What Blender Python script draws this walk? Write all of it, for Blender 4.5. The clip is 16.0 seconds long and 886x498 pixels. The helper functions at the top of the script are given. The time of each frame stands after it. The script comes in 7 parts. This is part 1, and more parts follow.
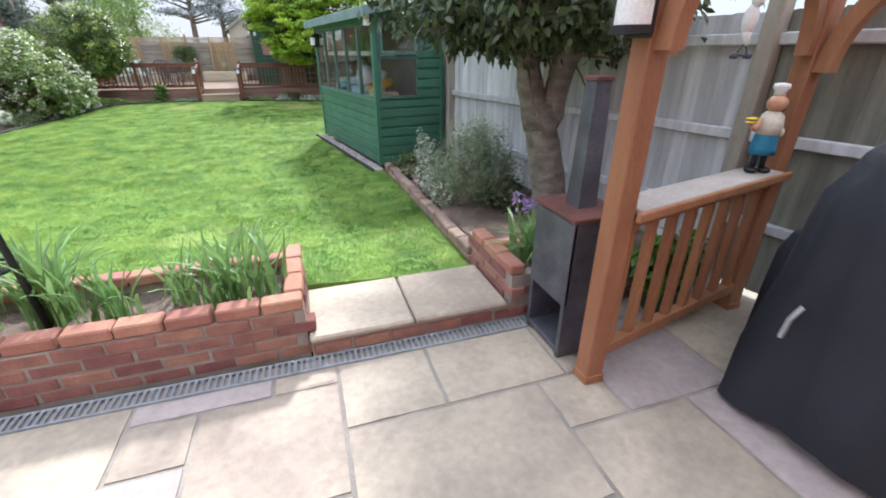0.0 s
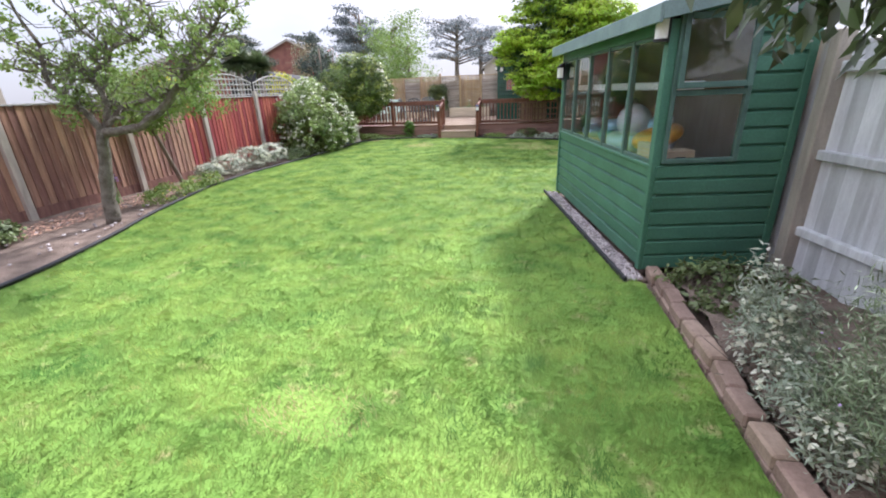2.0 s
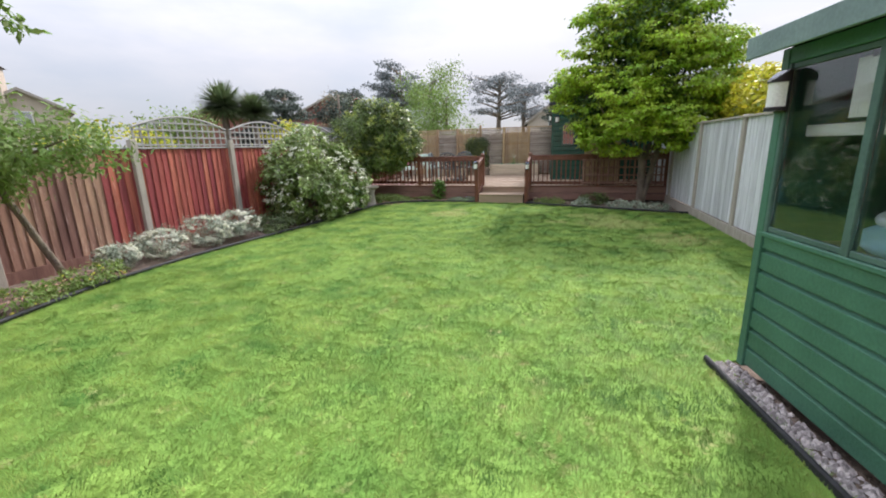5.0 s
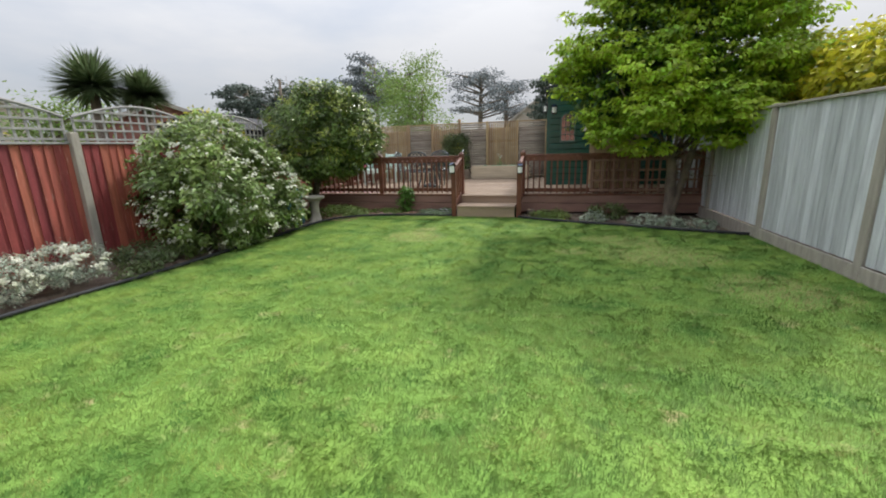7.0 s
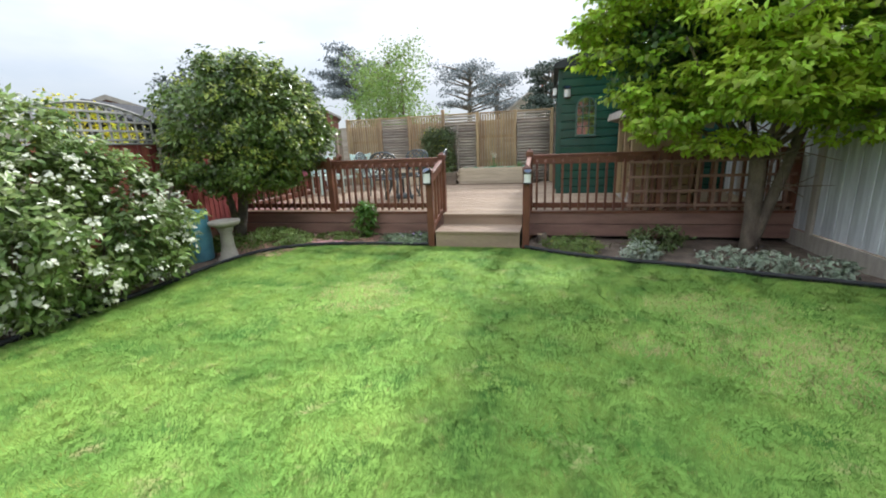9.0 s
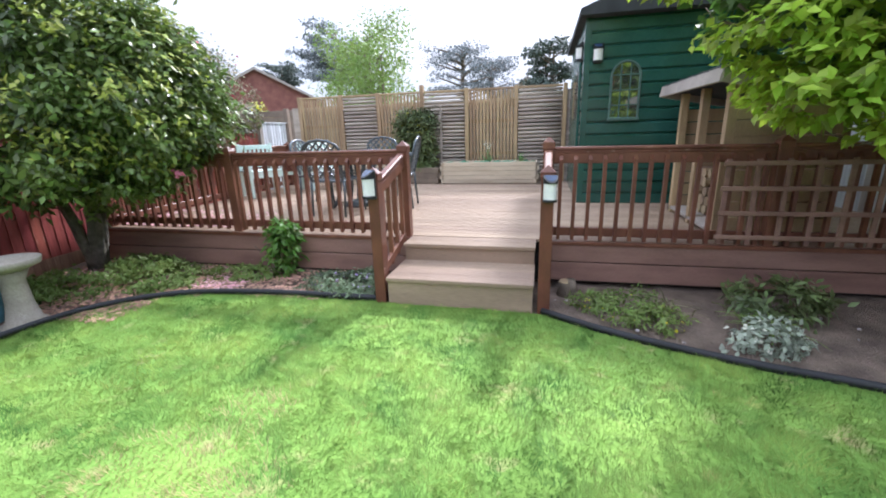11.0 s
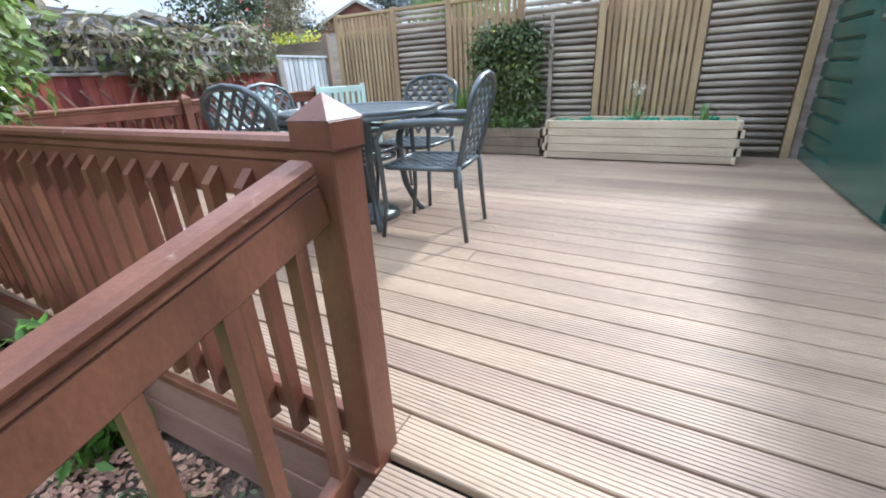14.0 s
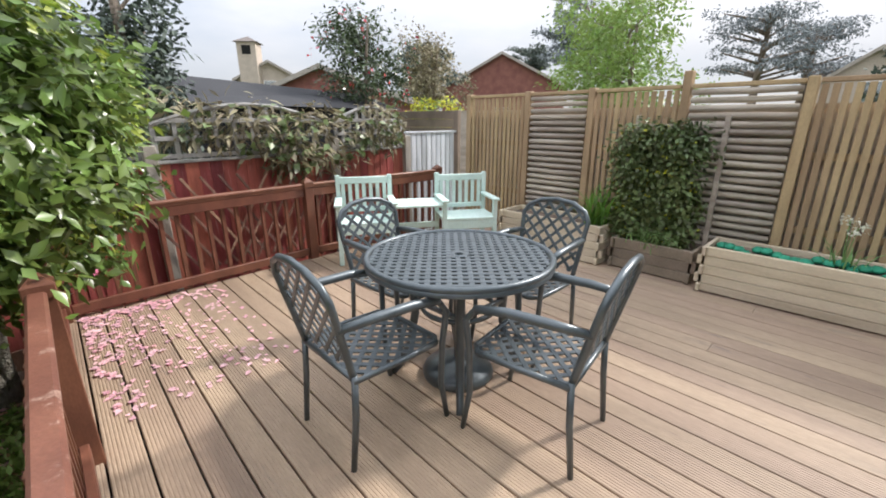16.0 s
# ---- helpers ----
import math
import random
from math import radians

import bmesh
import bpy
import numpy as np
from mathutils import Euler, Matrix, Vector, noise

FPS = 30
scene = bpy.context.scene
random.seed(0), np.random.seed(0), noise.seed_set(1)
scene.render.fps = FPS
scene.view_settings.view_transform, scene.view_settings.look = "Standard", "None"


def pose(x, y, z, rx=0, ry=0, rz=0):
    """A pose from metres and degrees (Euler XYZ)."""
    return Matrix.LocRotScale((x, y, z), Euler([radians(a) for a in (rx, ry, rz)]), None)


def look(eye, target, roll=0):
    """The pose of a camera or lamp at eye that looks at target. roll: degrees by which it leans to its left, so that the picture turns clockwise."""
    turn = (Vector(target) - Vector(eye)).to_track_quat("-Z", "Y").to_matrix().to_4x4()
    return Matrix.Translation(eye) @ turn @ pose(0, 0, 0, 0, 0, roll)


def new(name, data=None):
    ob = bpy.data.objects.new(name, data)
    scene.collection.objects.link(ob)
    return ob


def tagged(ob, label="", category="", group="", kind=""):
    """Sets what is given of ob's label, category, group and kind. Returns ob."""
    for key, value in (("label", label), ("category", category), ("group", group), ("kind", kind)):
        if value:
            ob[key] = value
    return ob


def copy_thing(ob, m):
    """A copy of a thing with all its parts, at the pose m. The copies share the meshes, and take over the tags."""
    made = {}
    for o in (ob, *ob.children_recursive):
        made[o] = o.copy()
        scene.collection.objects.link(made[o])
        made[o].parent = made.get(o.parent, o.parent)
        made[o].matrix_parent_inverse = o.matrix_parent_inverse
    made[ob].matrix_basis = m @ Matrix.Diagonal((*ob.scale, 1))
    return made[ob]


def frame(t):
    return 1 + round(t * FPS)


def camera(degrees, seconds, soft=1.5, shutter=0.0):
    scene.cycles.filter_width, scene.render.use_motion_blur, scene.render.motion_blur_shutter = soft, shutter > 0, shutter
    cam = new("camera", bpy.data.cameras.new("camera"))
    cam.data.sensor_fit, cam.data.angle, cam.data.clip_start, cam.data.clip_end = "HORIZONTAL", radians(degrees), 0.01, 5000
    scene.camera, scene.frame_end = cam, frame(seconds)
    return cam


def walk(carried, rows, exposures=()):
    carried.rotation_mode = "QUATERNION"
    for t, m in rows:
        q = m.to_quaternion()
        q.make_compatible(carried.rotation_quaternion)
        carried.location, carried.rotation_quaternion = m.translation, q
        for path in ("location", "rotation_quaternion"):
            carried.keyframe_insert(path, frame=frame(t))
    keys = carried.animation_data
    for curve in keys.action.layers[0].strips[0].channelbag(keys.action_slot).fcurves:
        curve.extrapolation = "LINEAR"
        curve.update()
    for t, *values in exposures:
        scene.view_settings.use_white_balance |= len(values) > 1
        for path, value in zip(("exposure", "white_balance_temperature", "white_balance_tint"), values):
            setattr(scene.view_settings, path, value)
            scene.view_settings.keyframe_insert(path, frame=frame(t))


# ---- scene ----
cam = camera(93.7, 16.0, 1.9)
PATH = [
    (0, (2.499, 3.598, 1.469), (3.059, 5.319, 0.617), -0.0),
    (0.5, (2.633, 4.191, 1.463), (2.876, 5.995, 0.635), -1.5),
    (1, (2.677, 4.723, 1.446), (2.665, 6.561, 0.657), -1.9),
    (1.5, (2.621, 5.303, 1.452), (2.381, 7.138, 0.693), -2.3),
    (2, (2.59, 5.925, 1.506), (2.166, 7.745, 0.793), -2.4),
    (2.5, (2.49, 6.464, 1.501), (1.957, 8.279, 0.85), -2.2),
    (3, (2.385, 7.061, 1.504), (1.783, 8.874, 0.91), -2.1),
    (3.5, (2.261, 7.633, 1.514), (1.626, 9.449, 0.966), -2.1),
    (4, (2.097, 8.171, 1.526), (1.463, 9.996, 1.009), -2.0),
    (4.2, (2.062, 8.417, 1.486), (1.424, 10.246, 0.991), -1.9),
    (6.3, (1.516, 11.056, 1.391), (0.989, 12.928, 0.922), -1.4),
    (6.5, (1.493, 11.342, 1.365), (0.964, 13.214, 0.898), -1.5),
    (7, (1.349, 12.003, 1.36), (0.823, 13.874, 0.885), -1.8),
    (7.5, (1.211, 12.652, 1.399), (0.689, 14.521, 0.911), -2.3),
    (8, (1.113, 13.305, 1.419), (0.597, 15.173, 0.924), -2.4),
    (8.5, (0.981, 14.005, 1.38), (0.489, 15.879, 0.884), -2.3),
    (9, (0.907, 14.642, 1.376), (0.419, 16.518, 0.885), -2.5),
    (9.5, (0.752, 15.317, 1.327), (0.289, 17.2, 0.837), -2.1),
    (11.8, (0.509, 17.91, 1.317), (0.051, 19.763, 0.722), -1.8),
    (12, (0.467, 18.113, 1.312), (-0.009, 19.957, 0.702), -1.9),
    (12.5, (0.367, 18.628, 1.294), (-0.177, 20.436, 0.635), -2.3),
    (13, (0.217, 19.142, 1.254), (-0.384, 20.913, 0.546), -2.5),
    (13.5, (0.07, 19.655, 1.248), (-0.664, 21.361, 0.506), -3.45),
    (14, (-0.076, 20.158, 1.278), (-0.959, 21.777, 0.504), -3.0),
    (14.5, (-0.178, 20.468, 1.508), (-1.285, 21.909, 0.672), -2.75),
    (15, (-0.283, 20.683, 1.654), (-1.632, 21.907, 0.829), -1.4),
    (15.5, (-0.364, 20.792, 1.741), (-1.809, 21.975, 1.025), -0.4),
    (16, (-0.432, 20.855, 1.782), (-1.784, 22.204, 1.188), -0.1),
]
walk(cam, [(t, look(eye, target, roll)) for t, eye, target, roll in PATH], [(0, 1.55, 6050, 13), (0.5, 1.72, 5900, 14), (1.5, 1.6, 6100, 21), (3.5, 1.4, 6300, 20), (7, 0.84, 6600, 12), (8, 1.14, 6600, 11), (9, 1.3, 6300, 10), (12, 1.72, 5750, 20), (13.5, 1.7, 5600, 12), (14.5, 1.52, 5750, 10), (15, 1.44, 6150, 11), (16, 1.27, 6550, 13)])

# ---- world, sun ----
SUN_DIR = Vector((0.29, 0.957, 0.0)).normalized()
SUN_ELEV = radians(42)
CLOUD = 2.35  # brightness of the cloud at the horizon; an overcast sky is much brighter overhead
world = bpy.data.worlds.new("sky")
scene.world = world
world.use_nodes = True
wn, wl = world.node_tree.nodes, world.node_tree.links
wn.clear()
w_out = wn.new("ShaderNodeOutputWorld")
w_bg = wn.new("ShaderNodeBackground")
w_bg.inputs["Strength"].default_value = 0.12
w_sky = wn.new("ShaderNodeTexSky")
w_sky.sky_type = "NISHITA"
w_sky.sun_disc = False
w_sky.sun_elevation = SUN_ELEV
w_sky.sun_rotation = math.atan2(SUN_DIR.x, SUN_DIR.y)
w_co = wn.new("ShaderNodeTexCoord")
w_map = wn.new("ShaderNodeMapping")
w_map.inputs["Scale"].default_value = (1.0, 1.0, 3.2)
w_n = wn.new("ShaderNodeTexNoise")
w_n.inputs["Scale"].default_value = 1.7
w_n.inputs["Detail"].default_value = 7.0
w_n.inputs["Roughness"].default_value = 0.52
w_r = wn.new("ShaderNodeValToRGB")
w_r.color_ramp.elements[0].position, w_r.color_ramp.elements[0].color = 0.30, (0.8, 0.8, 0.8, 1)
w_r.color_ramp.elements[1].position, w_r.color_ramp.elements[1].color = 0.62, (1, 1, 1, 1)
w_c = wn.new("ShaderNodeValToRGB")
w_c.color_ramp.elements[0].position, w_c.color_ramp.elements[0].color = 0.35, (0.60, 0.66, 0.75, 1)
w_c.color_ramp.elements[1].position, w_c.color_ramp.elements[1].color = 0.65, (0.96, 1.0, 1.05, 1)
w_gain = wn.new("ShaderNodeVectorMath")
w_gain.operation = "SCALE"
w_gain.inputs["Scale"].default_value = 1.0
w_mix = wn.new("ShaderNodeMix")
w_mix.data_type = "RGBA"
wl.new(w_co.outputs["Generated"], w_map.inputs["Vector"])
wl.new(w_map.outputs["Vector"], w_n.inputs["Vector"])
wl.new(w_n.outputs["Fac"], w_r.inputs["Fac"])
wl.new(w_n.outputs["Fac"], w_c.inputs["Fac"])
w_sep = wn.new("ShaderNodeSeparateXYZ")
w_up = wn.new("ShaderNodeMath")
w_up.operation = "MULTIPLY_ADD"
w_up.use_clamp = False
w_up.inputs[1].default_value, w_up.inputs[2].default_value = CLOUD * 3.1, CLOUD
w_pos = wn.new("ShaderNodeMath")
w_pos.operation = "MAXIMUM"
w_pos.inputs[1].default_value = 0.0
wl.new(w_co.outputs["Generated"], w_sep.inputs["Vector"])
wl.new(w_sep.outputs["Z"], w_pos.inputs[0])
wl.new(w_pos.outputs[0], w_up.inputs[0])
wl.new(w_up.outputs[0], w_gain.inputs["Scale"])
wl.new(w_c.outputs["Color"], w_gain.inputs[0])
wl.new(w_r.outputs["Color"], w_mix.inputs["Factor"])
wl.new(w_sky.outputs["Color"], w_mix.inputs["A"])
wl.new(w_gain.outputs["Vector"], w_mix.inputs["B"])
wl.new(w_mix.outputs["Result"], w_bg.inputs["Color"])
wl.new(w_bg.outputs["Background"], w_out.inputs["Surface"])

sun = new("sun", bpy.data.lights.new("sun", "SUN"))
sun.data.energy = 2.1
sun.data.angle = radians(5)
sun.data.color = (1.0, 0.965, 0.92)
sun.matrix_world = look(SUN_DIR * 30 * math.cos(SUN_ELEV) + Vector((0, 0, 30 * math.sin(SUN_ELEV))), (0, 0, 0))


# ---- materials ----
def material(name, color, rough=0.7, color2=None, scale=6.0, fine=60.0, bump=0.15, metal=0.0, piece=0.0, stretch=(1, 1, 1),
             island=0.0, translucent=0.0, spec=0.4, stain=None, stain_at=0.62, coat=0.0, dist=0.01, upright=0.0):
    """A surface with variation at two scales: blotches between two colours, fine grain in the relief, and a shift from piece to piece."""
    m = bpy.data.materials.new(name)
    m.use_nodes = True
    n, l = m.node_tree.nodes, m.node_tree.links
    b = n["Principled BSDF"]
    b.inputs["Roughness"].default_value = rough
    b.inputs["Metallic"].default_value = metal
    b.inputs["Specular IOR Level"].default_value = spec
    b.inputs["Coat Weight"].default_value = coat
    geo = n.new("ShaderNodeNewGeometry")
    mp = n.new("ShaderNodeMapping")
    mp.inputs["Scale"].default_value = stretch
    l.new(geo.outputs["Position"], mp.inputs["Vector"])
    big = n.new("ShaderNodeTexNoise")
    big.inputs["Scale"].default_value = scale
    big.inputs["Detail"].default_value = 5
    l.new(mp.outputs["Vector"], big.inputs["Vector"])
    small = n.new("ShaderNodeTexNoise")
    small.inputs["Scale"].default_value = fine
    small.inputs["Detail"].default_value = 4
    l.new(mp.outputs["Vector"], small.inputs["Vector"])
    c2 = color2 or tuple(c * 0.72 for c in color)
    ramp = n.new("ShaderNodeValToRGB")
    ramp.color_ramp.elements[0].position, ramp.color_ramp.elements[0].color = 0.33, (*c2, 1)
    ramp.color_ramp.elements[1].position, ramp.color_ramp.elements[1].color = 0.67, (*color, 1)
    l.new(big.outputs["Fac"], ramp.inputs["Fac"])
    col = ramp.outputs["Color"]
    if stain:
        sn = n.new("ShaderNodeTexNoise")
        sn.inputs["Scale"].default_value = scale * 2.3
        sn.inputs["Detail"].default_value = 8
        sn.inputs["Roughness"].default_value = 0.7
        l.new(mp.outputs["Vector"], sn.inputs["Vector"])
        sr = n.new("ShaderNodeValToRGB")
        sr.color_ramp.elements[0].position, sr.color_ramp.elements[1].position = stain_at, stain_at + 0.12
        l.new(sn.outputs["Fac"], sr.inputs["Fac"])
        mx = n.new("ShaderNodeMix")
        mx.data_type = "RGBA"
        mx.inputs["B"].default_value = (*stain, 1)
        l.new(sr.outputs["Color"], mx.inputs["Factor"])
        l.new(col, mx.inputs["A"])
        col = mx.outputs["Result"]
    hsv = n.new("ShaderNodeHueSaturation")
    l.new(col, hsv.inputs["Color"])
    val = n.new("ShaderNodeMath")
    val.operation = "MULTIPLY_ADD"
    l.new(small.outputs["Fac"], val.inputs[0])
    val.inputs[1].default_value, val.inputs[2].default_value = 0.5, 0.75
    last = val.outputs[0]
    for amount, kind in ((piece, "object"), (island, "island")):
        if amount:
            src = n.new("ShaderNodeObjectInfo").outputs["Random"] if kind == "object" else geo.outputs["Random Per Island"]
            sh = n.new("ShaderNodeMath")
            sh.operation = "MULTIPLY_ADD"
            l.new(src, sh.inputs[0])
            sh.inputs[1].default_value, sh.inputs[2].default_value = amount, 1 - amount / 2
            pr = n.new("ShaderNodeMath")
            pr.operation = "MULTIPLY"
            l.new(last, pr.inputs[0])
            l.new(sh.outputs[0], pr.inputs[1])
            last = pr.outputs[0]
            hu = n.new("ShaderNodeMath")
            hu.operation = "MULTIPLY_ADD"
            l.new(src, hu.inputs[0])
            hu.inputs[1].default_value, hu.inputs[2].default_value = 0.03 * min(1, amount * 2), 0.5 - 0.015 * min(1, amount * 2)
            l.new(hu.outputs[0], hsv.inputs["Hue"])
    l.new(last, hsv.inputs["Value"])
    l.new(hsv.outputs["Color"], b.inputs["Base Color"])
    if bump:
        bp = n.new("ShaderNodeBump")
        bp.inputs["Strength"].default_value = bump
        bp.inputs["Distance"].default_value = dist
        l.new(small.outputs["Fac"], bp.inputs["Height"])
        l.new(bp.outputs["Normal"], b.inputs["Normal"])
    if upright:
        nm = n.new("ShaderNodeMix")
        nm.data_type = "VECTOR"
        nm.inputs["Factor"].default_value = upright
        nm.inputs["B"].default_value = (0, 0, 1)
        l.new(geo.outputs["Normal"], nm.inputs["A"])
        l.new(nm.outputs["Result"], b.inputs["Normal"])
    if translucent:
        tr = n.new("ShaderNodeBsdfTranslucent")
        l.new(hsv.outputs["Color"], tr.inputs["Color"])
        ms = n.new("ShaderNodeMixShader")
        ms.inputs["Fac"].default_value = translucent
        l.new(b.outputs["BSDF"], ms.inputs[1])
        l.new(tr.outputs["BSDF"], ms.inputs[2])
        l.new(ms.outputs["Shader"], n["Material Output"].inputs["Surface"])
    return m


M = {}
M["soil"] = material("bed_soil", (0.255, 0.195, 0.155), 0.95, (0.125, 0.093, 0.074), 5, 70, 0.9, stain=(0.30, 0.235, 0.185), dist=0.03)
M["ground"] = material("outer_ground", (0.10, 0.12, 0.05), 0.95, (0.07, 0.08, 0.04), 0.5, 12, 0.4)
M["turf"] = material("lawn_turf", (0.23, 0.38, 0.07), 0.9, (0.12, 0.25, 0.04), 1.5, 30, 0.4, stain=(0.36, 0.33, 0.14), stain_at=0.57, dist=0.02)
M["grass"] = material("grass_blades", (0.305, 0.435, 0.095), 0.65, (0.10, 0.225, 0.046), 2.6, 9, 0.0, island=0.38, translucent=0.3, spec=0.15, stain=(0.42, 0.45, 0.14), stain_at=0.57, upright=0.8)
M["straw"] = material("dry_grass_blades", (0.50, 0.44, 0.20), 0.7, (0.36, 0.34, 0.14), 2.6, 9, 0.0, island=0.3, translucent=0.3, spec=0.15, upright=0.8)
M["slab"] = material("sandstone_slab", (0.48, 0.41, 0.315), 0.70, (0.35, 0.295, 0.235), 2.6, 25, 0.4, piece=0.32, stain=(0.36, 0.30, 0.235), stain_at=0.57)
M["slab_pink"] = material("sandstone_pink", (0.43, 0.37, 0.35), 0.72, (0.35, 0.30, 0.285), 2.2, 25, 0.35, piece=0.2, stain=(0.34, 0.28, 0.25))
M["mortar"] = material("mortar", (0.36, 0.33, 0.285), 0.95, (0.24, 0.215, 0.185), 5, 90, 0.5)
M["brick"] = material("red_brick", (0.32, 0.155, 0.118), 0.88, (0.22, 0.105, 0.085), 9, 80, 0.5, piece=0.5, stain=(0.42, 0.33, 0.28), stain_at=0.66)
M["coping"] = material("orange_brick", (0.43, 0.215, 0.15), 0.85, (0.34, 0.16, 0.11), 8, 80, 0.4, piece=0.3, stain=(0.45, 0.36, 0.29), stain_at=0.68)
M["edging_brick"] = material("weathered_edging_brick", (0.33, 0.24, 0.19), 0.9, (0.24, 0.17, 0.13), 8, 60, 0.5, piece=0.35, stain=(0.16, 0.16, 0.09), stain_at=0.66)
M["grate"] = material("galvanised_grate", (0.46, 0.51, 0.54), 0.45, (0.34, 0.38, 0.41), 20, 120, 0.1, metal=0.5)
# near-black that puts the shade of gaps, channel, slot and louvre into colour
M["dark"] = material("void_shade_black", (0.015, 0.015, 0.015), 0.9, (0.01, 0.01, 0.01), 5, 50, 0.1)
M["green_wood"] = material("green_painted_shiplap", (0.066, 0.19, 0.128), 0.5, (0.048, 0.145, 0.096), 3, 60, 0.25, piece=0.16, stain=(0.10, 0.22, 0.16), stain_at=0.68)
M["green_trim"] = material("green_grey_trim", (0.085, 0.165, 0.135), 0.55, (0.06, 0.12, 0.10), 6, 60, 0.2)
M["dark_green"] = material("dark_green_cladding", (0.03, 0.112, 0.088), 0.20, (0.021, 0.084, 0.066), 3, 60, 0.12, piece=0.22, spec=0.6, stain=(0.035, 0.11, 0.085), stain_at=0.64)
M["fascia"] = material("pale_green_fascia", (0.20, 0.29, 0.28), 0.6, (0.15, 0.22, 0.22), 4, 60, 0.2)
M["felt"] = material("roof_felt", (0.06, 0.065, 0.07), 0.95, None, 6, 150, 0.6)
M["grey_fence"] = material("weathered_grey_board", (0.66, 0.69, 0.71), 0.88, (0.48, 0.50, 0.52), 3, 60, 0.4, piece=0.34, stretch=(6, 6, 0.6), stain=(0.27, 0.27, 0.26), stain_at=0.70)
# weathered green-grey, taken darker to hold the shade behind the pergola
M["old_shaded_board"] = material("greenish_grey_shaded_board", (0.25, 0.255, 0.215), 0.9, (0.16, 0.165, 0.135), 3, 60, 0.4, piece=0.32, stretch=(6, 6, 0.6), stain=(0.19, 0.185, 0.16), stain_at=0.66)
M["fence_post"] = material("pale_fence_post", (0.44, 0.40, 0.34), 0.88, (0.33, 0.30, 0.26), 4, 60, 0.4, stretch=(4, 4, 0.8))
M["red_fence"] = material("red_stained_board", (0.42, 0.10, 0.082), 0.6, (0.25, 0.062, 0.05), 3, 50, 0.4, piece=0.7, stretch=(5, 5, 0.5), stain=(0.60, 0.33, 0.28), stain_at=0.60)
M["brown_fence"] = material("brown_stained_board", (0.34, 0.19, 0.135), 0.82, (0.19, 0.10, 0.075), 3, 50, 0.4, piece=0.7, stretch=(5, 5, 0.5), stain=(0.50, 0.36, 0.29), stain_at=0.58)
M["trellis"] = material("grey_trellis", (0.40, 0.39, 0.37), 0.85, (0.28, 0.27, 0.26), 6, 60, 0.3)
M["deck"] = material("composite_deck_board", (0.40, 0.295, 0.208), 0.58, (0.275, 0.200, 0.143), 1.4, 40, 0.15, piece=0.24, stretch=(0.5, 3, 3), stain=(0.24, 0.185, 0.145), stain_at=0.60)
M["rail"] = material("brown_stained_rail", (0.20, 0.080, 0.048), 0.40, (0.13, 0.052, 0.033), 4, 60, 0.07, piece=0.2, stretch=(2, 2, 1), stain=(0.38, 0.25, 0.19), stain_at=0.68)
M["rail_worn"] = material("worn_handrail", (0.23, 0.10, 0.062), 0.42, (0.15, 0.062, 0.04), 4, 70, 0.12, piece=0.2, stretch=(1.2, 1.2, 2), stain=(0.42, 0.29, 0.22), stain_at=0.60)
M["fascia_brown"] = material("brown_fascia_board", (0.31, 0.185, 0.14), 0.65, (0.21, 0.12, 0.092), 3, 50, 0.25, piece=0.25, stretch=(0.6, 3, 3), stain=(0.38, 0.26, 0.20), stain_at=0.64)
M["pine"] = material("treated_pine", (0.46, 0.335, 0.195), 0.75, (0.34, 0.242, 0.137), 3, 50, 0.25, piece=0.28, stretch=(3, 3, 0.7), stain=(0.33, 0.26, 0.18), stain_at=0.68)
M["slat_grey"] = material("weathered_pole", (0.50, 0.44, 0.37), 0.82, (0.33, 0.28, 0.23), 4, 60, 0.4, piece=0.4, stretch=(0.6, 3, 4), stain=(0.60, 0.57, 0.53), stain_at=0.62)
M["planter"] = material("planter_timber", (0.62, 0.53, 0.40), 0.8, (0.48, 0.40, 0.29), 3, 50, 0.3, piece=0.25, stretch=(0.6, 3, 4), stain=(0.40, 0.33, 0.25), stain_at=0.64)
M["planter_old"] = material("old_planter_timber", (0.30, 0.235, 0.18), 0.85, (0.20, 0.16, 0.12), 3, 50, 0.3, piece=0.25)
M["pergola"] = material("orange_brown_timber", (0.37, 0.175, 0.088), 0.55, (0.29, 0.13, 0.063), 3, 50, 0.2, piece=0.15, stretch=(3, 3, 0.7), stain=(0.42, 0.22, 0.12), stain_at=0.70)
M["metal_green"] = material("grey_green_cast_metal", (0.105, 0.125, 0.135), 0.33, (0.075, 0.092, 0.10), 10, 150, 0.1, metal=0.35, stain=(0.16, 0.17, 0.17), stain_at=0.72, spec=0.6)
M["mint"] = material("mint_painted_wood", (0.62, 0.75, 0.70), 0.6, (0.52, 0.66, 0.60), 5, 70, 0.15)
M["black"] = material("black_plastic", (0.020, 0.021, 0.023), 0.4, (0.014, 0.015, 0.016), 6, 90, 0.05)
M["edging"] = material("black_lawn_edging", (0.030, 0.032, 0.036), 0.7, (0.02, 0.021, 0.024), 4, 60, 0.2)
M["white_plastic"] = material("opal_diffuser", (0.82, 0.83, 0.80), 0.35, (0.75, 0.76, 0.74), 8, 90, 0.03)
M["solar"] = material("solar_panel", (0.04, 0.07, 0.13), 0.15, (0.03, 0.05, 0.10), 20, 90, 0.0, spec=0.7)
M["cover"] = material("barbecue_cover", (0.022, 0.027, 0.037), 0.6, (0.015, 0.019, 0.027), 2.5, 120, 0.3)
M["stove"] = material("weathered_steel", (0.15, 0.155, 0.18), 0.5, (0.085, 0.09, 0.11), 6, 60, 0.2, metal=0.5, stain=(0.13, 0.07, 0.055), stain_at=0.60)
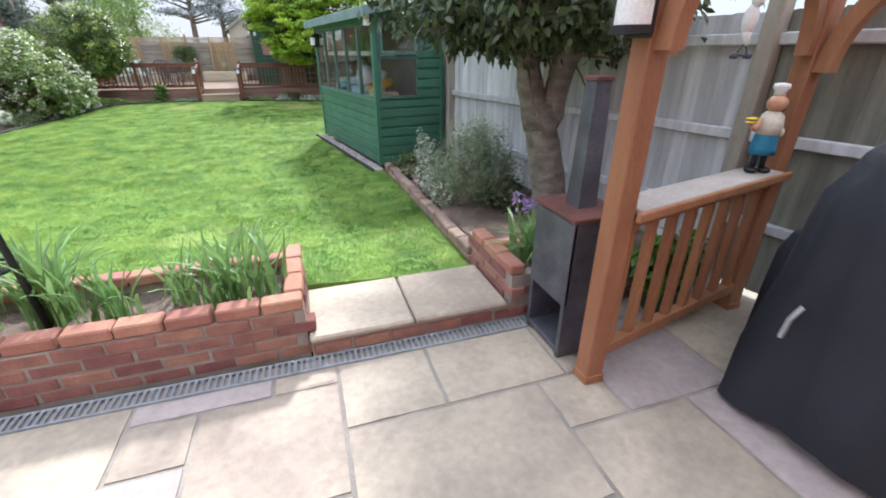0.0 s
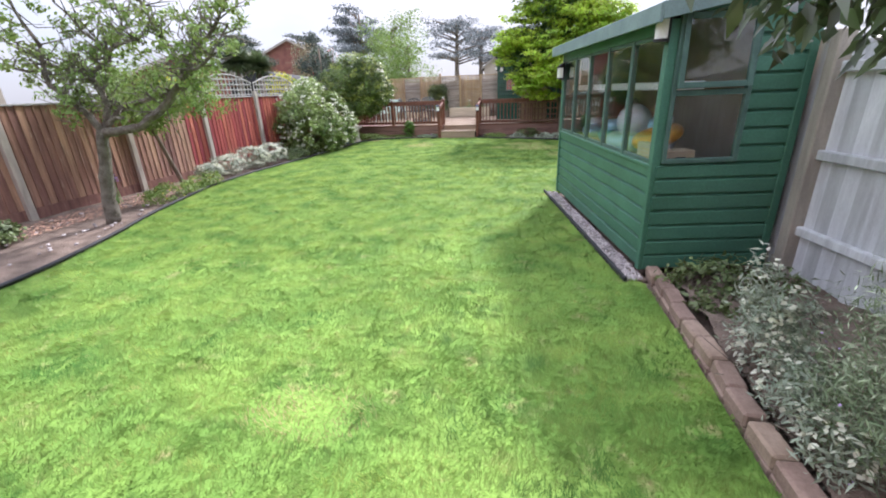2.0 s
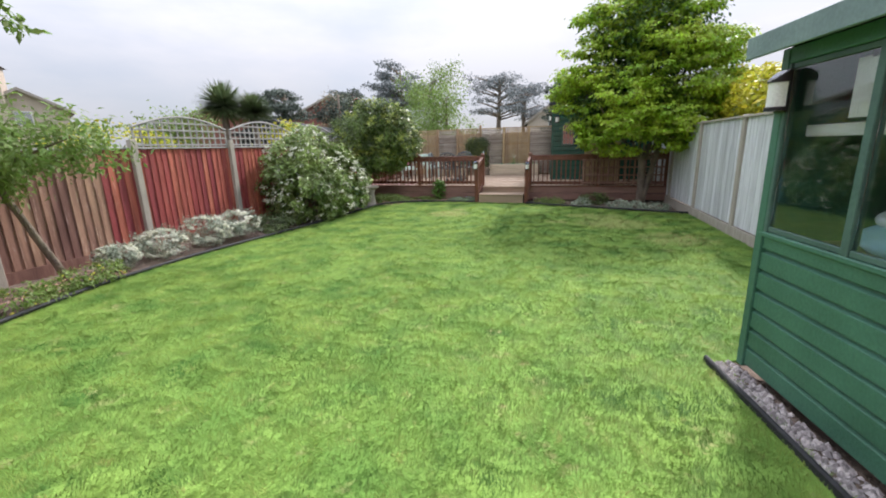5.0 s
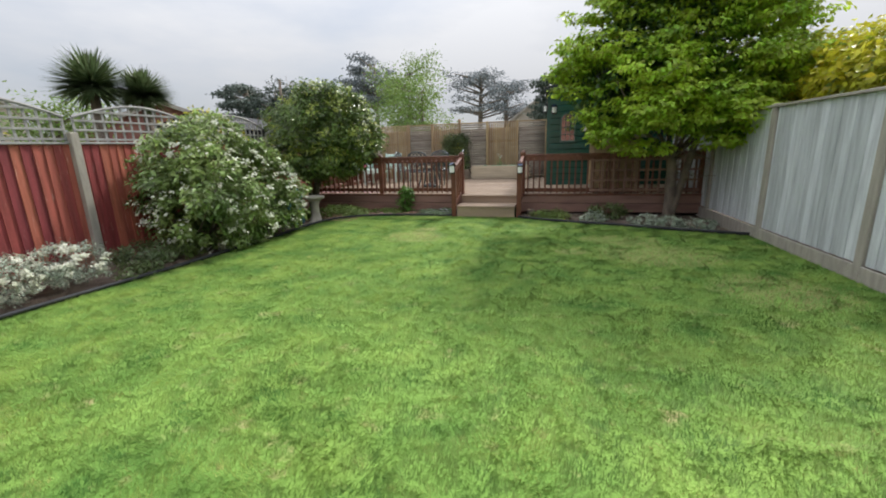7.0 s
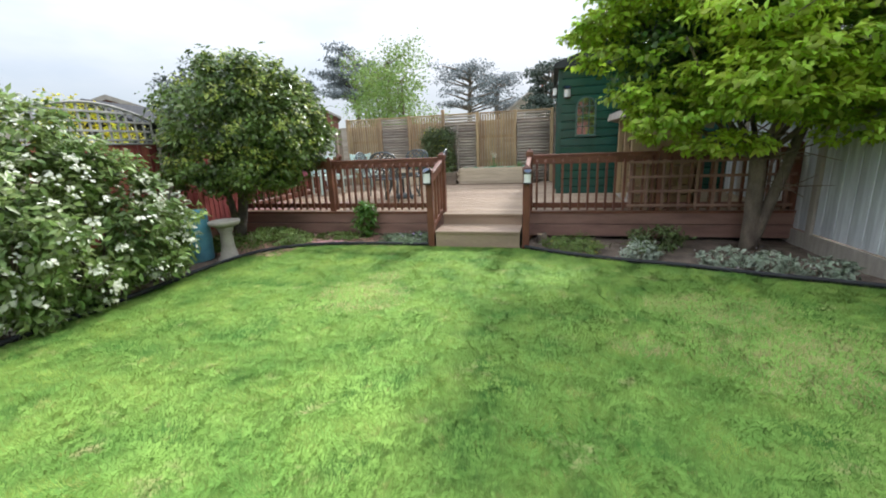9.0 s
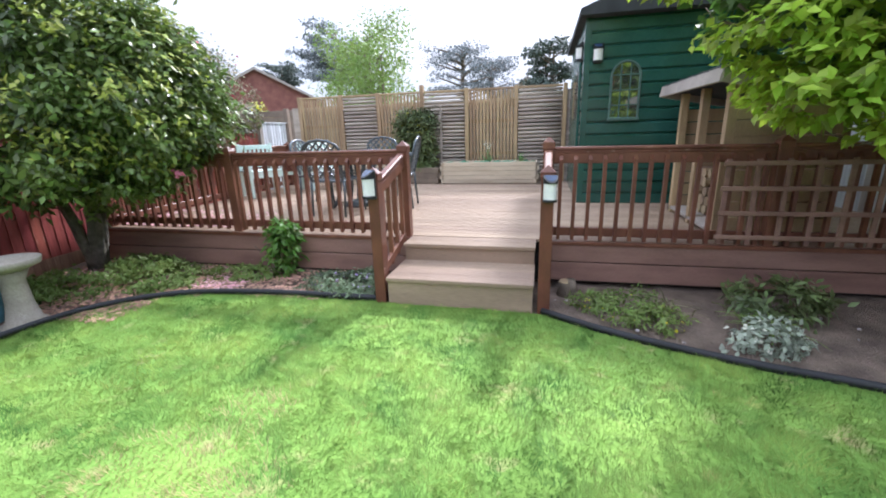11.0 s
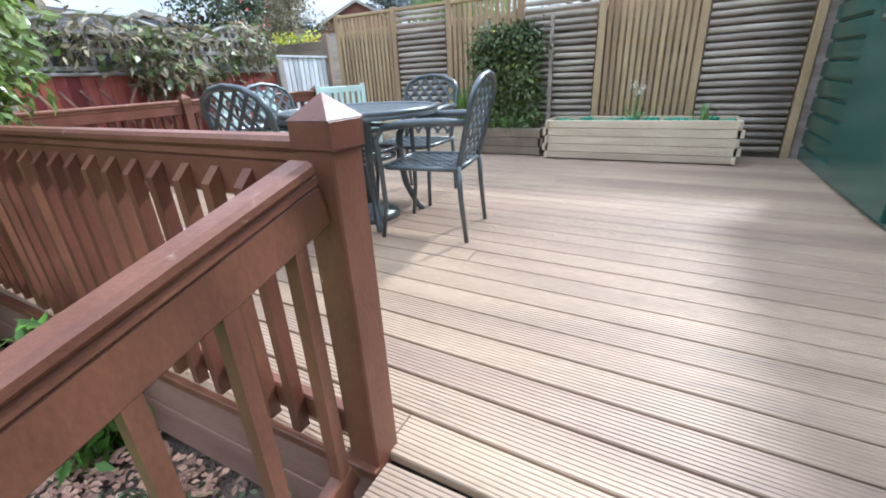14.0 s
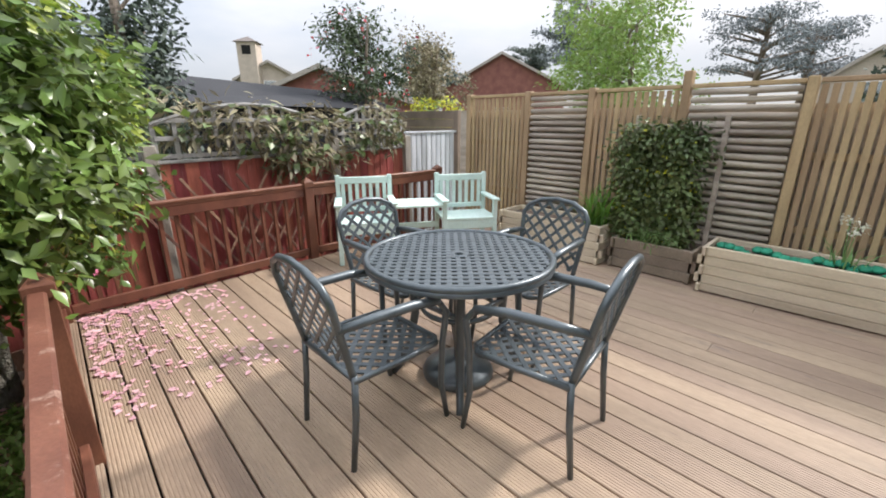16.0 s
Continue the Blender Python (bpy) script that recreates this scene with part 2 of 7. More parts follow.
M["rust"] = material("rusty_steel", (0.19, 0.075, 0.06), 0.7, (0.12, 0.06, 0.055), 7, 60, 0.3, metal=0.3)
M["bark"] = material("tree_bark", (0.27, 0.22, 0.17), 0.95, (0.15, 0.12, 0.095), 9, 60, 0.9, stretch=(1, 1, 0.5), stain=(0.34, 0.32, 0.26), stain_at=0.62, dist=0.03)
M["bark_pale"] = material("pale_bark", (0.25, 0.235, 0.195), 0.95, (0.12, 0.105, 0.08), 12, 70, 1.0, stain=(0.34, 0.34, 0.27), stain_at=0.58, dist=0.04)
M["bark_grey"] = material("mottled_grey_bark", (0.36, 0.335, 0.29), 0.95, (0.19, 0.17, 0.145), 8, 60, 0.9, stretch=(1, 1, 1.8), stain=(0.44, 0.43, 0.38), stain_at=0.58, dist=0.03)
M["gravel"] = material("grey_gravel", (0.46, 0.42, 0.41), 0.9, (0.30, 0.27, 0.27), 20, 90, 0.4, island=0.9)
M["chips"] = material("leaf_litter", (0.58, 0.33, 0.25), 0.9, (0.30, 0.19, 0.13), 8, 50, 0.3, island=0.9, stain=(0.42, 0.34, 0.27))
M["petals"] = material("pink_petal", (0.86, 0.58, 0.62), 0.6, (0.76, 0.40, 0.47), 9, 50, 0.0, island=0.4, translucent=0.2)
M["house_brick"] = material("house_brick", (0.30, 0.13, 0.10), 0.9, (0.22, 0.09, 0.075), 2, 20, 0.3)
M["render_cream"] = material("cream_render", (0.55, 0.47, 0.39), 0.9, (0.47, 0.40, 0.33), 1, 12, 0.2)
M["roof_tile"] = material("grey_roof_tile", (0.22, 0.19, 0.17), 0.9, (0.16, 0.14, 0.13), 2, 14, 0.5)
M["black_roof"] = material("black_shed_roof", (0.035, 0.036, 0.04), 0.8, (0.025, 0.026, 0.03), 2, 40, 0.3)
M["stone_urn"] = material("cast_stone", (0.42, 0.38, 0.32), 0.9, (0.32, 0.29, 0.24), 8, 60, 0.4)
M["blue_pot"] = material("blue_glazed_pot", (0.13, 0.34, 0.42), 0.35, (0.09, 0.25, 0.32), 6, 60, 0.05)
M["green_plastic"] = material("green_plastic", (0.03, 0.14, 0.08), 0.45, (0.025, 0.11, 0.06), 6, 60, 0.05)
M["log"] = material("split_log", (0.42, 0.31, 0.20), 0.9, (0.26, 0.18, 0.12), 8, 60, 0.5, piece=0.5)
M["white_wood"] = material("pale_weathered_wood", (0.47, 0.42, 0.37), 0.8, (0.36, 0.32, 0.28), 4, 60, 0.2)
M["white_paint"] = material("white_paint", (0.80, 0.80, 0.77), 0.5, (0.72, 0.72, 0.69), 5, 80, 0.05)
M["shed_inside"] = material("shed_interior_board", (0.40, 0.31, 0.22), 0.85, (0.30, 0.22, 0.15), 3, 40, 0.2)
M["toy_blue"] = material("pale_blue_vinyl", (0.36, 0.62, 0.75), 0.35, (0.28, 0.52, 0.66), 4, 40, 0.05)
M["toy_white"] = material("white_vinyl", (0.74, 0.77, 0.80), 0.35, (0.62, 0.68, 0.74), 4, 40, 0.05)
M["toy_orange"] = material("orange_vinyl", (0.80, 0.40, 0.06), 0.35, (0.70, 0.32, 0.05), 4, 40, 0.05)
M["toy_teal"] = material("teal_vinyl", (0.06, 0.40, 0.42), 0.35, (0.05, 0.32, 0.34), 4, 40, 0.05)
M["card"] = material("cardboard", (0.52, 0.38, 0.26), 0.85, (0.45, 0.32, 0.22), 4, 60, 0.1)
M["chef_skin"] = material("painted_flesh_resin", (0.66, 0.36, 0.22), 0.5, None, 9, 60, 0.05)
M["chef_cloth"] = material("cream_painted_resin", (0.72, 0.66, 0.54), 0.55, None, 9, 60, 0.05)
M["chef_blue"] = material("blue_painted_resin", (0.03, 0.22, 0.36), 0.5, None, 9, 60, 0.05)
M["yellow"] = material("yellow_paint", (0.80, 0.58, 0.06), 0.5, None, 9, 60, 0.05)
M["net"] = material("green_netting", (0.03, 0.30, 0.18), 0.7, (0.02, 0.22, 0.13), 9, 60, 0.2)


def leaf(name, c, c2, island=0.6, rough=0.4, tr=0.3):
    M[name] = material(name, c, rough, c2, 1.6, 14, 0.0, island=island, translucent=tr, spec=0.45)


leaf("laurel_leaf", (0.18, 0.26, 0.06), (0.08, 0.13, 0.035), 0.9, 0.28)
leaf("laurel_new", (0.38, 0.44, 0.08), (0.28, 0.35, 0.06), 0.5, 0.35)
leaf("choisya_leaf", (0.30, 0.39, 0.12), (0.13, 0.20, 0.062), 0.9, 0.33)
leaf("white_flower", (0.76, 0.76, 0.66), (0.62, 0.64, 0.50), 0.2, 0.6)
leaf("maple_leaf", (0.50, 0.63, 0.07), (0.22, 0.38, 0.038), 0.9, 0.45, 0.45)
# darker copy of maple_leaf: crown shade put into the leaf colour
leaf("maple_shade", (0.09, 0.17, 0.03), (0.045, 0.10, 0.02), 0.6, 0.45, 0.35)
leaf("apple_leaf", (0.25, 0.34, 0.10), (0.16, 0.25, 0.06), 0.6, 0.5, 0.4)
leaf("dark_leaf", (0.085, 0.12, 0.05), (0.042, 0.066, 0.03), 0.9, 0.28, 0.2)
leaf("spring_leaf", (0.23, 0.33, 0.085), (0.16, 0.25, 0.06), 0.5, 0.5, 0.4)
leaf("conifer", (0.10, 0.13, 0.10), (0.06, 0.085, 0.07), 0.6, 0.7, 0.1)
# pale blue-grey conifer green: distance haze is mixed into the colour
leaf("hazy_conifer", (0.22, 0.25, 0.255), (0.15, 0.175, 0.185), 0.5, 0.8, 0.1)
leaf("golden_leaf", (0.68, 0.60, 0.04), (0.42, 0.46, 0.05), 0.5, 0.45, 0.35)
leaf("silver_leaf", (0.42, 0.47, 0.38), (0.28, 0.34, 0.25), 0.6, 0.6, 0.25)
leaf("rosemary_leaf", (0.20, 0.27, 0.15), (0.13, 0.18, 0.10), 0.6, 0.6, 0.25)
leaf("daffodil_leaf", (0.25, 0.40, 0.15), (0.16, 0.29, 0.09), 0.5, 0.4, 0.35)
leaf("box_leaf", (0.15, 0.30, 0.05), (0.09, 0.20, 0.035), 0.6, 0.4, 0.35)
leaf("ivy_leaf", (0.17, 0.22, 0.08), (0.09, 0.13, 0.05), 0.9, 0.4, 0.25)
leaf("dry_leaf", (0.30, 0.25, 0.16), (0.17, 0.16, 0.09), 0.9, 0.6, 0.25)
leaf("red_flower", (0.55, 0.06, 0.07), (0.42, 0.04, 0.06), 0.4, 0.5, 0.2)
leaf("pink_flower", (0.80, 0.25, 0.38), (0.70, 0.2, 0.32), 0.3, 0.5, 0.2)
leaf("lilac_flower", (0.46, 0.33, 0.62), (0.36, 0.25, 0.52), 0.3, 0.5, 0.2)
leaf("palm_leaf", (0.15, 0.20, 0.09), (0.09, 0.13, 0.055), 0.6, 0.4, 0.25)

glass = bpy.data.materials.new("window_glass")
glass.use_nodes = True
gn, gl = glass.node_tree.nodes, glass.node_tree.links
gp = gn["Principled BSDF"]
gp.inputs["Roughness"].default_value = 0.02
gp.inputs["Base Color"].default_value = (0.9, 0.95, 0.93, 1)
gp.inputs["Transmission Weight"].default_value = 1.0
gp.inputs["IOR"].default_value = 1.52
M["glass"] = glass


# ---- mesh tools ----
class Shape:
    """Gathers faces, then becomes one mesh."""

    def __init__(self):
        self.v, self.f = [], []

    def add(self, verts, faces, m=None):
        k = len(self.v)
        self.v += [tuple(m @ Vector(p)) for p in verts] if m is not None else [tuple(p) for p in verts]
        self.f += [tuple(i + k for i in f) for f in faces]
        return self

    def box(self, x0, y0, z0, x1, y1, z1, c=0.004, m=None):
        """A box with chamfered edges."""
        c = min(c, (x1 - x0) * 0.3, (y1 - y0) * 0.3, (z1 - z0) * 0.3)
        lo, hi = (x0, y0, z0), (x1, y1, z1)
        verts, key = [], {}
        for sx in (0, 1):
            for sy in (0, 1):
                for sz in (0, 1):
                    s = (sx, sy, sz)
                    for a in range(3):
                        p = [(hi[i] - c if s[i] else lo[i] + c) for i in range(3)]
                        p[a] = hi[a] if s[a] else lo[a]
                        key[s, a] = len(verts)
                        verts.append(p)
        faces = []
        for a in range(3):
            b, d = (a + 1) % 3, (a + 2) % 3
            for side in (0, 1):
                loop = []
                for ub, ud in ((0, 0), (1, 0), (1, 1), (0, 1)):
                    s = [0, 0, 0]
                    s[a], s[b], s[d] = side, ub, ud
                    loop.append(key[tuple(s), a])
                faces.append(loop if side else loop[::-1])
            for ub in (0, 1):
                for ud in (0, 1):
                    s0, s1 = [0, 0, 0], [0, 0, 0]
                    s0[b] = s1[b] = ub
                    s0[d] = s1[d] = ud
                    s1[a] = 1
                    loop = [key[tuple(s0), b], key[tuple(s1), b], key[tuple(s1), d], key[tuple(s0), d]]
                    faces.append(loop[::-1] if ub == ud else loop)
        for s in [(i, j, k) for i in (0, 1) for j in (0, 1) for k in (0, 1)]:
            loop = [key[s, 0], key[s, 1], key[s, 2]]
            faces.append(loop if sum(s) % 2 else loop[::-1])
        return self.add(verts, faces, m)

    def tube(self, pts, radii, n=8, cap=True):
        pts = [Vector(p) for p in pts]
        if not hasattr(radii, "__len__"):
            radii = [radii] * len(pts)
        k = len(self.v)
        up = Vector((0, 0, 1))
        side = None
        for i, p in enumerate(pts):
            d = (pts[min(i + 1, len(pts) - 1)] - pts[max(i - 1, 0)]).normalized()
            if side is None:
                side = d.cross(up if abs(d.z) < 0.9 else Vector((1, 0, 0))).normalized()
            side = (side - d * side.dot(d)).normalized()
            other = d.cross(side)
            for j in range(n):
                a = 2 * math.pi * j / n
                self.v.append(tuple(p + (side * math.cos(a) + other * math.sin(a)) * radii[i]))
        for i in range(len(pts) - 1):
            for j in range(n):
                a, b = k + i * n + j, k + i * n + (j + 1) % n
                self.f.append((a, b, b + n, a + n))
        if cap:
            self.f.append(tuple(k + j for j in range(n))[::-1])
            self.f.append(tuple(k + (len(pts) - 1) * n + j for j in range(n)))
        return self

    def lathe(self, profile, n=20, at=(0, 0, 0)):
        """profile: (radius, height) from bottom to top."""
        k = len(self.v)
        for r, z in profile:
            for j in range(n):
                a = 2 * math.pi * j / n
                self.v.append((at[0] + r * math.cos(a), at[1] + r * math.sin(a), at[2] + z))
        for i in range(len(profile) - 1):
            for j in range(n):
                a, b = k + i * n + j, k + i * n + (j + 1) % n
                self.f.append((a, b, b + n, a + n))
        self.f.append(tuple(k + j for j in range(n))[::-1])
        self.f.append(tuple(k + (len(profile) - 1) * n + j for j in range(n)))
        return self

    def ball(self, c, r, n=12, m=8):
        rx, ry, rz = r if hasattr(r, "__len__") else (r, r, r)
        k = len(self.v)
        for i in range(m + 1):
            t = math.pi * (0.02 + 0.96 * i / m)
            for j in range(n):
                a = 2 * math.pi * j / n
                self.v.append((c[0] + rx * math.sin(t) * math.cos(a), c[1] + ry * math.sin(t) * math.sin(a), c[2] - rz * math.cos(t)))
        for i in range(m):
            for j in range(n):
                a, b = k + i * n + j, k + i * n + (j + 1) % n
                self.f.append((a, b, b + n, a + n))
        self.f.append(tuple(k + j for j in range(n))[::-1])
        self.f.append(tuple(k + m * n + j for j in range(n)))
        return self

    def prism(self, outline, z0, z1):
        """A flat outline (counter-clockwise) drawn up from z0 to z1."""
        n = len(outline)
        return self.add([(x, y, z0) for x, y in outline] + [(x, y, z1) for x, y in outline],
                        [tuple(range(n))[::-1], tuple(range(n, 2 * n))] + [(i, (i + 1) % n, n + (i + 1) % n, n + i) for i in range(n)])

    def mesh(self, name, mat, smooth=False):
        me = bpy.data.meshes.new(name)
        me.from_pydata(self.v, [], self.f)
        me.materials.append(mat)
        if smooth:
            me.polygons.foreach_set("use_smooth", [True] * len(me.polygons))
        me.update()
        return me


def part(name, shape, mat, parent=None, label="", smooth=False, at=None):
    me = shape if isinstance(shape, bpy.types.Mesh) else shape.mesh(name, M[mat], smooth)
    ob = new(name, me)
    if at is not None:
        ob.matrix_basis = at
    if parent is not None:
        ob.parent = parent
    if label:
        ob["label"] = label
    return ob


def thing(name, label, category, m=None, group="", kind=""):
    ob = new(name)
    ob.empty_display_size = 0.1
    if m is not None:
        ob.matrix_basis = m
    return tagged(ob, label, category, group, kind)


def B(x0, y0, z0, x1, y1, z1, c=0.004, m=None):
    return Shape().box(x0, y0, z0, x1, y1, z1, c, m)


def leaf_mesh(name, mat, rng, clumps, count, length, width, subs=40, spread=0.16, droop=0.2, up=0.5, shell=0.75, flat=False, parent=None, label=""):
    """Many single leaves in tufts over a set of rounded clumps (x, y, z, rx, ry, rz)."""
    clumps = np.array(clumps, float)
    vol = (clumps[:, 3] * clumps[:, 4] * clumps[:, 5]) ** 0.67
    pick = rng.choice(len(clumps), count, p=vol / vol.sum())
    d = rng.normal(size=(len(clumps), subs, 3))
    d /= np.linalg.norm(d, axis=2, keepdims=True)
    rad = shell + (1.08 - shell) * rng.random((len(clumps), subs, 1)) ** 0.6
    sub = d * rad
    s = rng.integers(0, subs, count)
    off = sub[pick, s] + rng.normal(size=(count, 3)) * spread
    pos = clumps[pick, :3] + off * clumps[pick, 3:]
    out = off / np.maximum(np.linalg.norm(off, axis=1, keepdims=True), 1e-6)
    nor = out * 0.6 + np.array((0, 0, up)) + rng.normal(size=(count, 3)) * 0.5
    nor /= np.linalg.norm(nor, axis=1, keepdims=True)
    way = out * 0.7 + rng.normal(size=(count, 3)) * 0.7 - np.array((0, 0, droop))
    way -= nor * (way * nor).sum(1, keepdims=True)
    way /= np.maximum(np.linalg.norm(way, axis=1, keepdims=True), 1e-6)
    side = np.cross(nor, way)
    ln = length * (0.6 + 0.7 * rng.random((count, 1)))
    wd = width * (0.7 + 0.5 * rng.random((count, 1)))
    return blades(name, mat, pos, way, side, nor, ln, wd, flat, parent, label)


def blades(name, mat, pos, way, side, nor, ln, wd, flat=False, parent=None, label=""):
    n = len(pos)
    if flat:
        v = np.stack([pos, pos + way * ln * 0.5 + side * wd * 0.5, pos + way * ln, pos + way * ln * 0.5 - side * wd * 0.5], 1)
        idx = np.array([[0, 1, 2, 3]])
        per, corners = 4, 4
    else:
        v = np.stack([pos, pos + way * ln * 0.45 + side * wd * 0.5 + nor * wd * 0.12, pos + way * ln - nor * ln * 0.10,
                      pos + way * ln * 0.45 - side * wd * 0.5 + nor * wd * 0.12, pos + way * ln * 0.5 - nor * wd * 0.05], 1)
        idx = np.array([[0, 1, 4], [1, 2, 4], [2, 3, 4], [3, 0, 4]])
        per, corners = 5, 3
    faces = (np.arange(n)[:, None, None] * per + idx[None]).reshape(-1)
    me = bpy.data.meshes.new(name)
    me.vertices.add(n * per)
    me.vertices.foreach_set("co", v.reshape(-1).astype(np.float32))
    me.loops.add(len(faces))
    me.loops.foreach_set("vertex_index", faces.astype(np.int32))
    polys = len(faces) // corners
    me.polygons.add(polys)
    me.polygons.foreach_set("loop_start", np.arange(0, len(faces), corners, dtype=np.int32))
    me.update(calc_edges=True)
    me.materials.append(M[mat])
    ob = new(name, me)
    if parent is not None:
        ob.parent = parent
    if label:
        ob["label"] = label
    return ob


def rng_of(n):
    return np.random.default_rng(n)


def smooth_line(pts, step=0.12):
    """A Catmull-Rom line through flat points."""
    out = []
    p = [Vector((*q, 0)) for q in pts]
    p = [p[0] * 2 - p[1]] + p + [p[-1] * 2 - p[-2]]
    for i in range(1, len(p) - 2):
        k = max(2, int((p[i + 1] - p[i]).length / step))
        for j in range(k):
            t = j / k
            q = 0.5 * ((2 * p[i]) + (p[i + 1] - p[i - 1]) * t + (2 * p[i - 1] - 5 * p[i] + 4 * p[i + 1] - p[i + 2]) * t * t
                       + (3 * p[i] - p[i - 1] - 3 * p[i + 1] + p[i + 2]) * t ** 3)
            out.append((q.x, q.y))
    out.append(pts[-1])
    return out


def inside(poly, xs, ys):
    """Which of many flat points lie in an outline."""
    hit = np.zeros(len(xs), bool)
    for (x0, y0), (x1, y1) in zip(poly, poly[1:] + poly[:1]):
        if y0 != y1:
            cross = ((y0 > ys) != (y1 > ys)) & (xs < (x1 - x0) * (ys - y0) / (y1 - y0) + x0)
            hit ^= cross
    return hit


# ---- large structure ----
LEFT_EDGE = smooth_line([(-1.9, 6.3), (-1.95, 7.5), (-2.06, 8.5), (-2.2, 9.1), (-2.45, 9.85), (-2.75, 10.6), (-3.0, 11.4), (-3.28, 12.5), (-3.36, 13.7), (-3.3, 14.8),
                         (-3.2, 15.8), (-3.16, 16.8), (-3.12, 17.8), (-3.14, 18.7), (-3.0, 19.45), (-2.5, 19.88), (-1.7, 20.03), (-0.66, 20.05)])
RIGHT_EDGE = smooth_line([(0.62, 20.0), (1.1, 19.72), (1.72, 19.48), (2.26, 19.34), (2.75, 19.15), (3.2, 19.0), (4.0, 18.75)])
LAWN = [(2.36, 6.3)] + [(3.58, 6.15), (3.55, 7.2), (3.52, 8.4), (3.47, 9.2), (3.3, 9.3), (3.08, 10.6), (2.82, 12.3), (3.2, 12.6), (4.3, 12.7)] + RIGHT_EDGE[::-1] + LEFT_EDGE[::-1]

ground = part("ground", Shape().add([(-300, -300, -0.16), (300, -300, -0.16), (300, 300, -0.16), (-300, 300, -0.16)], [(0, 1, 2, 3)]), "ground")
tagged(ground, "rough ground reaching to the horizon", "ground", kind="structure")


def bumpy(name, x0, y0, x1, y1, step, z, amp, scale, mat, cut=None):
    nx, ny = int((x1 - x0) / step), int((y1 - y0) / step)
    s = Shape()
    for j in range(ny + 1):
        for i in range(nx + 1):
            x, y = x0 + (x1 - x0) * i / nx, y0 + (y1 - y0) * j / ny
            s.v.append((x, y, z + amp * noise.noise((x * scale, y * scale, 3.1))))
    w = nx + 1
    s.f = [(j * w + i, j * w + i + 1, (j + 1) * w + i + 1, (j + 1) * w + i) for j in range(ny) for i in range(nx)]
    return part(name, s, mat, smooth=True)


soil = bumpy("flower_bed_soil", -4.75, 5.72, 5.6, 25.3, 0.14, -0.035, 0.03, 2.4, "soil")
tagged(soil, "brown bare soil of the flower beds", "soil", kind="structure")

bm = bmesh.new()
bm.faces.new([bm.verts.new((x, y, 0.0)) for x, y in LAWN])
bmesh.ops.triangulate(bm, faces=bm.faces)
lawn_me = bpy.data.meshes.new("lawn")
ext = bmesh.ops.extrude_face_region(bm, geom=bm.faces[:])
bmesh.ops.translate(bm, verts=[g for g in ext["geom"] if isinstance(g, bmesh.types.BMVert)], vec=(0, 0, -0.06))
bmesh.ops.recalc_face_normals(bm, faces=bm.faces)
bm.to_mesh(lawn_me)
bm.free()
lawn_me.materials.append(M["turf"])
lawn = tagged(new("lawn", lawn_me), "mown green lawn with yellowish patches", "lawn", kind="structure")

def patchy(xs, ys, cell, seed):
    """Smooth random values from 0 to 1 over the plan, with spots about one cell wide."""
    grid = rng_of(seed).random((400, 400))
    u, v = (xs + 10) / cell, (ys + 10) / cell
    i, j = np.floor(u).astype(int), np.floor(v).astype(int)
    fu, fv = u - i, v - j
    fu, fv = fu * fu * (3 - 2 * fu), fv * fv * (3 - 2 * fv)
    i, j = i % 399, j % 399
    return (grid[i, j] * (1 - fu) + grid[i + 1, j] * fu) * (1 - fv) + (grid[i, j + 1] * (1 - fu) + grid[i + 1, j + 1] * fu) * fv


# grass blades
rg = rng_of(7)
N = 1250000
gx, gy = rg.uniform(-3.45, 4.3, N), 6.1 + 14.0 * rg.random(N)
keep = inside(LAWN, gx, gy)
gx, gy = gx[keep], gy[keep]
PATCHES = ((-0.83, 18.06, 0.50, 0.42), (-0.79, 18.63, 0.22, 0.16), (2.23, 18.06, 0.42, 0.30), (1.54, 17.41, 0.22, 0.16), (2.55, 17.4, 0.75, 0.55), (3.3, 16.2, 0.55, 0.5), (2.2, 18.2, 0.6, 0.3), (1.5, 7.4, 0.35, 0.2))
thin = np.zeros(len(gx))
for px, py, ra, rb in PATCHES:
    thin = np.maximum(thin, np.clip(1.25 - ((gx - px) / ra) ** 2 - ((gy - py) / rb) ** 2, 0, 1))
keep = rg.random(len(gx)) > thin * 0.45
gx, gy, thin = gx[keep], gy[keep], thin[keep]
n = len(gx)
tuft = patchy(gx, gy, 0.075, 3) * 0.6 + patchy(gx, gy, 0.19, 4) * 0.4
sward = patchy(gx, gy, 0.7, 5)
h = (0.014 + 0.020 * rg.random(n)) * (0.45 + 1.5 * tuft + 0.5 * sward)
comb = 6.28 * patchy(gx, gy, 0.13, 6) * 1.6
a = comb + rg.normal(0, 0.9, n)
lean = rg.uniform(0.1, 0.9, n) + 0.9 * tuft
way = np.stack([np.cos(a) * lean, np.sin(a) * lean, np.ones(n)], 1)
way /= np.linalg.norm(way, axis=1, keepdims=True)
side = np.stack([-np.sin(a), np.cos(a), np.zeros(n)], 1)
base = np.stack([gx, gy, np.full(n, -0.004)], 1)
w = (0.0018 + 0.0016 * rg.random(n))[:, None]
gv = np.stack([base - side * w, base + side * w, base + way * h[:, None]], 1)
straw = rg.random(n) < thin * 0.75
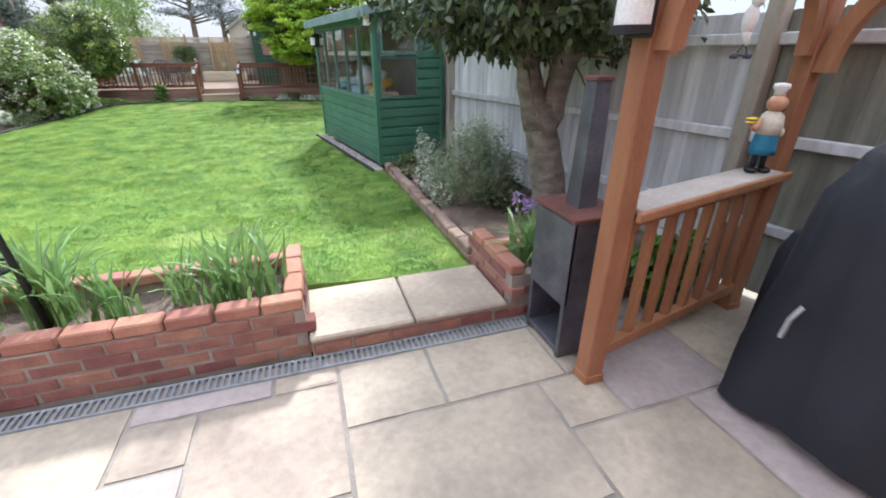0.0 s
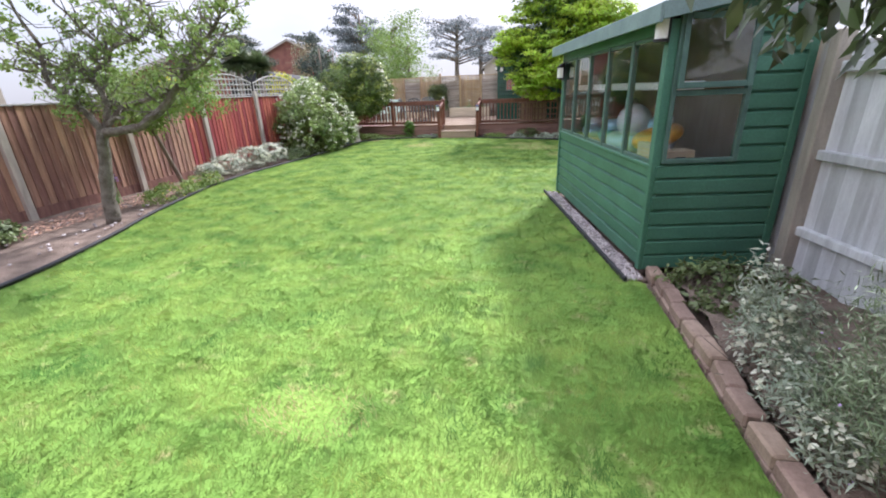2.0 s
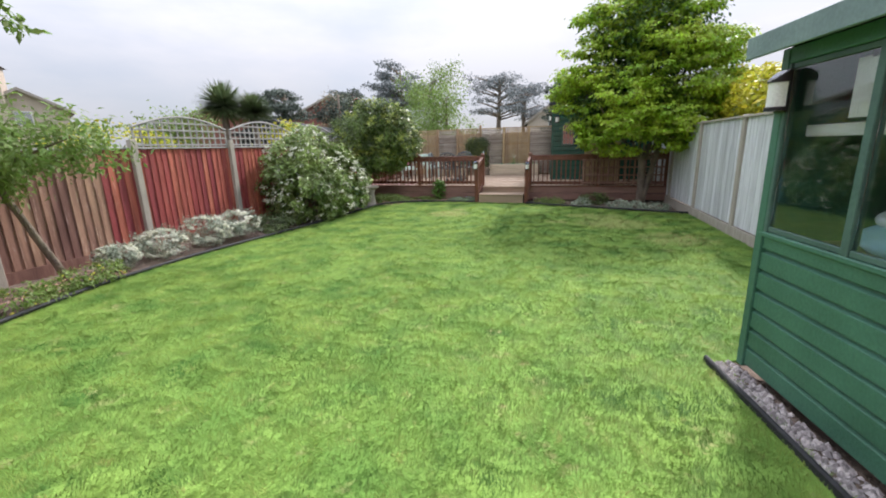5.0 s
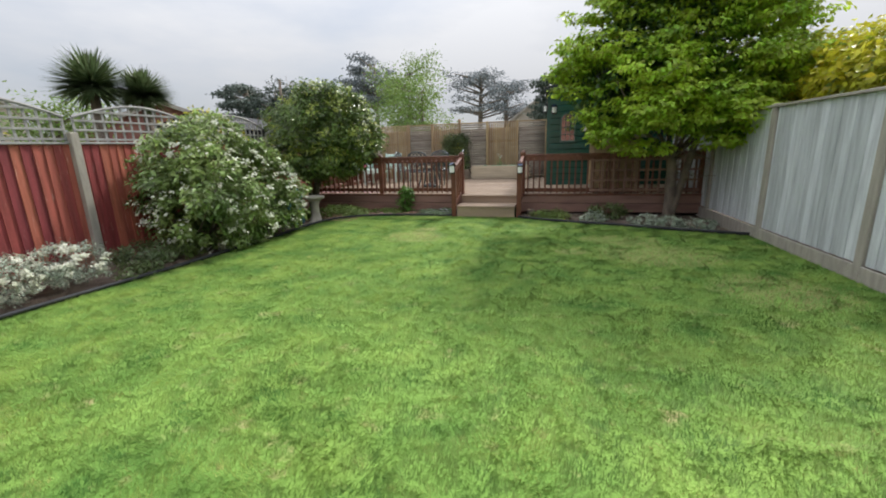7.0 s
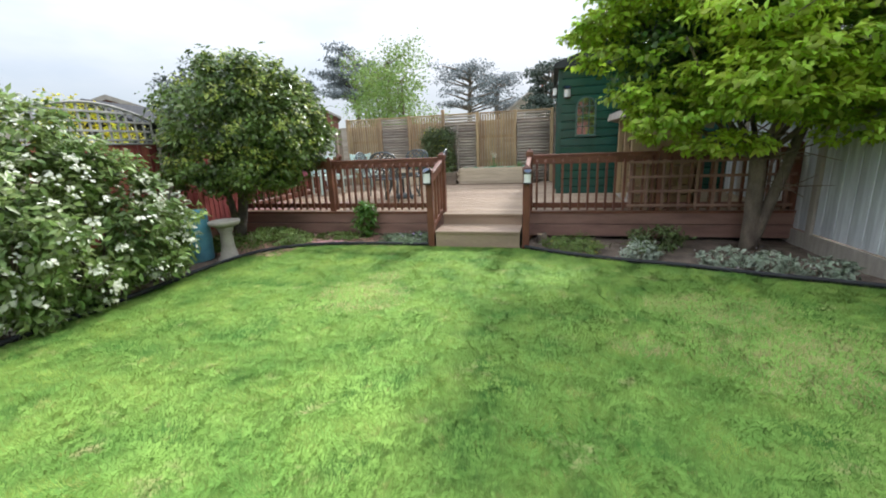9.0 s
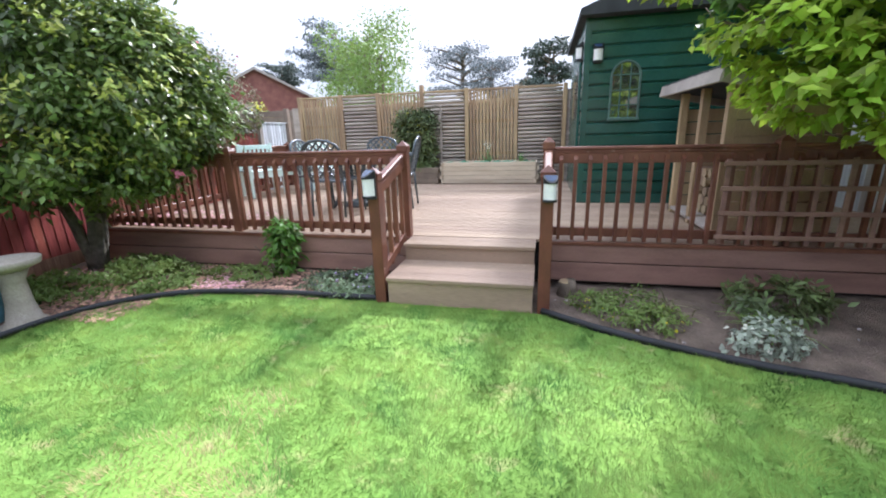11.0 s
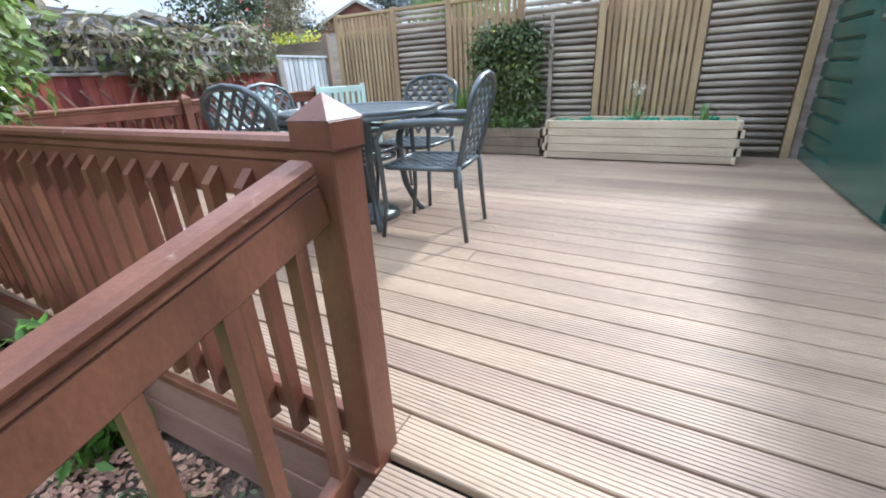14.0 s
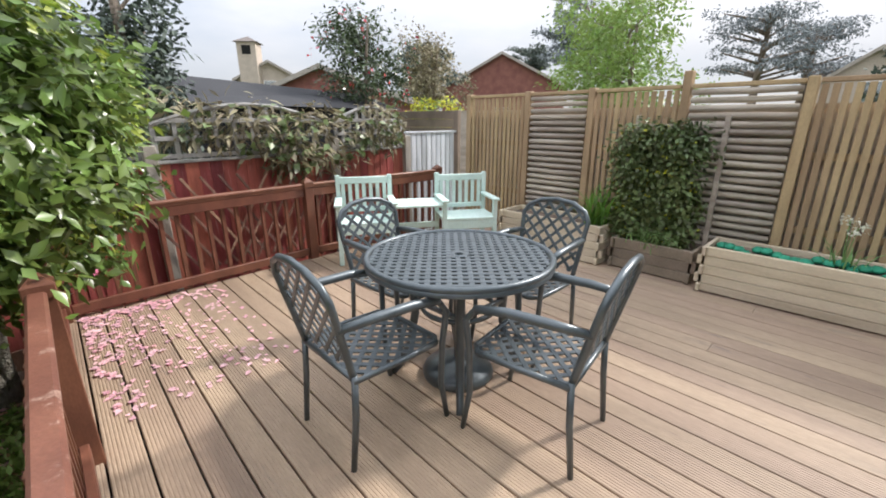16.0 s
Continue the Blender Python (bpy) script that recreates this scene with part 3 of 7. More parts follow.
for sub, nm, mat, lab in ((~straw, "grass", "grass", "short green grass blades of the lawn"), (straw, "dry_grass", "straw", "dry yellowish grass in the worn lawn patches")):
    tri = gv[sub]
    m3 = len(tri) * 3
    gme = bpy.data.meshes.new(nm)
    gme.vertices.add(m3)
    gme.vertices.foreach_set("co", tri.reshape(-1).astype(np.float32))
    gme.loops.add(m3)
    gme.loops.foreach_set("vertex_index", np.arange(m3, dtype=np.int32))
    gme.polygons.add(len(tri))
    gme.polygons.foreach_set("loop_start", np.arange(0, m3, 3, dtype=np.int32))
    gme.update(calc_edges=True)
    gme.materials.append(M[mat])
    tagged(new(nm, gme), lab, "grass", kind="stuff")


def edging(name, line, label):
    sh = Shape()
    sh.tube([(x, y, 0.03) for x, y in line], 0.022, 6)
    for (x0, y0), (x1, y1) in zip(line, line[1:]):
        d = Vector((x1 - x0, y1 - y0)).normalized()
        nx, ny = -d.y * 0.006, d.x * 0.006
        sh.add([(x0 - nx, y0 - ny, -0.08), (x1 - nx, y1 - ny, -0.08), (x1 - nx, y1 - ny, 0.03), (x0 - nx, y0 - ny, 0.03),
                (x0 + nx, y0 + ny, -0.08), (x1 + nx, y1 + ny, -0.08), (x1 + nx, y1 + ny, 0.03), (x0 + nx, y0 + ny, 0.03)],
               [(0, 1, 2, 3), (7, 6, 5, 4)])
    tagged(part(name, sh, "edging", smooth=True), label, "lawn edging", kind="structure")


edging("lawn_edging_left", LEFT_EDGE[10:], "black plastic lawn edging along the curved bed")
edging("lawn_edging_right", RIGHT_EDGE, "black plastic lawn edging before the deck bed")


# fences
def right_x(y):
    return 5.6 - (y - 4.0) * 1.1 / 5.6 if y < 9.6 else 4.5 - (y - 9.6) * 0.053


board_grey = B(-0.012, -0.055, 0, 0.012, 0.055, 1.0, 0.003).mesh("board", M["grey_fence"])
feather = Shape().add([(0.012, 0.062, 0), (-0.016, 0.062, 0), (0.004, -0.062, 0), (0.012, -0.062, 0), (0.012, 0.062, 1), (-0.016, 0.062, 1), (0.004, -0.062, 1), (0.012, -0.062, 1)],
                      [(0, 1, 2, 3), (7, 6, 5, 4), (0, 4, 5, 1), (1, 5, 6, 2), (2, 6, 7, 3), (3, 7, 4, 0)])
# first mesh: boards behind the pergola, shade included in their colour
board_old_shaded, board_feather = feather.mesh("board", M["old_shaded_board"]), feather.mesh("board", M["grey_fence"])
fence_r = thing("wall_east_fence", "weathered grey close-board timber fence with posts and rails", "fence", kind="structure")
y = 0.6
k = 0
while y < 25.4:
    x = right_x(y)
    tilt = -11.1 if y < 9.6 else -3.0
    top = 1.70 if y < 9.6 else 1.74
    foot = -0.05 if y < 9.6 else 0.16
    ob = part("board", board_old_shaded if y < 5.65 else board_feather if y < 9.6 else board_grey, "", fence_r, at=pose(x + 0.02 + (0.008 * (k % 2) if y > 9.6 else 0.0), y, foot, 0, 0, -tilt) @ Matrix.Diagonal((1, 1, top - foot + 0.004 * math.sin(k * 2.3), 1)))
    y += 0.103 if y > 9.6 else 0.112
    k += 1
post_grey = Shape().box(-0.05, -0.05, -0.15, 0.05, 0.05, 1.78, 0.008).mesh("post", M["fence_post"])
ys = [1.95, 3.8, 5.65, 7.5, 9.42, 13.0, 14.85, 16.7, 18.58, 20.4, 22.2, 24.0]
for y in ys:
    part("post", post_grey, "", fence_r, at=pose(right_x(y) - (0.03 if y < 10 else -0.03), y, 0, 0, 0, 5))
for y0, y1 in zip(ys, ys[1:]):
    d = math.degrees(math.atan2(right_x(y1) - right_x(y0), y1 - y0))
    ln = math.hypot(right_x(y1) - right_x(y0), y1 - y0)
    if y1 < 9.6:
        for z in (0.42, 0.98, 1.55):
            part("rail", B(-0.045, 0, z - 0.035, 0.0, ln, z + 0.035, 0.008), "grey_fence", fence_r, at=pose(right_x(y0) + 0.008, y0, 0, 0, 0, -d))
    else:
        part("gravel_board", B(-0.012, 0, -0.1, 0.014, ln, 0.15, 0.004), "fence_post", fence_r, at=pose(right_x(y0) - 0.004, y0, 0, 0, 0, -d))
        part("capping", B(-0.03, 0, 1.735, 0.05, ln, 1.765, 0.004), "fence_post", fence_r, at=pose(right_x(y0), y0, 0, 0, 0, -d))


def left_x(y):
    return -4.62 + 0.012 * (y - 10) if y < 18 else -4.53 - 0.06 * (y - 18)


fence_l = thing("wall_west_fence", "red-brown stained feather-edge timber fence with pale posts and arched trellis", "fence", kind="structure")
wedge = Shape().add([(0, -0.062, 0), (0.020, -0.062, 0), (0.006, 0.062, 0), (0, 0.062, 0), (0, -0.062, 1), (0.020, -0.062, 1), (0.006, 0.062, 1), (0, 0.062, 1)],
                    [(3, 2, 1, 0), (4, 5, 6, 7), (0, 1, 5, 4), (1, 2, 6, 5), (2, 3, 7, 6), (3, 0, 4, 7)])
board_red, board_brown = wedge.mesh("board", M["red_fence"]), wedge.mesh("board", M["brown_fence"])
y, k = 1.0, 0
while y < 24.56:
    part("board", board_brown if y < 13.6 else board_red, "", fence_l,
         at=pose(left_x(y), y, 0.12, 0.3 * math.sin(k * 1.7), 0, 0) @ Matrix.Diagonal((1, 1, (1.42 if y < 20 else 1.30) + 0.006 * math.sin(k * 3.1), 1)))
    y += 0.108
    k += 1
post_l = Shape().box(-0.05, -0.05, -0.15, 0.05, 0.05, 1.68, 0.008).mesh("post", M["fence_post"])
lys = [2.87, 4.74, 6.61, 8.48, 10.35, 12.22, 14.09, 15.96, 17.83, 19.7, 21.63, 23.45, 24.6]
for y in lys:
    part("post", post_l, "", fence_l, at=pose(left_x(y) + 0.03, y, 0 if y < 20 else -0.1))
for y0, y1 in zip(lys, lys[1:]):
    x = left_x((y0 + y1) / 2)
    d = math.degrees(math.atan2(left_x(y1) - left_x(y0), y1 - y0))
    ln = y1 - y0
    top = 1.55 if y0 < 19.6 else 1.43
    part("capping", B(-0.03, 0, top - 0.012, 0.04, ln, top + 0.016, 0.005), "trellis", fence_l, at=pose(left_x(y0), y0, 0, 0, 0, -d))
    part("gravel_board", B(-0.02, 0, -0.1, 0.02, ln, 0.12, 0.004), "brown_fence", fence_l, at=pose(left_x(y0), y0, 0, 0, 0, -d))
    if y0 > 14 or y0 < 10:
        lat = Shape()

        def arch(u):
            return top + 0.30 + 0.20 * math.sin(math.pi * u / ln)
        cols, thick, rise = (14, 0.014, 0.115) if y0 < 21 else (10, 0.019, 0.15)
        for i in range(cols + 1):
            u = 0.06 + (ln - 0.12) * i / cols
            lat.box(-0.008, u - thick, top + 0.01, 0.008, u + thick, arch(u), 0.002)
        for z in np.arange(top + 0.05, top + 0.5, rise):
            us = [u for u in np.linspace(0.06, ln - 0.06, 60) if arch(u) > z]
            if us:
                lat.box(0.008, us[0], z - thick, 0.02, us[-1], z + thick, 0.002)
        lat.tube([(0.006, u, arch(u)) for u in np.linspace(0.05, ln - 0.05, 14)], 0.02, 6)
        part("trellis", lat, "trellis", fence_l, "grey arched trellis panel", at=pose(left_x(y0) + 0.005, y0, 0, 0, 0, -d))

# patio
PATIO_Z = -0.10
patio = thing("patio", "buff and pinkish riven sandstone patio slabs with dark joints", "patio", kind="structure")
part("joints", B(-3.2, 0.5, -0.19, 5.6, 5.60, PATIO_Z - 0.012, 0.0), "mortar", patio)

# retaining wall and slab step
DY = 5.62
step_in = thing("garden_step", "two buff sandstone slabs on a low brick riser", "step", kind="structure")
for x0, x1 in ((2.375, 2.975), (2.985, 3.585)):
    part("slab", B(x0, DY - 0.02, 0.0, x1, 6.16, 0.04, 0.012), "slab", step_in)
part("bedding", B(2.38, DY + 0.004, -0.15, 3.6, 6.15, 0.0, 0.0), "mortar", step_in)

brick_me = B(-0.105, -0.05, -0.0325, 0.105, 0.05, 0.0325, 0.006).mesh("brick", M["brick"])
coping_me = B(-0.105, -0.052, -0.034, 0.105, 0.052, 0.034, 0.009).mesh("coping_brick", M["coping"])
edge_me = B(-0.05, -0.105, -0.04, 0.05, 0.105, 0.04, 0.012).mesh("edging_brick", M["edging_brick"])
wob = random.Random(4)


def jitter(a=0.004, r=0.8):
    return pose(wob.uniform(-a, a), wob.uniform(-a, a), wob.uniform(-a / 2, a / 2), wob.uniform(-r, r), wob.uniform(-r, r), wob.uniform(-r, r))


def brick_row(owner, x0, y0, x1, y1, z, me=None, shift=0.0, step=0.222):
    d = Vector((x1 - x0, y1 - y0))
    n = d.length / step
    ang = math.degrees(math.atan2(d.y, d.x))
    i = 0
    while (i + shift + 0.5) < n + 0.1:
        u = (i + shift + 0.5) / n
        part("brick", me or brick_me, "", owner, at=pose(x0 + d.x * u, y0 + d.y * u, z, 0, 0, ang) @ jitter())
        i += 1


bed_wall = thing("raised_bed_wall", "low red brick wall of the raised bed with orange coping bricks", "brick wall", kind="structure")
part("core", B(-3.1, 5.661, -0.15, 2.366, 5.76, 0.20, 0.0), "mortar", bed_wall)
part("core", B(2.27, 5.765, -0.15, 2.366, 6.3, 0.20, 0.0), "mortar", bed_wall)
part("core", B(-1.9, 6.245, -0.15, 2.3, 6.30, 0.20, 0.0), "mortar", bed_wall)
for i, z in enumerate((-0.065, 0.010, 0.085, 0.160)):
    brick_row(bed_wall, 2.37, 5.705, -3.0, 5.705, z, shift=0.5 * (i % 2) - 0.25)
    brick_row(bed_wall, 2.325, 5.72, 2.325, 6.28, z, shift=0.5 * (i % 2))
brick_row(bed_wall, 2.37, 5.705, -3.0, 5.705, 0.237, coping_me)
brick_row(bed_wall, 2.322, 5.76, 2.322, 6.32, 0.237, coping_me)
brick_row(bed_wall, 2.27, 6.275, -1.9, 6.275, 0.237, coping_me)
part("soil", bumpy("bed_soil", -3.1, 5.75, 2.28, 6.25, 0.06, 0.15, 0.04, 7, "soil").data, "", bed_wall, "dark soil in the raised bed")
bpy.data.objects.remove(bpy.data.objects["bed_soil"])
brick_row(step_in, 2.385, DY + 0.045, 3.6, DY + 0.045, -0.055)

side_wall = thing("border_wall", "low red brick wall beside the step, holding the border", "brick wall", kind="structure")
for i, z in enumerate((-0.065, 0.010, 0.085, 0.160)):
    brick_row(side_wall, 3.66, 5.66, 3.66, 6.35, z, shift=0.5 * (i % 2) - 0.2)
    brick_row(side_wall, 3.70, 5.68, 5.0, 5.68, z, shift=0.5 * (i % 2) - 0.2)
brick_row(side_wall, 3.66, 5.64, 3.66, 6.32, 0.235, coping_me)
brick_row(side_wall, 3.76, 6.22, 5.0, 6.22, 0.14, coping_me)
part("core", B(3.622, 5.64, -0.15, 3.70, 6.4, 0.20, 0.0), "mortar", side_wall)
part("core", B(3.70, 5.637, -0.15, 5.0, 5.72, 0.20, 0.0), "mortar", side_wall)
part("soil", bumpy("border_soil", 3.68, 5.7, 5.4, 9.3, 0.08, 0.075, 0.05, 5, "soil").data, "", side_wall, "dark brown soil of the border")
bpy.data.objects.remove(bpy.data.objects["border_soil"])
border = thing("lawn_border", "row of weathered bricks edging the lawn border", "brick edging", kind="structure")
for i in range(14):
    u = i / 13
    part("edging_brick", edge_me, "", border, at=pose(3.63 - 0.06 * u, 6.42 + 2.86 * u, 0.07 - 0.03 * u, 0, 0, 1.5) @ jitter(0.012, 3))
    part("edging_brick", edge_me, "", border, at=pose(3.63 - 0.06 * u, 6.42 + 2.86 * u, 0.0 - 0.03 * u, 0, 0, 1.5) @ jitter(0.008, 2))

# drain
drain = thing("drain_channel", "galvanised slotted drain channel along the brick wall", "drain")
# channel coloured near-black so the grate slots look deep and shaded
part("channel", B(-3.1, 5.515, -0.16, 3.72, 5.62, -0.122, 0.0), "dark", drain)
for y in (5.518, 5.617):
    part("edge", B(-3.1, y - 0.006, -0.14, 3.72, y + 0.006, PATIO_Z + 0.002, 0.002), "grate", drain)
bars = Shape()
for i in range(205):
    bars.box(-3.09 + i * 0.0333, 5.522, PATIO_Z - 0.012, -3.09 + i * 0.0333 + 0.017, 5.613, PATIO_Z, 0.002)
part("grate", bars, "grate", drain)


# ---- deck ----
DZ = 0.38
FY = 20.72
deck = thing("deck", "raised brown composite deck of grooved boards", "deck", kind="structure")
# one solid near-black block: painted shade seen between the deck boards
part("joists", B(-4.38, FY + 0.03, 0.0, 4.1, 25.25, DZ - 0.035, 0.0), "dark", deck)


def deck_board(x0, y0, x1, y1, z, thick=0.028, skew=0.0, front=-99.0):
    """A board with reeded grooves along its length; skew: its drift in y for each metre of x; front: the line it is trimmed to."""
    sh = Shape()
    w = y1 - y0
    prof = [(0, -thick), (0, -0.004), (0.004, 0)]
    g = 9
    for i in range(1, g):
        c = w * i / g
        prof += [(c - 0.0035, 0), (c - 0.0012, -0.0022), (c + 0.0012, -0.0022), (c + 0.0035, 0)]
    prof += [(w - 0.004, 0), (w, -0.004), (w, -thick)]
    n = len(prof)
    v = [(x, max(front + p * 0.01, y0 + p + skew * x), z + q) for x in (x0, x1) for p, q in prof]
    f = [(i, n + i, n + i + 1, i + 1) for i in range(n - 1)] + [(n - 1, 2 * n - 1, n, 0), tuple(range(n)), tuple(range(2 * n - 1, n - 1, -1))]
    return sh.add(v, f)


wob = random.Random(11)
y, k = FY - 0.110, -1
while y < 25.15:
    xs = [-4.38, (0.3 if k % 2 else -1.1) + wob.uniform(-0.3, 0.3), 4.05] if k % 6 == 2 else [-4.38, -0.70] if k < 0 else [-4.38, -0.62, 0.60, 4.05] if k == 0 else [-4.38, 4.05]
    for x0, x1 in zip(xs, xs[1:]):
        part("deck_board", deck_board(x0 + 0.002, y, x1 - 0.002, y + 0.136, DZ + wob.uniform(-0.001, 0.001), skew=-0.035, front=FY + (0.035 if k == 0 else 0.004)), "deck", deck)
    y += 0.145
    k += 1
for x0, x1 in ((-4.38, -0.60), (0.60, 4.05)):
    for z0, z1 in ((0.02, 0.185), (0.195, 0.345)):
        part("fascia_board", B(x0, FY, z0, x1, FY + 0.028, z1, 0.004), "fascia_brown", deck)
    part("fascia_board", B(x0, FY - 0.012, 0.345, x1, FY + 0.03, DZ - 0.002, 0.004), "rail", deck)

steps = thing("deck_steps", "two brown grooved composite steps up to the deck", "steps", kind="structure")
part("riser", B(-0.585, 20.02, -0.03, 0.55, 20.05, 0.195, 0.003), "deck", steps)
part("riser", B(-0.585, 20.50, 0.2, 0.55, 20.53, DZ - 0.03, 0.003), "deck", steps)
# step cores are near-black fill, shade painted behind treads and risers
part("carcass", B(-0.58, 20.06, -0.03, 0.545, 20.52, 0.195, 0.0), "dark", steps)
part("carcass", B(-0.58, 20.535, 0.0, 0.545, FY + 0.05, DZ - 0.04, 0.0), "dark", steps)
for y in (20.0, 20.145, 20.29):
    part("tread", deck_board(-0.59, y, 0.555, y + 0.139, 0.225), "deck", steps)
part("tread", deck_board(-0.59, 20.435, 0.555, 20.50, 0.225), "deck", steps)
for y in (20.475, 20.62):
    part("tread", deck_board(-0.59, y, 0.555, y + (0.139 if y < 20.6 else 0.13), DZ), "deck", steps)


def newel(owner, x, y, z0, z1, s=0.044):
    p = part("newel_post", B(x - s, y - s, z0, x + s, y + s, z1 - 0.05, 0.004), "rail", owner)
    cap = Shape()
    c = s + 0.006
    cap.box(x - c, y - c, z1 - 0.09, x + c, y + c, z1 - 0.035, 0.004)
    k = len(cap.v)
    cap.add([(x - c, y - c, z1 - 0.036), (x + c, y - c, z1 - 0.036), (x + c, y + c, z1 - 0.036), (x - c, y + c, z1 - 0.036), (x, y, z1 + 0.01)],
            [(0, 1, 4), (1, 2, 4), (2, 3, 4), (3, 0, 4)])
    part("cap", cap, "rail", p)
    return p


def rail_run(owner, a, b, za, zb, face, skip=0.115, bottom=0.09):
    """Handrail, lower rail and face-fixed spindles between two newels; za, zb: rail tops at both ends; face: side of the spindles."""
    ax, ay = a
    bx, by = b
    ln = math.hypot(bx - ax, by - ay)
    ang = math.degrees(math.atan2(by - ay, bx - ax))
    slope = math.degrees(math.atan2(zb - za, ln))
    m = pose(ax, ay, 0, 0, 0, ang)
    tilt = pose(0, 0, za, 0, -slope, 0)
    hand = Shape()
    hand.box(0, -0.030, -0.03, ln, 0.030, 0.0, 0.010, tilt)
    hand.box(0, -0.022, -0.05, ln, 0.022, -0.03, 0.004, tilt)
    part("handrail", hand, "rail_worn", owner, at=m)
    part("top_rail", B(0, -0.018, -0.135, ln, 0.018, -0.05, 0.005, tilt), "rail", owner, at=m)
    part("bottom_rail", B(0, -0.018, bottom - 0.035, ln, 0.018, bottom + 0.04, 0.005, pose(0, 0, za - 1.19 + DZ, 0, -slope, 0)), "rail", owner, at=m)
    n = int(ln / skip)
    for i in range(n):
        u = (i + 0.5) * ln / n
        zt = za + (zb - za) * u / ln - 0.07
        zl = za - 1.19 + DZ + (zb - za) * u / ln + bottom - 0.06
        y0, y1 = (-0.054, -0.019) if face < 0 else (0.019, 0.054) if face > 0 else (-0.017, 0.017)
        if face == 0:
            zt -= 0.06
        sp = Shape()
        w = 0.0145
        yo, yi = (y0, y1) if face < 0 else (y1, y0)
        sp.add([(u - w, y0, zl), (u + w, y0, zl), (u + w, y1, zl), (u - w, y1, zl),
                (u - w, y0, zt - (0.035 if face < 0 else 0)), (u + w, y0, zt - (0.035 if face < 0 else 0)), (u + w, y1, zt - (0.035 if face > 0 else 0)), (u - w, y1, zt - (0.035 if face > 0 else 0))],
               [(3, 2, 1, 0), (4, 5, 6, 7), (0, 1, 5, 4), (1, 2, 6, 5), (2, 3, 7, 6), (3, 0, 4, 7)])
        part("spindle", sp, "rail", owner, at=m)


front_l = thing("deck_balustrade", "brown stained timber balustrade with square spindles along the deck", "balustrade")
newel(front_l, -0.645, 20.77, 0.0, 1.25)
newel(front_l, -2.52, 20.80, 0.0, 1.24)
newel(front_l, -4.30, 20.84, 0.0, 1.24)
rail_run(front_l, (-2.47, 20.79), (-0.69, 20.76), 1.185, 1.185, -1, 0.105)
rail_run(front_l, (-4.25, 20.84), (-2.57, 20.80), 1.185, 1.185, -1)
left_rail = thing("deck_balustrade", "brown stained timber balustrade along the fence side of the deck", "balustrade")
newel(left_rail, -4.40, 22.86, 0.0, 1.22)
newel(left_rail, -4.37, 24.68, 0.0, 1.22)
rail_run(left_rail, (-4.31, 20.89), (-4.40, 22.81), 1.17, 1.17, 1)
rail_run(left_rail, (-4.40, 22.91), (-4.37, 24.63), 1.17, 1.17, 1)
front_r = thing("deck_balustrade", "brown stained timber balustrade on the maple side of the deck", "balustrade")
newel(front_r, 0.638, 20.77, 0.0, 1.25)
newel(front_r, 2.35, 20.78, 0.0, 1.22)
newel(front_r, 3.9, 20.8, 0.0, 1.22)
rail_run(front_r, (0.683, 20.77), (2.30, 20.78), 1.175, 1.165, -1)
rail_run(front_r, (2.40, 20.78), (3.85, 20.80), 1.165, 1.165, -1)
for sx, lx, ux in ((-1, -0.652, -0.645), (1, 0.630, 0.638)):
    st = thing("step_balustrade", "brown sloping step rail with square spindles and a low newel", "balustrade", group="step rails")
    newel(st, lx, 20.06, -0.1, 1.075)
    rail_run(st, (lx, 20.10), (ux, 20.72), 0.985, 1.16, 0, skip=0.13, bottom=0.06)

# square trellis on the rail under the maple
trellis_panel = thing("deck_trellis_panel", "dark brown square trellis fixed to the rail behind the maple", "trellis panel")
for i in range(10):
    part("upright", B(1.95 + i * 0.2, 20.685, 0.40, 1.985 + i * 0.2, 20.70, 1.06, 0.002), "fascia_brown", trellis_panel)
for i in range(4):
    part("crossbar", B(1.93, 20.672, 0.44 + i * 0.19, 3.85, 20.685, 0.475 + i * 0.19, 0.002), "fascia_brown", trellis_panel)

# far fence
far = thing("wall_north_fence", "pale treated slatted fence with upright and level slats in panels", "fence", kind="structure")
FFY = 25.3
xs = [-4.35, -3.42, -2.62, -1.72, -0.84, 0.08, 0.95]
part("backing", B(-4.6, FFY + 0.07, -0.1, 5.0, FFY + 0.09, 1.9, 0.0), "slat_grey", far, "weathered boards behind the slats")
v_slat = B(-0.022, -0.012, 0.42, 0.022, 0.008, 2.04, 0.003).mesh("slat", M["pine"])
for i, x in enumerate(xs):
    part("post", B(x - 0.036, FFY - 0.05, 0.0, x + 0.036, FFY + 0.05, 2.10 if i != 3 else 2.2, 0.006), "pine", far)
for i, (x0, x1) in enumerate(zip(xs, xs[1:])):
    part("top_rail", B(x0 + 0.045, FFY - 0.04, 2.05, x1 - 0.045, FFY + 0.04, 2.085, 0.004), "pine", far)
    if i % 2 == 0:
        m = int((x1 - x0 - 0.1) / 0.062)
        for j in range(m):
            part("slat", v_slat, "", far, at=pose(x0 + 0.075 + j * (x1 - x0 - 0.15) / (m - 1), FFY - 0.02, 0))
        for z in (0.9, 1.5):
            part("batten", B(x0 + 0.045, FFY + 0.0, z - 0.03, x1 - 0.045, FFY + 0.02, z + 0.03, 0.003), "pine", far)
    else:
        z = 0.45
        while z < 2.02:
            sh = Shape().tube([(x0 + 0.05, FFY - 0.02, z), ((x0 + x1) / 2, FFY - 0.02 + wob.uniform(-0.008, 0.008), z + wob.uniform(-0.006, 0.006)), (x1 - 0.05, FFY - 0.02, z)], [0.026, 0.028, 0.024], 7)
            part("slat", sh, "slat_grey", far, smooth=True)
            z += 0.068
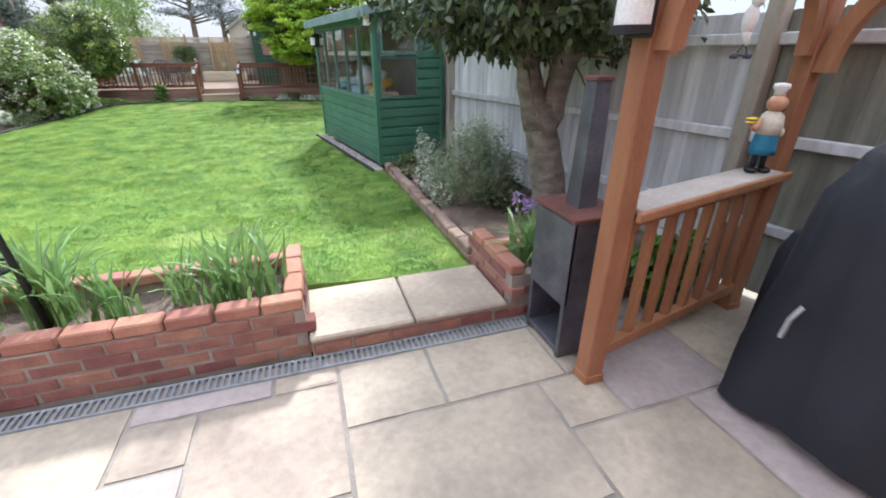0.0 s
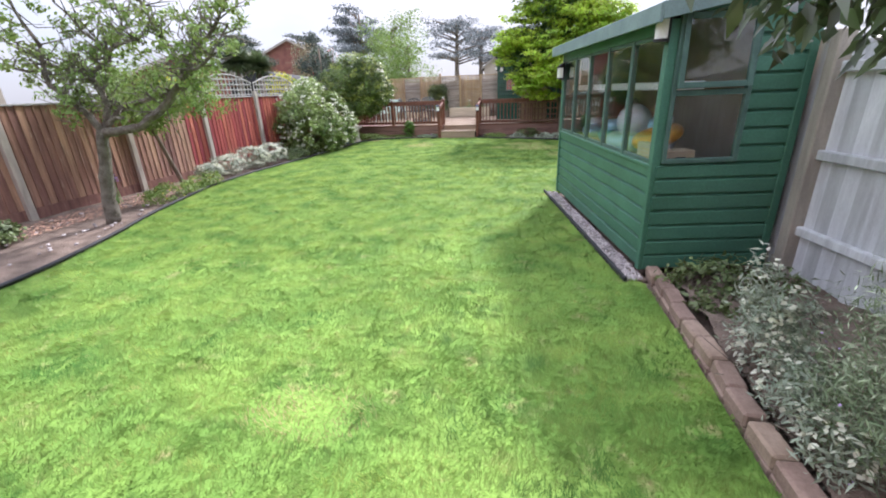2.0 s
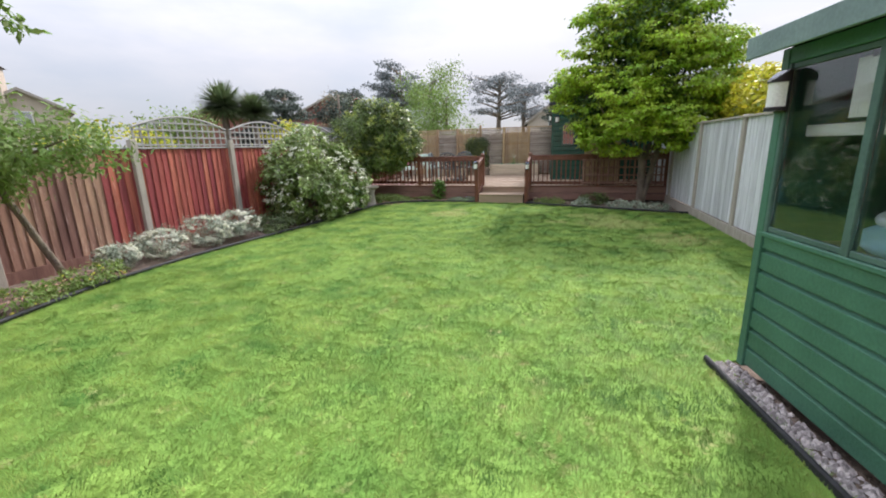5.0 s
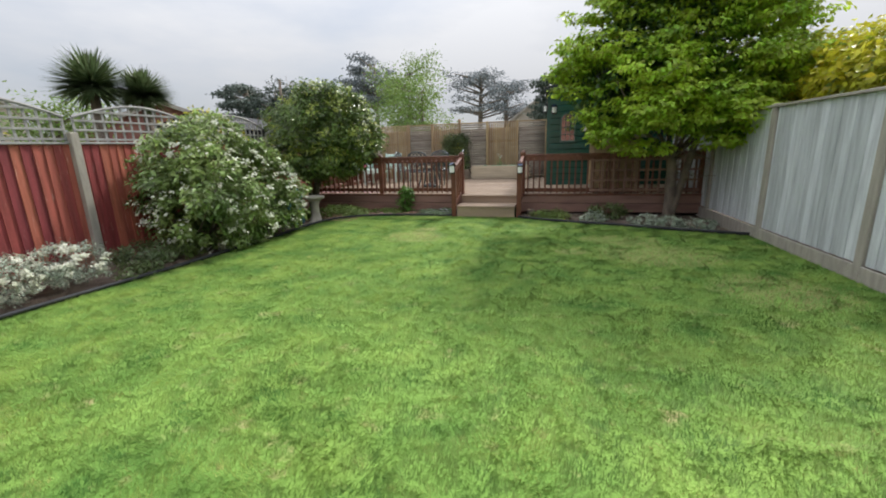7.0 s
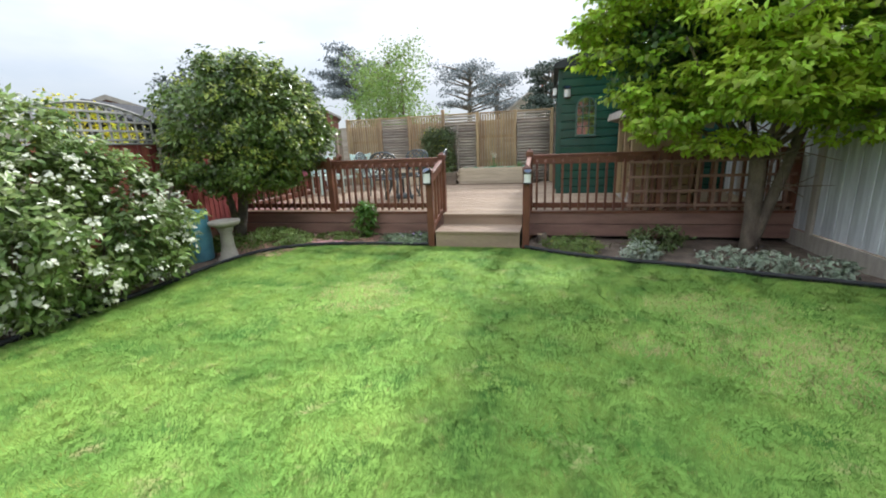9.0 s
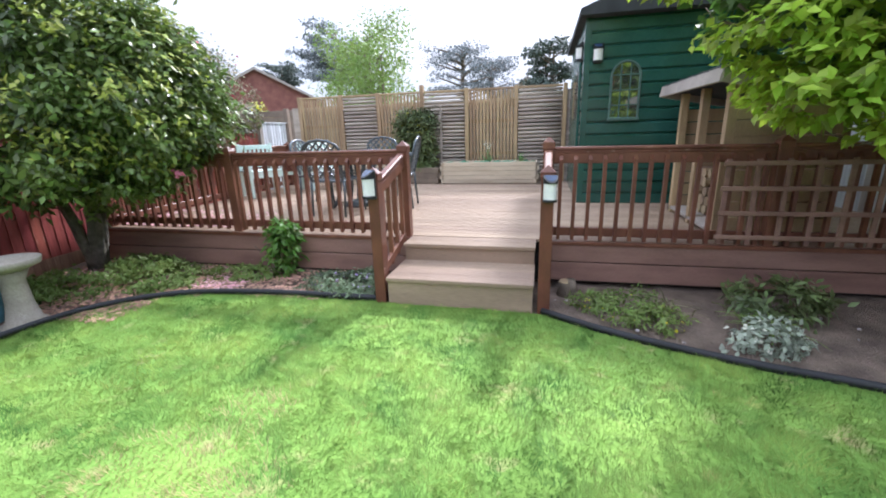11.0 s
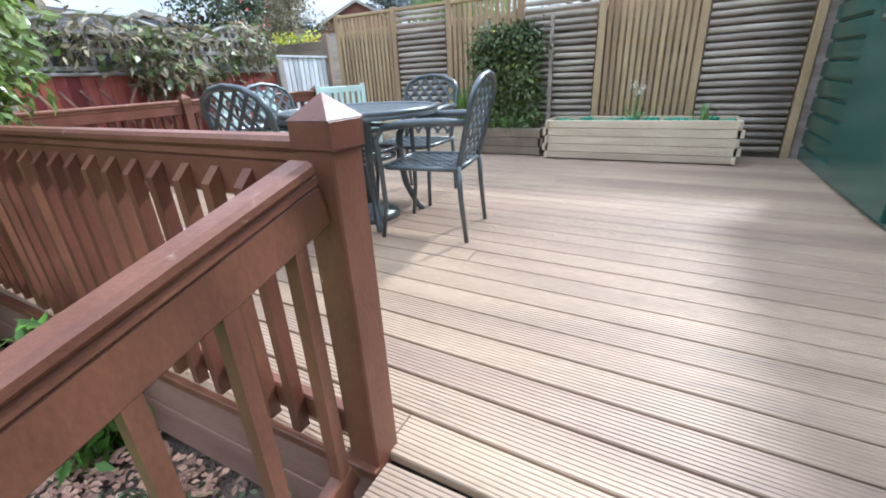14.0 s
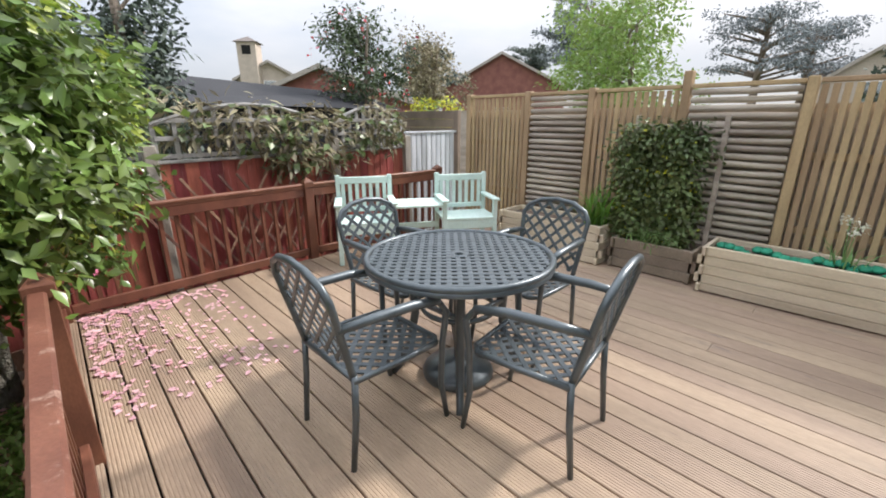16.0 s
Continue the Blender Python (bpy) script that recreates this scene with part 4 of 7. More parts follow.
part("end_boards", B(0.98, FFY - 0.02, 0.0, 4.9, FFY + 0.03, 2.0, 0.0), "slat_grey", far)

# house wall that closes the place behind the camera
house = thing("wall_south_house", "plain brick house wall behind the patio", "wall", kind="structure")
part("wall", B(-5.5, 0.0, -0.2, 6.0, 0.3, 5.0, 0.0), "house_brick", house)


# ---- the summerhouse by the lawn ----
SH_ANG = math.degrees(math.atan2(12.28 - 9.39, 2.92 - 3.48)) - 90
shed_m = pose(3.48, 9.39, 0, 0, 0, SH_ANG)
SL, SD = 2.94, 0.95
shed = thing("summerhouse", "green painted shiplap summerhouse with a row of windows", "summerhouse", shed_m)


def shiplap(owner, x0, y0, x1, y1, z0, z1, mat, out, step=0.125, name="board"):
    """Overlapping level boards on the line from (x0, y0) to (x1, y1); out: the side they face, +1 is to the right of the line."""
    ln = math.hypot(x1 - x0, y1 - y0)
    m = pose(x0, y0, 0, 0, 0, math.degrees(math.atan2(y1 - y0, x1 - x0)))
    z = z0
    while z < z1 - 0.01:
        h = min(step, z1 - z)
        a, b, k = -0.022 * out, 0.001 * out, 0.012 * out
        prof = [(k, z), (a + 0.003 * out, z), (a, z + 0.004), (a, z + h * 0.78), (b - 0.004 * out, z + h * 0.86), (b, z + h * 0.92), (b, z + h), (k, z + h)]
        n = len(prof)
        sh = Shape().add([(0, p, q) for p, q in prof] + [(ln, p, q) for p, q in prof],
                         [(i, (i + 1) % n, n + (i + 1) % n, n + i) for i in range(n)] + [tuple(range(n))[::-1], tuple(range(n, 2 * n))])
        part(name, sh, mat, owner, at=m)
        z += step


# long side faces -x (local x = 0), from y = 0 to SL
SILL, HEAD, EAVE = 0.90, 1.82, 1.90
shiplap(shed, 0, 0, 0, SL, 0.06, SILL, "green_wood", -1)
shiplap(shed, 0, 0, SD, 0, 0.06, SILL + 0.02, "green_wood", 1)
shiplap(shed, 0.58, 0, SD, 0, SILL + 0.02, EAVE + 0.14, "green_wood", 1)
shiplap(shed, 0, 0, 0.58, 0, 1.94, EAVE + 0.14, "green_wood", 1)
shiplap(shed, SD, SL, 0, SL, 0.06, EAVE, "green_wood", 1)
part("gable_board", Shape().add([(0, SL - 0.02, EAVE), (SD, SL - 0.02, EAVE), (SD, SL - 0.02, 2.10), (0, SL - 0.02, 1.95), (0, SL, EAVE), (SD, SL, EAVE), (SD, SL, 2.10), (0, SL, 1.95)], [(0, 1, 2, 3), (7, 6, 5, 4), (0, 4, 5, 1), (1, 5, 6, 2), (2, 6, 7, 3), (3, 7, 4, 0)]), "green_wood", shed)
part("back_wall", B(SD - 0.02, 0.02, 0.05, SD, SL - 0.02, 2.09, 0.0), "shed_inside", shed)
part("floor_board", B(0.02, 0.02, 0.03, SD - 0.02, SL - 0.02, 0.06, 0.0), "shed_inside", shed)
part("inner_lining", B(0.016, 0.02, 0.06, 0.03, SL - 0.02, SILL - 0.01, 0.0), "shed_inside", shed)
for y in (-0.01, SL - 0.05):
    part("corner_post", B(-0.035, y, 0.04, 0.03, y + 0.06, EAVE, 0.004), "green_wood", shed)
part("corner_post", B(SD - 0.03, -0.03, 0.04, SD + 0.03, 0.03, EAVE + 0.1, 0.004), "green_wood", shed)
part("sill", B(-0.036, 0.0, SILL - 0.02, 0.03, SL, SILL + 0.01, 0.006), "green_wood", shed)
part("head_rail", B(-0.03, 0.0, HEAD, 0.03, SL, EAVE, 0.004), "green_wood", shed)
for i in range(6):
    y = 0.05 + i * (SL - 0.1) / 5
    part("mullion", B(-0.03, y - 0.022, SILL, 0.02, y + 0.022, HEAD, 0.004), "green_trim", shed)
    if i < 5:
        y2 = 0.05 + (i + 1) * (SL - 0.1) / 5
        w = part("window", B(-0.012, y + 0.024, SILL + 0.012, -0.008, y2 - 0.024, HEAD - 0.002, 0.0), "glass", shed, "clear single glass pane")
        w.visible_shadow = False
        for za, zb in ((SILL + 0.012, SILL + 0.042), (HEAD - 0.03, HEAD - 0.002)):
            part("glazing_bar", B(-0.022, y + 0.024, za, 0.0, y2 - 0.024, zb, 0.003), "green_trim", w)
# end window: fixed lower light, top light pushed open
endw = part("window_frame", Shape().box(0.03, -0.03, SILL + 0.02, 0.06, 0.01, 1.94, 0.003).box(0.55, -0.03, SILL + 0.02, 0.585, 0.01, 1.94, 0.003)
            .box(0.06, -0.03, SILL + 0.02, 0.55, 0.01, SILL + 0.055, 0.003).box(0.06, -0.03, 1.40, 0.55, 0.01, 1.44, 0.003), "green_trim", shed)
p = part("pane", B(0.06, -0.012, SILL + 0.055, 0.55, -0.008, 1.40, 0.0), "glass", endw)
p.visible_shadow = False
sash = part("top_sash", Shape().box(0.05, -0.025, -0.48, 0.09, 0.0, 0.0, 0.003).box(0.52, -0.025, -0.48, 0.56, 0.0, 0.0, 0.003)
            .box(0.09, -0.025, -0.48, 0.52, 0.0, -0.44, 0.003).box(0.09, -0.025, -0.04, 0.52, 0.0, 0.0, 0.003), "green_trim", shed, "top-hung sash pushed open", at=pose(0, -0.012, 1.93, -3, 0, 0))
p = part("pane", B(0.09, -0.015, -0.44, 0.52, -0.011, -0.04, 0.0), "glass", sash)
p.visible_shadow = False
roof = part("roof", Shape().add([(-0.14, -0.10, 1.93), (SD + 0.1, -0.10, 2.12), (SD + 0.1, SL + 0.1, 2.12), (-0.14, SL + 0.1, 1.93), (-0.14, -0.10, 1.96), (SD + 0.1, -0.10, 2.15), (SD + 0.1, SL + 0.1, 2.15), (-0.14, SL + 0.1, 1.96)],
                                 [(3, 2, 1, 0), (4, 5, 6, 7), (0, 1, 5, 4), (1, 2, 6, 5), (2, 3, 7, 6), (3, 0, 4, 7)]), "felt", shed, "grey felt roof")
part("fascia", B(-0.165, -0.12, 1.87, -0.142, SL + 0.12, 1.985, 0.004), "fascia", roof, "pale green fascia board")
part("bargeboard", B(0, -0.022, -0.06, 1.13, 0.0, 0.045, 0.004, pose(-0.15, -0.102, 1.945, 0, -10.2, 0)), "fascia", roof)
part("inner_shelf", B(0.10, 0.06, 1.44, 0.30, SL - 0.06, 1.50, 0.004), "white_paint", shed, "white painted inner shelf")


def at_shed(x, y, z):
    return shed_m @ Vector((x, y, z))


def toy(name, label, cat, shapes, loc, parts=()):
    t = thing(name, label, cat, Matrix.Translation(at_shed(*loc)))
    for nm, sh, mat in shapes:
        part(nm, sh, mat, t, smooth=True)
    return t


bench = thing("potting_bench", "plain wooden bench inside the summerhouse under the windows", "bench", shed_m)
part("top", B(0.06, 0.08, 0.83, 0.62, SL - 0.08, 0.86, 0.004), "white_wood", bench)
for x, y in ((0.15, 0.12), (0.55, 0.12), (0.15, SL - 0.16), (0.55, SL - 0.16), (0.15, 1.4), (0.55, 1.4)):
    part("leg", B(x, y, 0.06, x + 0.04, y + 0.04, 0.83, 0.003), "shed_inside", bench)
toy("pool_float", "white inflatable pool float with a blue ring on the bench", "pool float",
    [("body", Shape().ball((0, 0, 0.28), (0.16, 0.24, 0.17), 16, 10), "toy_white"),
     ("neck", Shape().tube([(0, 0.12, 0.36), (0, 0.22, 0.46), (-0.02, 0.26, 0.50)], [0.08, 0.06, 0.03], 10), "toy_white"),
     ("ring", Shape().tube([(0.17 * math.cos(a), 0.27 * math.sin(a), 0.09) for a in np.linspace(0, 6.283, 22)], 0.085, 10), "toy_blue")], (0.27, 1.15, 0.86))
toy("toy_ring", "orange inflatable ring lying on the bench", "pool ring",
    [("ring", Shape().tube([(0.14 * math.cos(a), 0.2 * math.sin(a), 0.17 + 0.05 * math.cos(a)) for a in np.linspace(0, 6.283, 20)], 0.06, 10), "toy_orange"),
     ("ball", Shape().ball((0.02, 0.05, 0.07), 0.07), "toy_blue")], (0.27, 0.62, 0.88))
toy("toy_boat", "teal and blue vinyl boat on the bench", "toy", [("hull", Shape().ball((0, 0, 0.10), (0.14, 0.30, 0.10), 14, 8), "toy_teal"), ("seat", Shape().ball((0, -0.1, 0.2), (0.1, 0.14, 0.08)), "toy_blue")], (0.27, 1.75, 0.86))
toy("pool_lilo", "white and pale blue folded air bed leaning in the window", "air bed",
    [("body", Shape().ball((0, 0, 0.16), (0.09, 0.34, 0.15), 16, 9), "toy_white"), ("ridge", Shape().ball((-0.03, 0.05, 0.25), (0.09, 0.24, 0.09), 14, 8), "toy_blue"), ("pillow", Shape().ball((-0.04, -0.16, 0.32), (0.07, 0.12, 0.08)), "toy_white")], (0.42, 0.85, 0.86))
toy("toy_pad", "folded pale blue pool mat on the bench", "pool mat", [("mat", Shape().ball((0, 0, 0.09), (0.15, 0.28, 0.09), 14, 8), "toy_blue"), ("strap", Shape().ball((0.02, 0.05, 0.19), (0.12, 0.16, 0.06)), "toy_white")], (0.27, 2.35, 0.86))
bx = thing("storage_box", "small tan cardboard box with a slot by the end window", "box", shed_m @ pose(0.24, 0.20, 0.86))
part("box", B(-0.11, -0.08, 0, 0.11, 0.08, 0.13, 0.004), "card", bx)
cbx = thing("storage_box", "cream cardboard box with printed bars standing at the window", "box", shed_m @ pose(0.13, 0.36, 0.86, 0, 0, 8))
part("box", B(-0.05, -0.15, 0, 0.05, 0.15, 0.17, 0.004), "white_wood", cbx)
for z in (0.05, 0.08, 0.11):
    part("printed_bar", B(-0.053, -0.06, z, -0.049, 0.09, z + 0.012, 0.001), "card", cbx)
part("slot", B(-0.04, -0.083, 0.07, 0.04, -0.079, 0.085, 0.001), "dark", bx)
for i, (y, z) in enumerate(((1.95, 1.5), (2.45, 1.5))):
    nt = thing("paper_notice", "white paper notice pinned inside the window", "paper", shed_m @ pose(0.05, y, 1.52))
    part("sheet", B(-0.003, -0.09, 0, 0.003, 0.09, 0.26, 0.0), "white_paint", nt)
    part("clip", B(-0.006, -0.02, 0.25, 0.006, 0.02, 0.28, 0.002), "black", nt)


def wall_lamp(m, label="black solar wall light with a white diffuser"):
    """A half-round solar light with a slanted solar cap; its back is the plane y = 0 and it faces -y."""
    t = thing("solar_light", label, "wall light", m, group="solar lights")
    part("backplate", B(-0.05, -0.022, -0.03, 0.05, 0.0, 0.19, 0.008), "black", t)
    half = [(0.052 * math.cos(a), -0.022 - 0.062 * math.sin(a)) for a in np.linspace(math.pi, 2 * math.pi, 13)]
    half = [(x, -0.044 - y) for x, y in half]
    part("diffuser", Shape().prism(half, 0.0, 0.125), "white_plastic", t)
    rim_o = [(x * 1.12, -0.022 + (y + 0.022) * 1.12) for x, y in half]
    part("foot", Shape().prism(rim_o, -0.02, 0.0), "black", t)
    k = len(rim_o)
    tops = [(x, y, 0.185 + (y + 0.022) * 0.75) for x, y in rim_o]
    h = part("head", Shape().add([(x, y, 0.125) for x, y in rim_o] + tops, [tuple(range(k))[::-1], tuple(range(k, 2 * k))] + [(i, (i + 1) % k, k + (i + 1) % k, k + i) for i in range(k)]), "black", t)
    cell = [(x * 0.8, -0.026 + (y + 0.026) * 0.8) for x, y in rim_o]
    part("solar_cell", Shape().add([(x, y, 0.187 + (y + 0.022) * 0.75) for x, y in cell], [tuple(range(k))]), "solar", h)
    return t


lamp = wall_lamp(pose(-0.642, 20.006, 0.882, 0, 0, -34))
copy_thing(lamp, pose(0.642, 20.014, 0.86, 0, 0, 12)).scale = (0.86, 0.86, 0.86)
copy_thing(lamp, shed_m @ pose(-0.035, 0.025, 1.78, 0, 0, -90))
copy_thing(lamp, shed_m @ pose(-0.035, SL - 0.06, 1.60, 0, 0, -90))

# gravel strip along the summerhouse
strip = thing("gravel_strip", "grey gravel strip beside the summerhouse", "gravel", kind="stuff")
rg = rng_of(21)
gs = Shape()
for i in range(1500):
    u, v = rg.uniform(-0.12, SL + 0.05), rg.uniform(-0.165, -0.02)
    r = rg.uniform(0.009, 0.024)
    c = shed_m @ Vector((v, u, 0.008))
    a = rg.uniform(0, 6.28)
    pts = [(c.x + r * math.cos(a + k * 1.26) * rg.uniform(0.7, 1.2), c.y + r * math.sin(a + k * 1.26) * rg.uniform(0.7, 1.2), c.z) for k in range(5)]
    gs.add(pts + [(c.x, c.y, c.z + r * rg.uniform(0.7, 1.3))], [(k, (k + 1) % 5, 5) for k in range(5)])
part("stones", gs, "gravel", strip)
tagged(part("gravel_bed", B(-0.17, -0.14, -0.05, 0.0, SL + 0.06, 0.004, 0.002), "soil", at=shed_m), "dark membrane bed under the gravel strip", "gravel bed", kind="structure")
tagged(part("gravel_edging", B(-0.20, -0.16, -0.05, -0.17, SL + 0.08, 0.045, 0.01), "edging", at=shed_m), "black plastic edging of the gravel strip", "edging", kind="structure")

# ---- dark green shed on the deck ----
g2 = thing("green_shed", "dark green clad garden shed standing on the deck", "shed")
X0, Y0 = 1.06, 22.76
shiplap(g2, X0, Y0, 4.6, Y0, DZ, 2.62, "dark_green", 1, 0.145)
shiplap(g2, X0, 25.2, X0, Y0, DZ, 2.62, "dark_green", 1, 0.145)
part("wall", B(X0 + 0.02, Y0 + 0.02, DZ, 4.6, 25.2, 2.6, 0.0), "dark_green", g2)
part("corner_trim", B(X0 - 0.025, Y0 - 0.025, DZ, X0 + 0.045, Y0 + 0.045, 2.62, 0.004), "dark_green", g2)
part("roof", Shape().add([(X0 - 0.10, Y0 - 0.2, 2.55), (4.8, Y0 - 0.2, 2.55), (4.8, 25.4, 2.55), (X0 - 0.10, 25.4, 2.55), (X0 - 0.10, Y0 - 0.2, 2.62), (4.8, Y0 - 0.2, 2.62), (4.8, 25.4, 2.62), (X0 - 0.10, 25.4, 2.62), (2.9, Y0 - 0.2, 3.35), (2.9, 25.4, 3.35)],
                         [(3, 2, 1, 0), (0, 1, 5, 4), (1, 2, 6, 5), (2, 3, 7, 6), (3, 0, 4, 7), (4, 5, 8), (6, 7, 9), (4, 8, 9, 7), (5, 6, 9, 8)]), "felt", g2, "dark felt roof")
WX0, WX1, WZ0, WZ1 = 1.36, 1.68, 1.42, 1.90
WXC, WR = (WX0 + WX1) / 2, (WX1 - WX0) / 2
arc = [(WXC + WR * math.cos(a), WZ1 + WR * math.sin(a)) for a in np.linspace(0, math.pi, 13)]
gw = part("window_frame", Shape().tube([(WX0, Y0 - 0.034, WZ0), (WX1, Y0 - 0.034, WZ0)] + [(x, Y0 - 0.034, z) for x, z in arc] + [(WX0, Y0 - 0.034, WZ0)], 0.016, 6)
          .box(WX0 - 0.02, Y0 - 0.055, WZ0 - 0.03, WX1 + 0.02, Y0 - 0.02, WZ0 + 0.005, 0.004), "green_trim", g2, "arched green mirror frame")
bars_ = Shape()
for x in (WX0 + 0.107, WX0 + 0.213):
    bars_.box(x - 0.007, Y0 - 0.04, WZ0, x + 0.007, Y0 - 0.026, WZ1 + WR * 0.93, 0.003)
for z in (1.57, 1.74, 1.91):
    bars_.box(WX0, Y0 - 0.039, z - 0.007, WX1, Y0 - 0.027, z + 0.007, 0.003)
part("glazing_bar", bars_, "green_trim", gw)
mirror = bpy.data.materials.new("dark_reflecting_glass")
mirror.use_nodes = True
mirror.node_tree.nodes["Principled BSDF"].inputs["Base Color"].default_value = (0.35, 0.37, 0.36, 1)
mirror.node_tree.nodes["Principled BSDF"].inputs["Metallic"].default_value = 0.9
mirror.node_tree.nodes["Principled BSDF"].inputs["Roughness"].default_value = 0.05
M["mirror"] = mirror
pane_v = [(WX0, WZ0), (WX1, WZ0)] + arc
k = len(pane_v)
part("pane", Shape().add([(x, Y0 - 0.030, z) for x, z in pane_v] + [(x, Y0 - 0.024, z) for x, z in pane_v], [tuple(range(k)), tuple(range(k, 2 * k))[::-1]] + [(i, k + i, k + (i + 1) % k, (i + 1) % k) for i in range(k)]), "mirror", gw, "arched outdoor mirror pane")
dw = part("door_panel", Shape().box(X0 - 0.045, 23.15, DZ + 0.03, X0 - 0.012, 24.25, 2.25, 0.006), "dark_green", g2, "smooth glossy green door")
p = part("pane", B(X0 - 0.052, 23.35, 1.45, X0 - 0.047, 24.05, 2.05, 0.0), "mirror", dw)
copy_thing(lamp, pose(X0 - 0.03, Y0 + 0.10, 2.13, 0, 0, -90))
copy_thing(lamp, pose(X0 + 0.13, Y0 - 0.024, 2.08))

# log store
store = thing("log_store", "open-fronted pale timber log store with a shingle roof", "log store", pose(2.0, 20.95, DZ))
LW, LD = 1.27, 0.85
for y in (0.0, 0.60, LW - 0.07):
    part("post", B(0.0, y, 0.0, 0.07, y + 0.07, 1.25, 0.004), "pine", store)
    part("post", B(LD - 0.06, y, 0.0, LD, y + 0.07, 1.05, 0.004), "pine", store)
for i in range(8):
    part("back_board", B(LD - 0.02, 0.0, 0.06 + i * 0.13, LD, LW, 0.06 + i * 0.13 + 0.12, 0.003), "pine", store)
    part("side_board", B(0.07, LW - 0.02, 0.06 + i * 0.13, LD - 0.02, LW, 0.06 + i * 0.13 + 0.12, 0.003), "pine", store)
    part("side_board", B(0.07, 0.0, 0.06 + i * 0.13, LD - 0.02, 0.02, 0.06 + i * 0.13 + 0.12, 0.003), "pine", store)
part("floor_slats", B(0.0, 0.0, 0.04, LD - 0.02, LW - 0.02, 0.07, 0.003), "white_wood", store)
RT = pose(0, 0, 1.29, 0, 11, 0)
lr = part("roof", B(-0.10, -0.12, 0, LD + 0.15, LW + 0.30, 0.03, 0.004, RT), "felt", store)
part("fascia", B(-0.13, -0.14, -0.07, -0.10, LW + 0.32, 0.05, 0.004, RT), "white_wood", lr)
part("fascia", B(-0.12, LW + 0.30, -0.07, LD + 0.1, LW + 0.33, 0.05, 0.004, RT), "white_wood", lr)
part("fascia", B(-0.12, -0.15, -0.07, LD + 0.1, -0.12, 0.05, 0.004, RT), "white_wood", lr)
for r in range(4):
    for c in range(12):
        part("shingle", B(-0.13 + r * 0.26, -0.13 + c * 0.14, 0.03, 0.15 + r * 0.26, -0.13 + c * 0.14 + 0.133, 0.05, 0.003, pose(0, 0, 1.29 + 0.004 * (c % 2), 0, 11, 0)), "felt", lr)
rl = random.Random(5)
log_me = Shape().tube([(0, 0, 0), (0.45, 0.01, 0)], [0.05, 0.045], 7).mesh("log", M["log"])
for row in range(5):
    for c in range(10):
        lg = thing("log", "split firewood log stacked in the store", "log", pose(2.0 + 0.18 + rl.uniform(-0.03, 0.03), 20.95 + 0.09 + c * 0.104 + (row % 2) * 0.03, DZ + 0.12 + row * 0.088), group="stacked logs")
        part("log_body", log_me, "", lg, at=pose(0, 0, 0, rl.uniform(0, 360), 0, rl.uniform(-5, 5)))

# ---- table and chairs ----
TX, TY = -1.86, 22.40


def lattice(sh, x0, x1, y0, y1, pitch, w, t, keep, m=None):
    """Two families of diagonal bars, kept where keep(x, y) holds."""
    for fam in (1, -1):
        c = -4.0
        while c < 4.0:
            pts = [(u, fam * (u - c)) for u in np.linspace(x0, x1, 90)]
            ok = [y0 <= b <= y1 and keep(a, b) for a, b in pts]
            i = 0
            while i < len(pts):
                if ok[i]:
                    j = i
                    while j + 1 < len(pts) and ok[j + 1]:
                        j += 1
                    if j > i:
                        a, b = pts[i], pts[j]
                        d = Vector((b[0] - a[0], b[1] - a[1]))
                        mm = pose(a[0], a[1], 0, 0, 0, math.degrees(math.atan2(d.y, d.x)))
                        sh.box(0, -w / 2, -t if fam > 0 else -t * 0.9, d.length, w / 2, 0 if fam > 0 else -t * 0.12, 0.002, (m @ mm) if m else mm)
                    i = j + 1
                else:
                    i += 1
            c += pitch
    return sh


table = thing("garden_table", "round grey-green cast metal garden table with a lattice top", "table", pose(TX, TY, DZ))
R = 0.488
top = lattice(Shape(), -R, R, -R, R, 0.070, 0.025, 0.012, lambda a, b: a * a + b * b < (R - 0.015) ** 2 and a * a + b * b > 0.045 ** 2)
part("tabletop", top, "metal_green", table, at=pose(0, 0, 0.72))
rim = Shape().tube([(R * math.cos(a), R * math.sin(a), 0) for a in np.linspace(0, 2 * math.pi, 49)], 0.018, 8, False)
rim.lathe([(R + 0.012, -0.035), (R + 0.014, -0.012), (R + 0.01, -0.01), (R - 0.012, -0.012), (R - 0.014, -0.033)], 48)
rim.f = rim.f[:-2]
part("rim", rim, "metal_green", table, smooth=True, at=pose(0, 0, 0.715))
part("hub", Shape().lathe([(0.05, -0.015), (0.05, 0.003), (0.03, 0.006), (0.022, 0.004), (0.022, -0.012)], 20, (0, 0, 0.717)), "metal_green", table)
for k in range(4):
    a = math.radians(45 + 90 * k)
    c, s_ = math.cos(a), math.sin(a)
    pts = [(0.34 * c, 0.34 * s_, 0.70), (0.30 * c, 0.30 * s_, 0.64), (0.25 * c, 0.25 * s_, 0.54), (0.24 * c, 0.24 * s_, 0.38), (0.27 * c, 0.27 * s_, 0.20), (0.34 * c, 0.34 * s_, 0.04), (0.38 * c, 0.38 * s_, 0.0)]
    part("leg", Shape().tube(pts, [0.02, 0.022, 0.024, 0.024, 0.022, 0.02, 0.02], 8), "metal_green", table, smooth=True)
for z in (0.46, 0.60):
    sq = Shape()
    for k in range(4):
        sq.box(-0.19, 0.165, z - 0.012, 0.19, 0.19, z + 0.012, 0.003, pose(0, 0, 0, 0, 0, 90 * k))
    part("stretcher", sq, "metal_green", table)
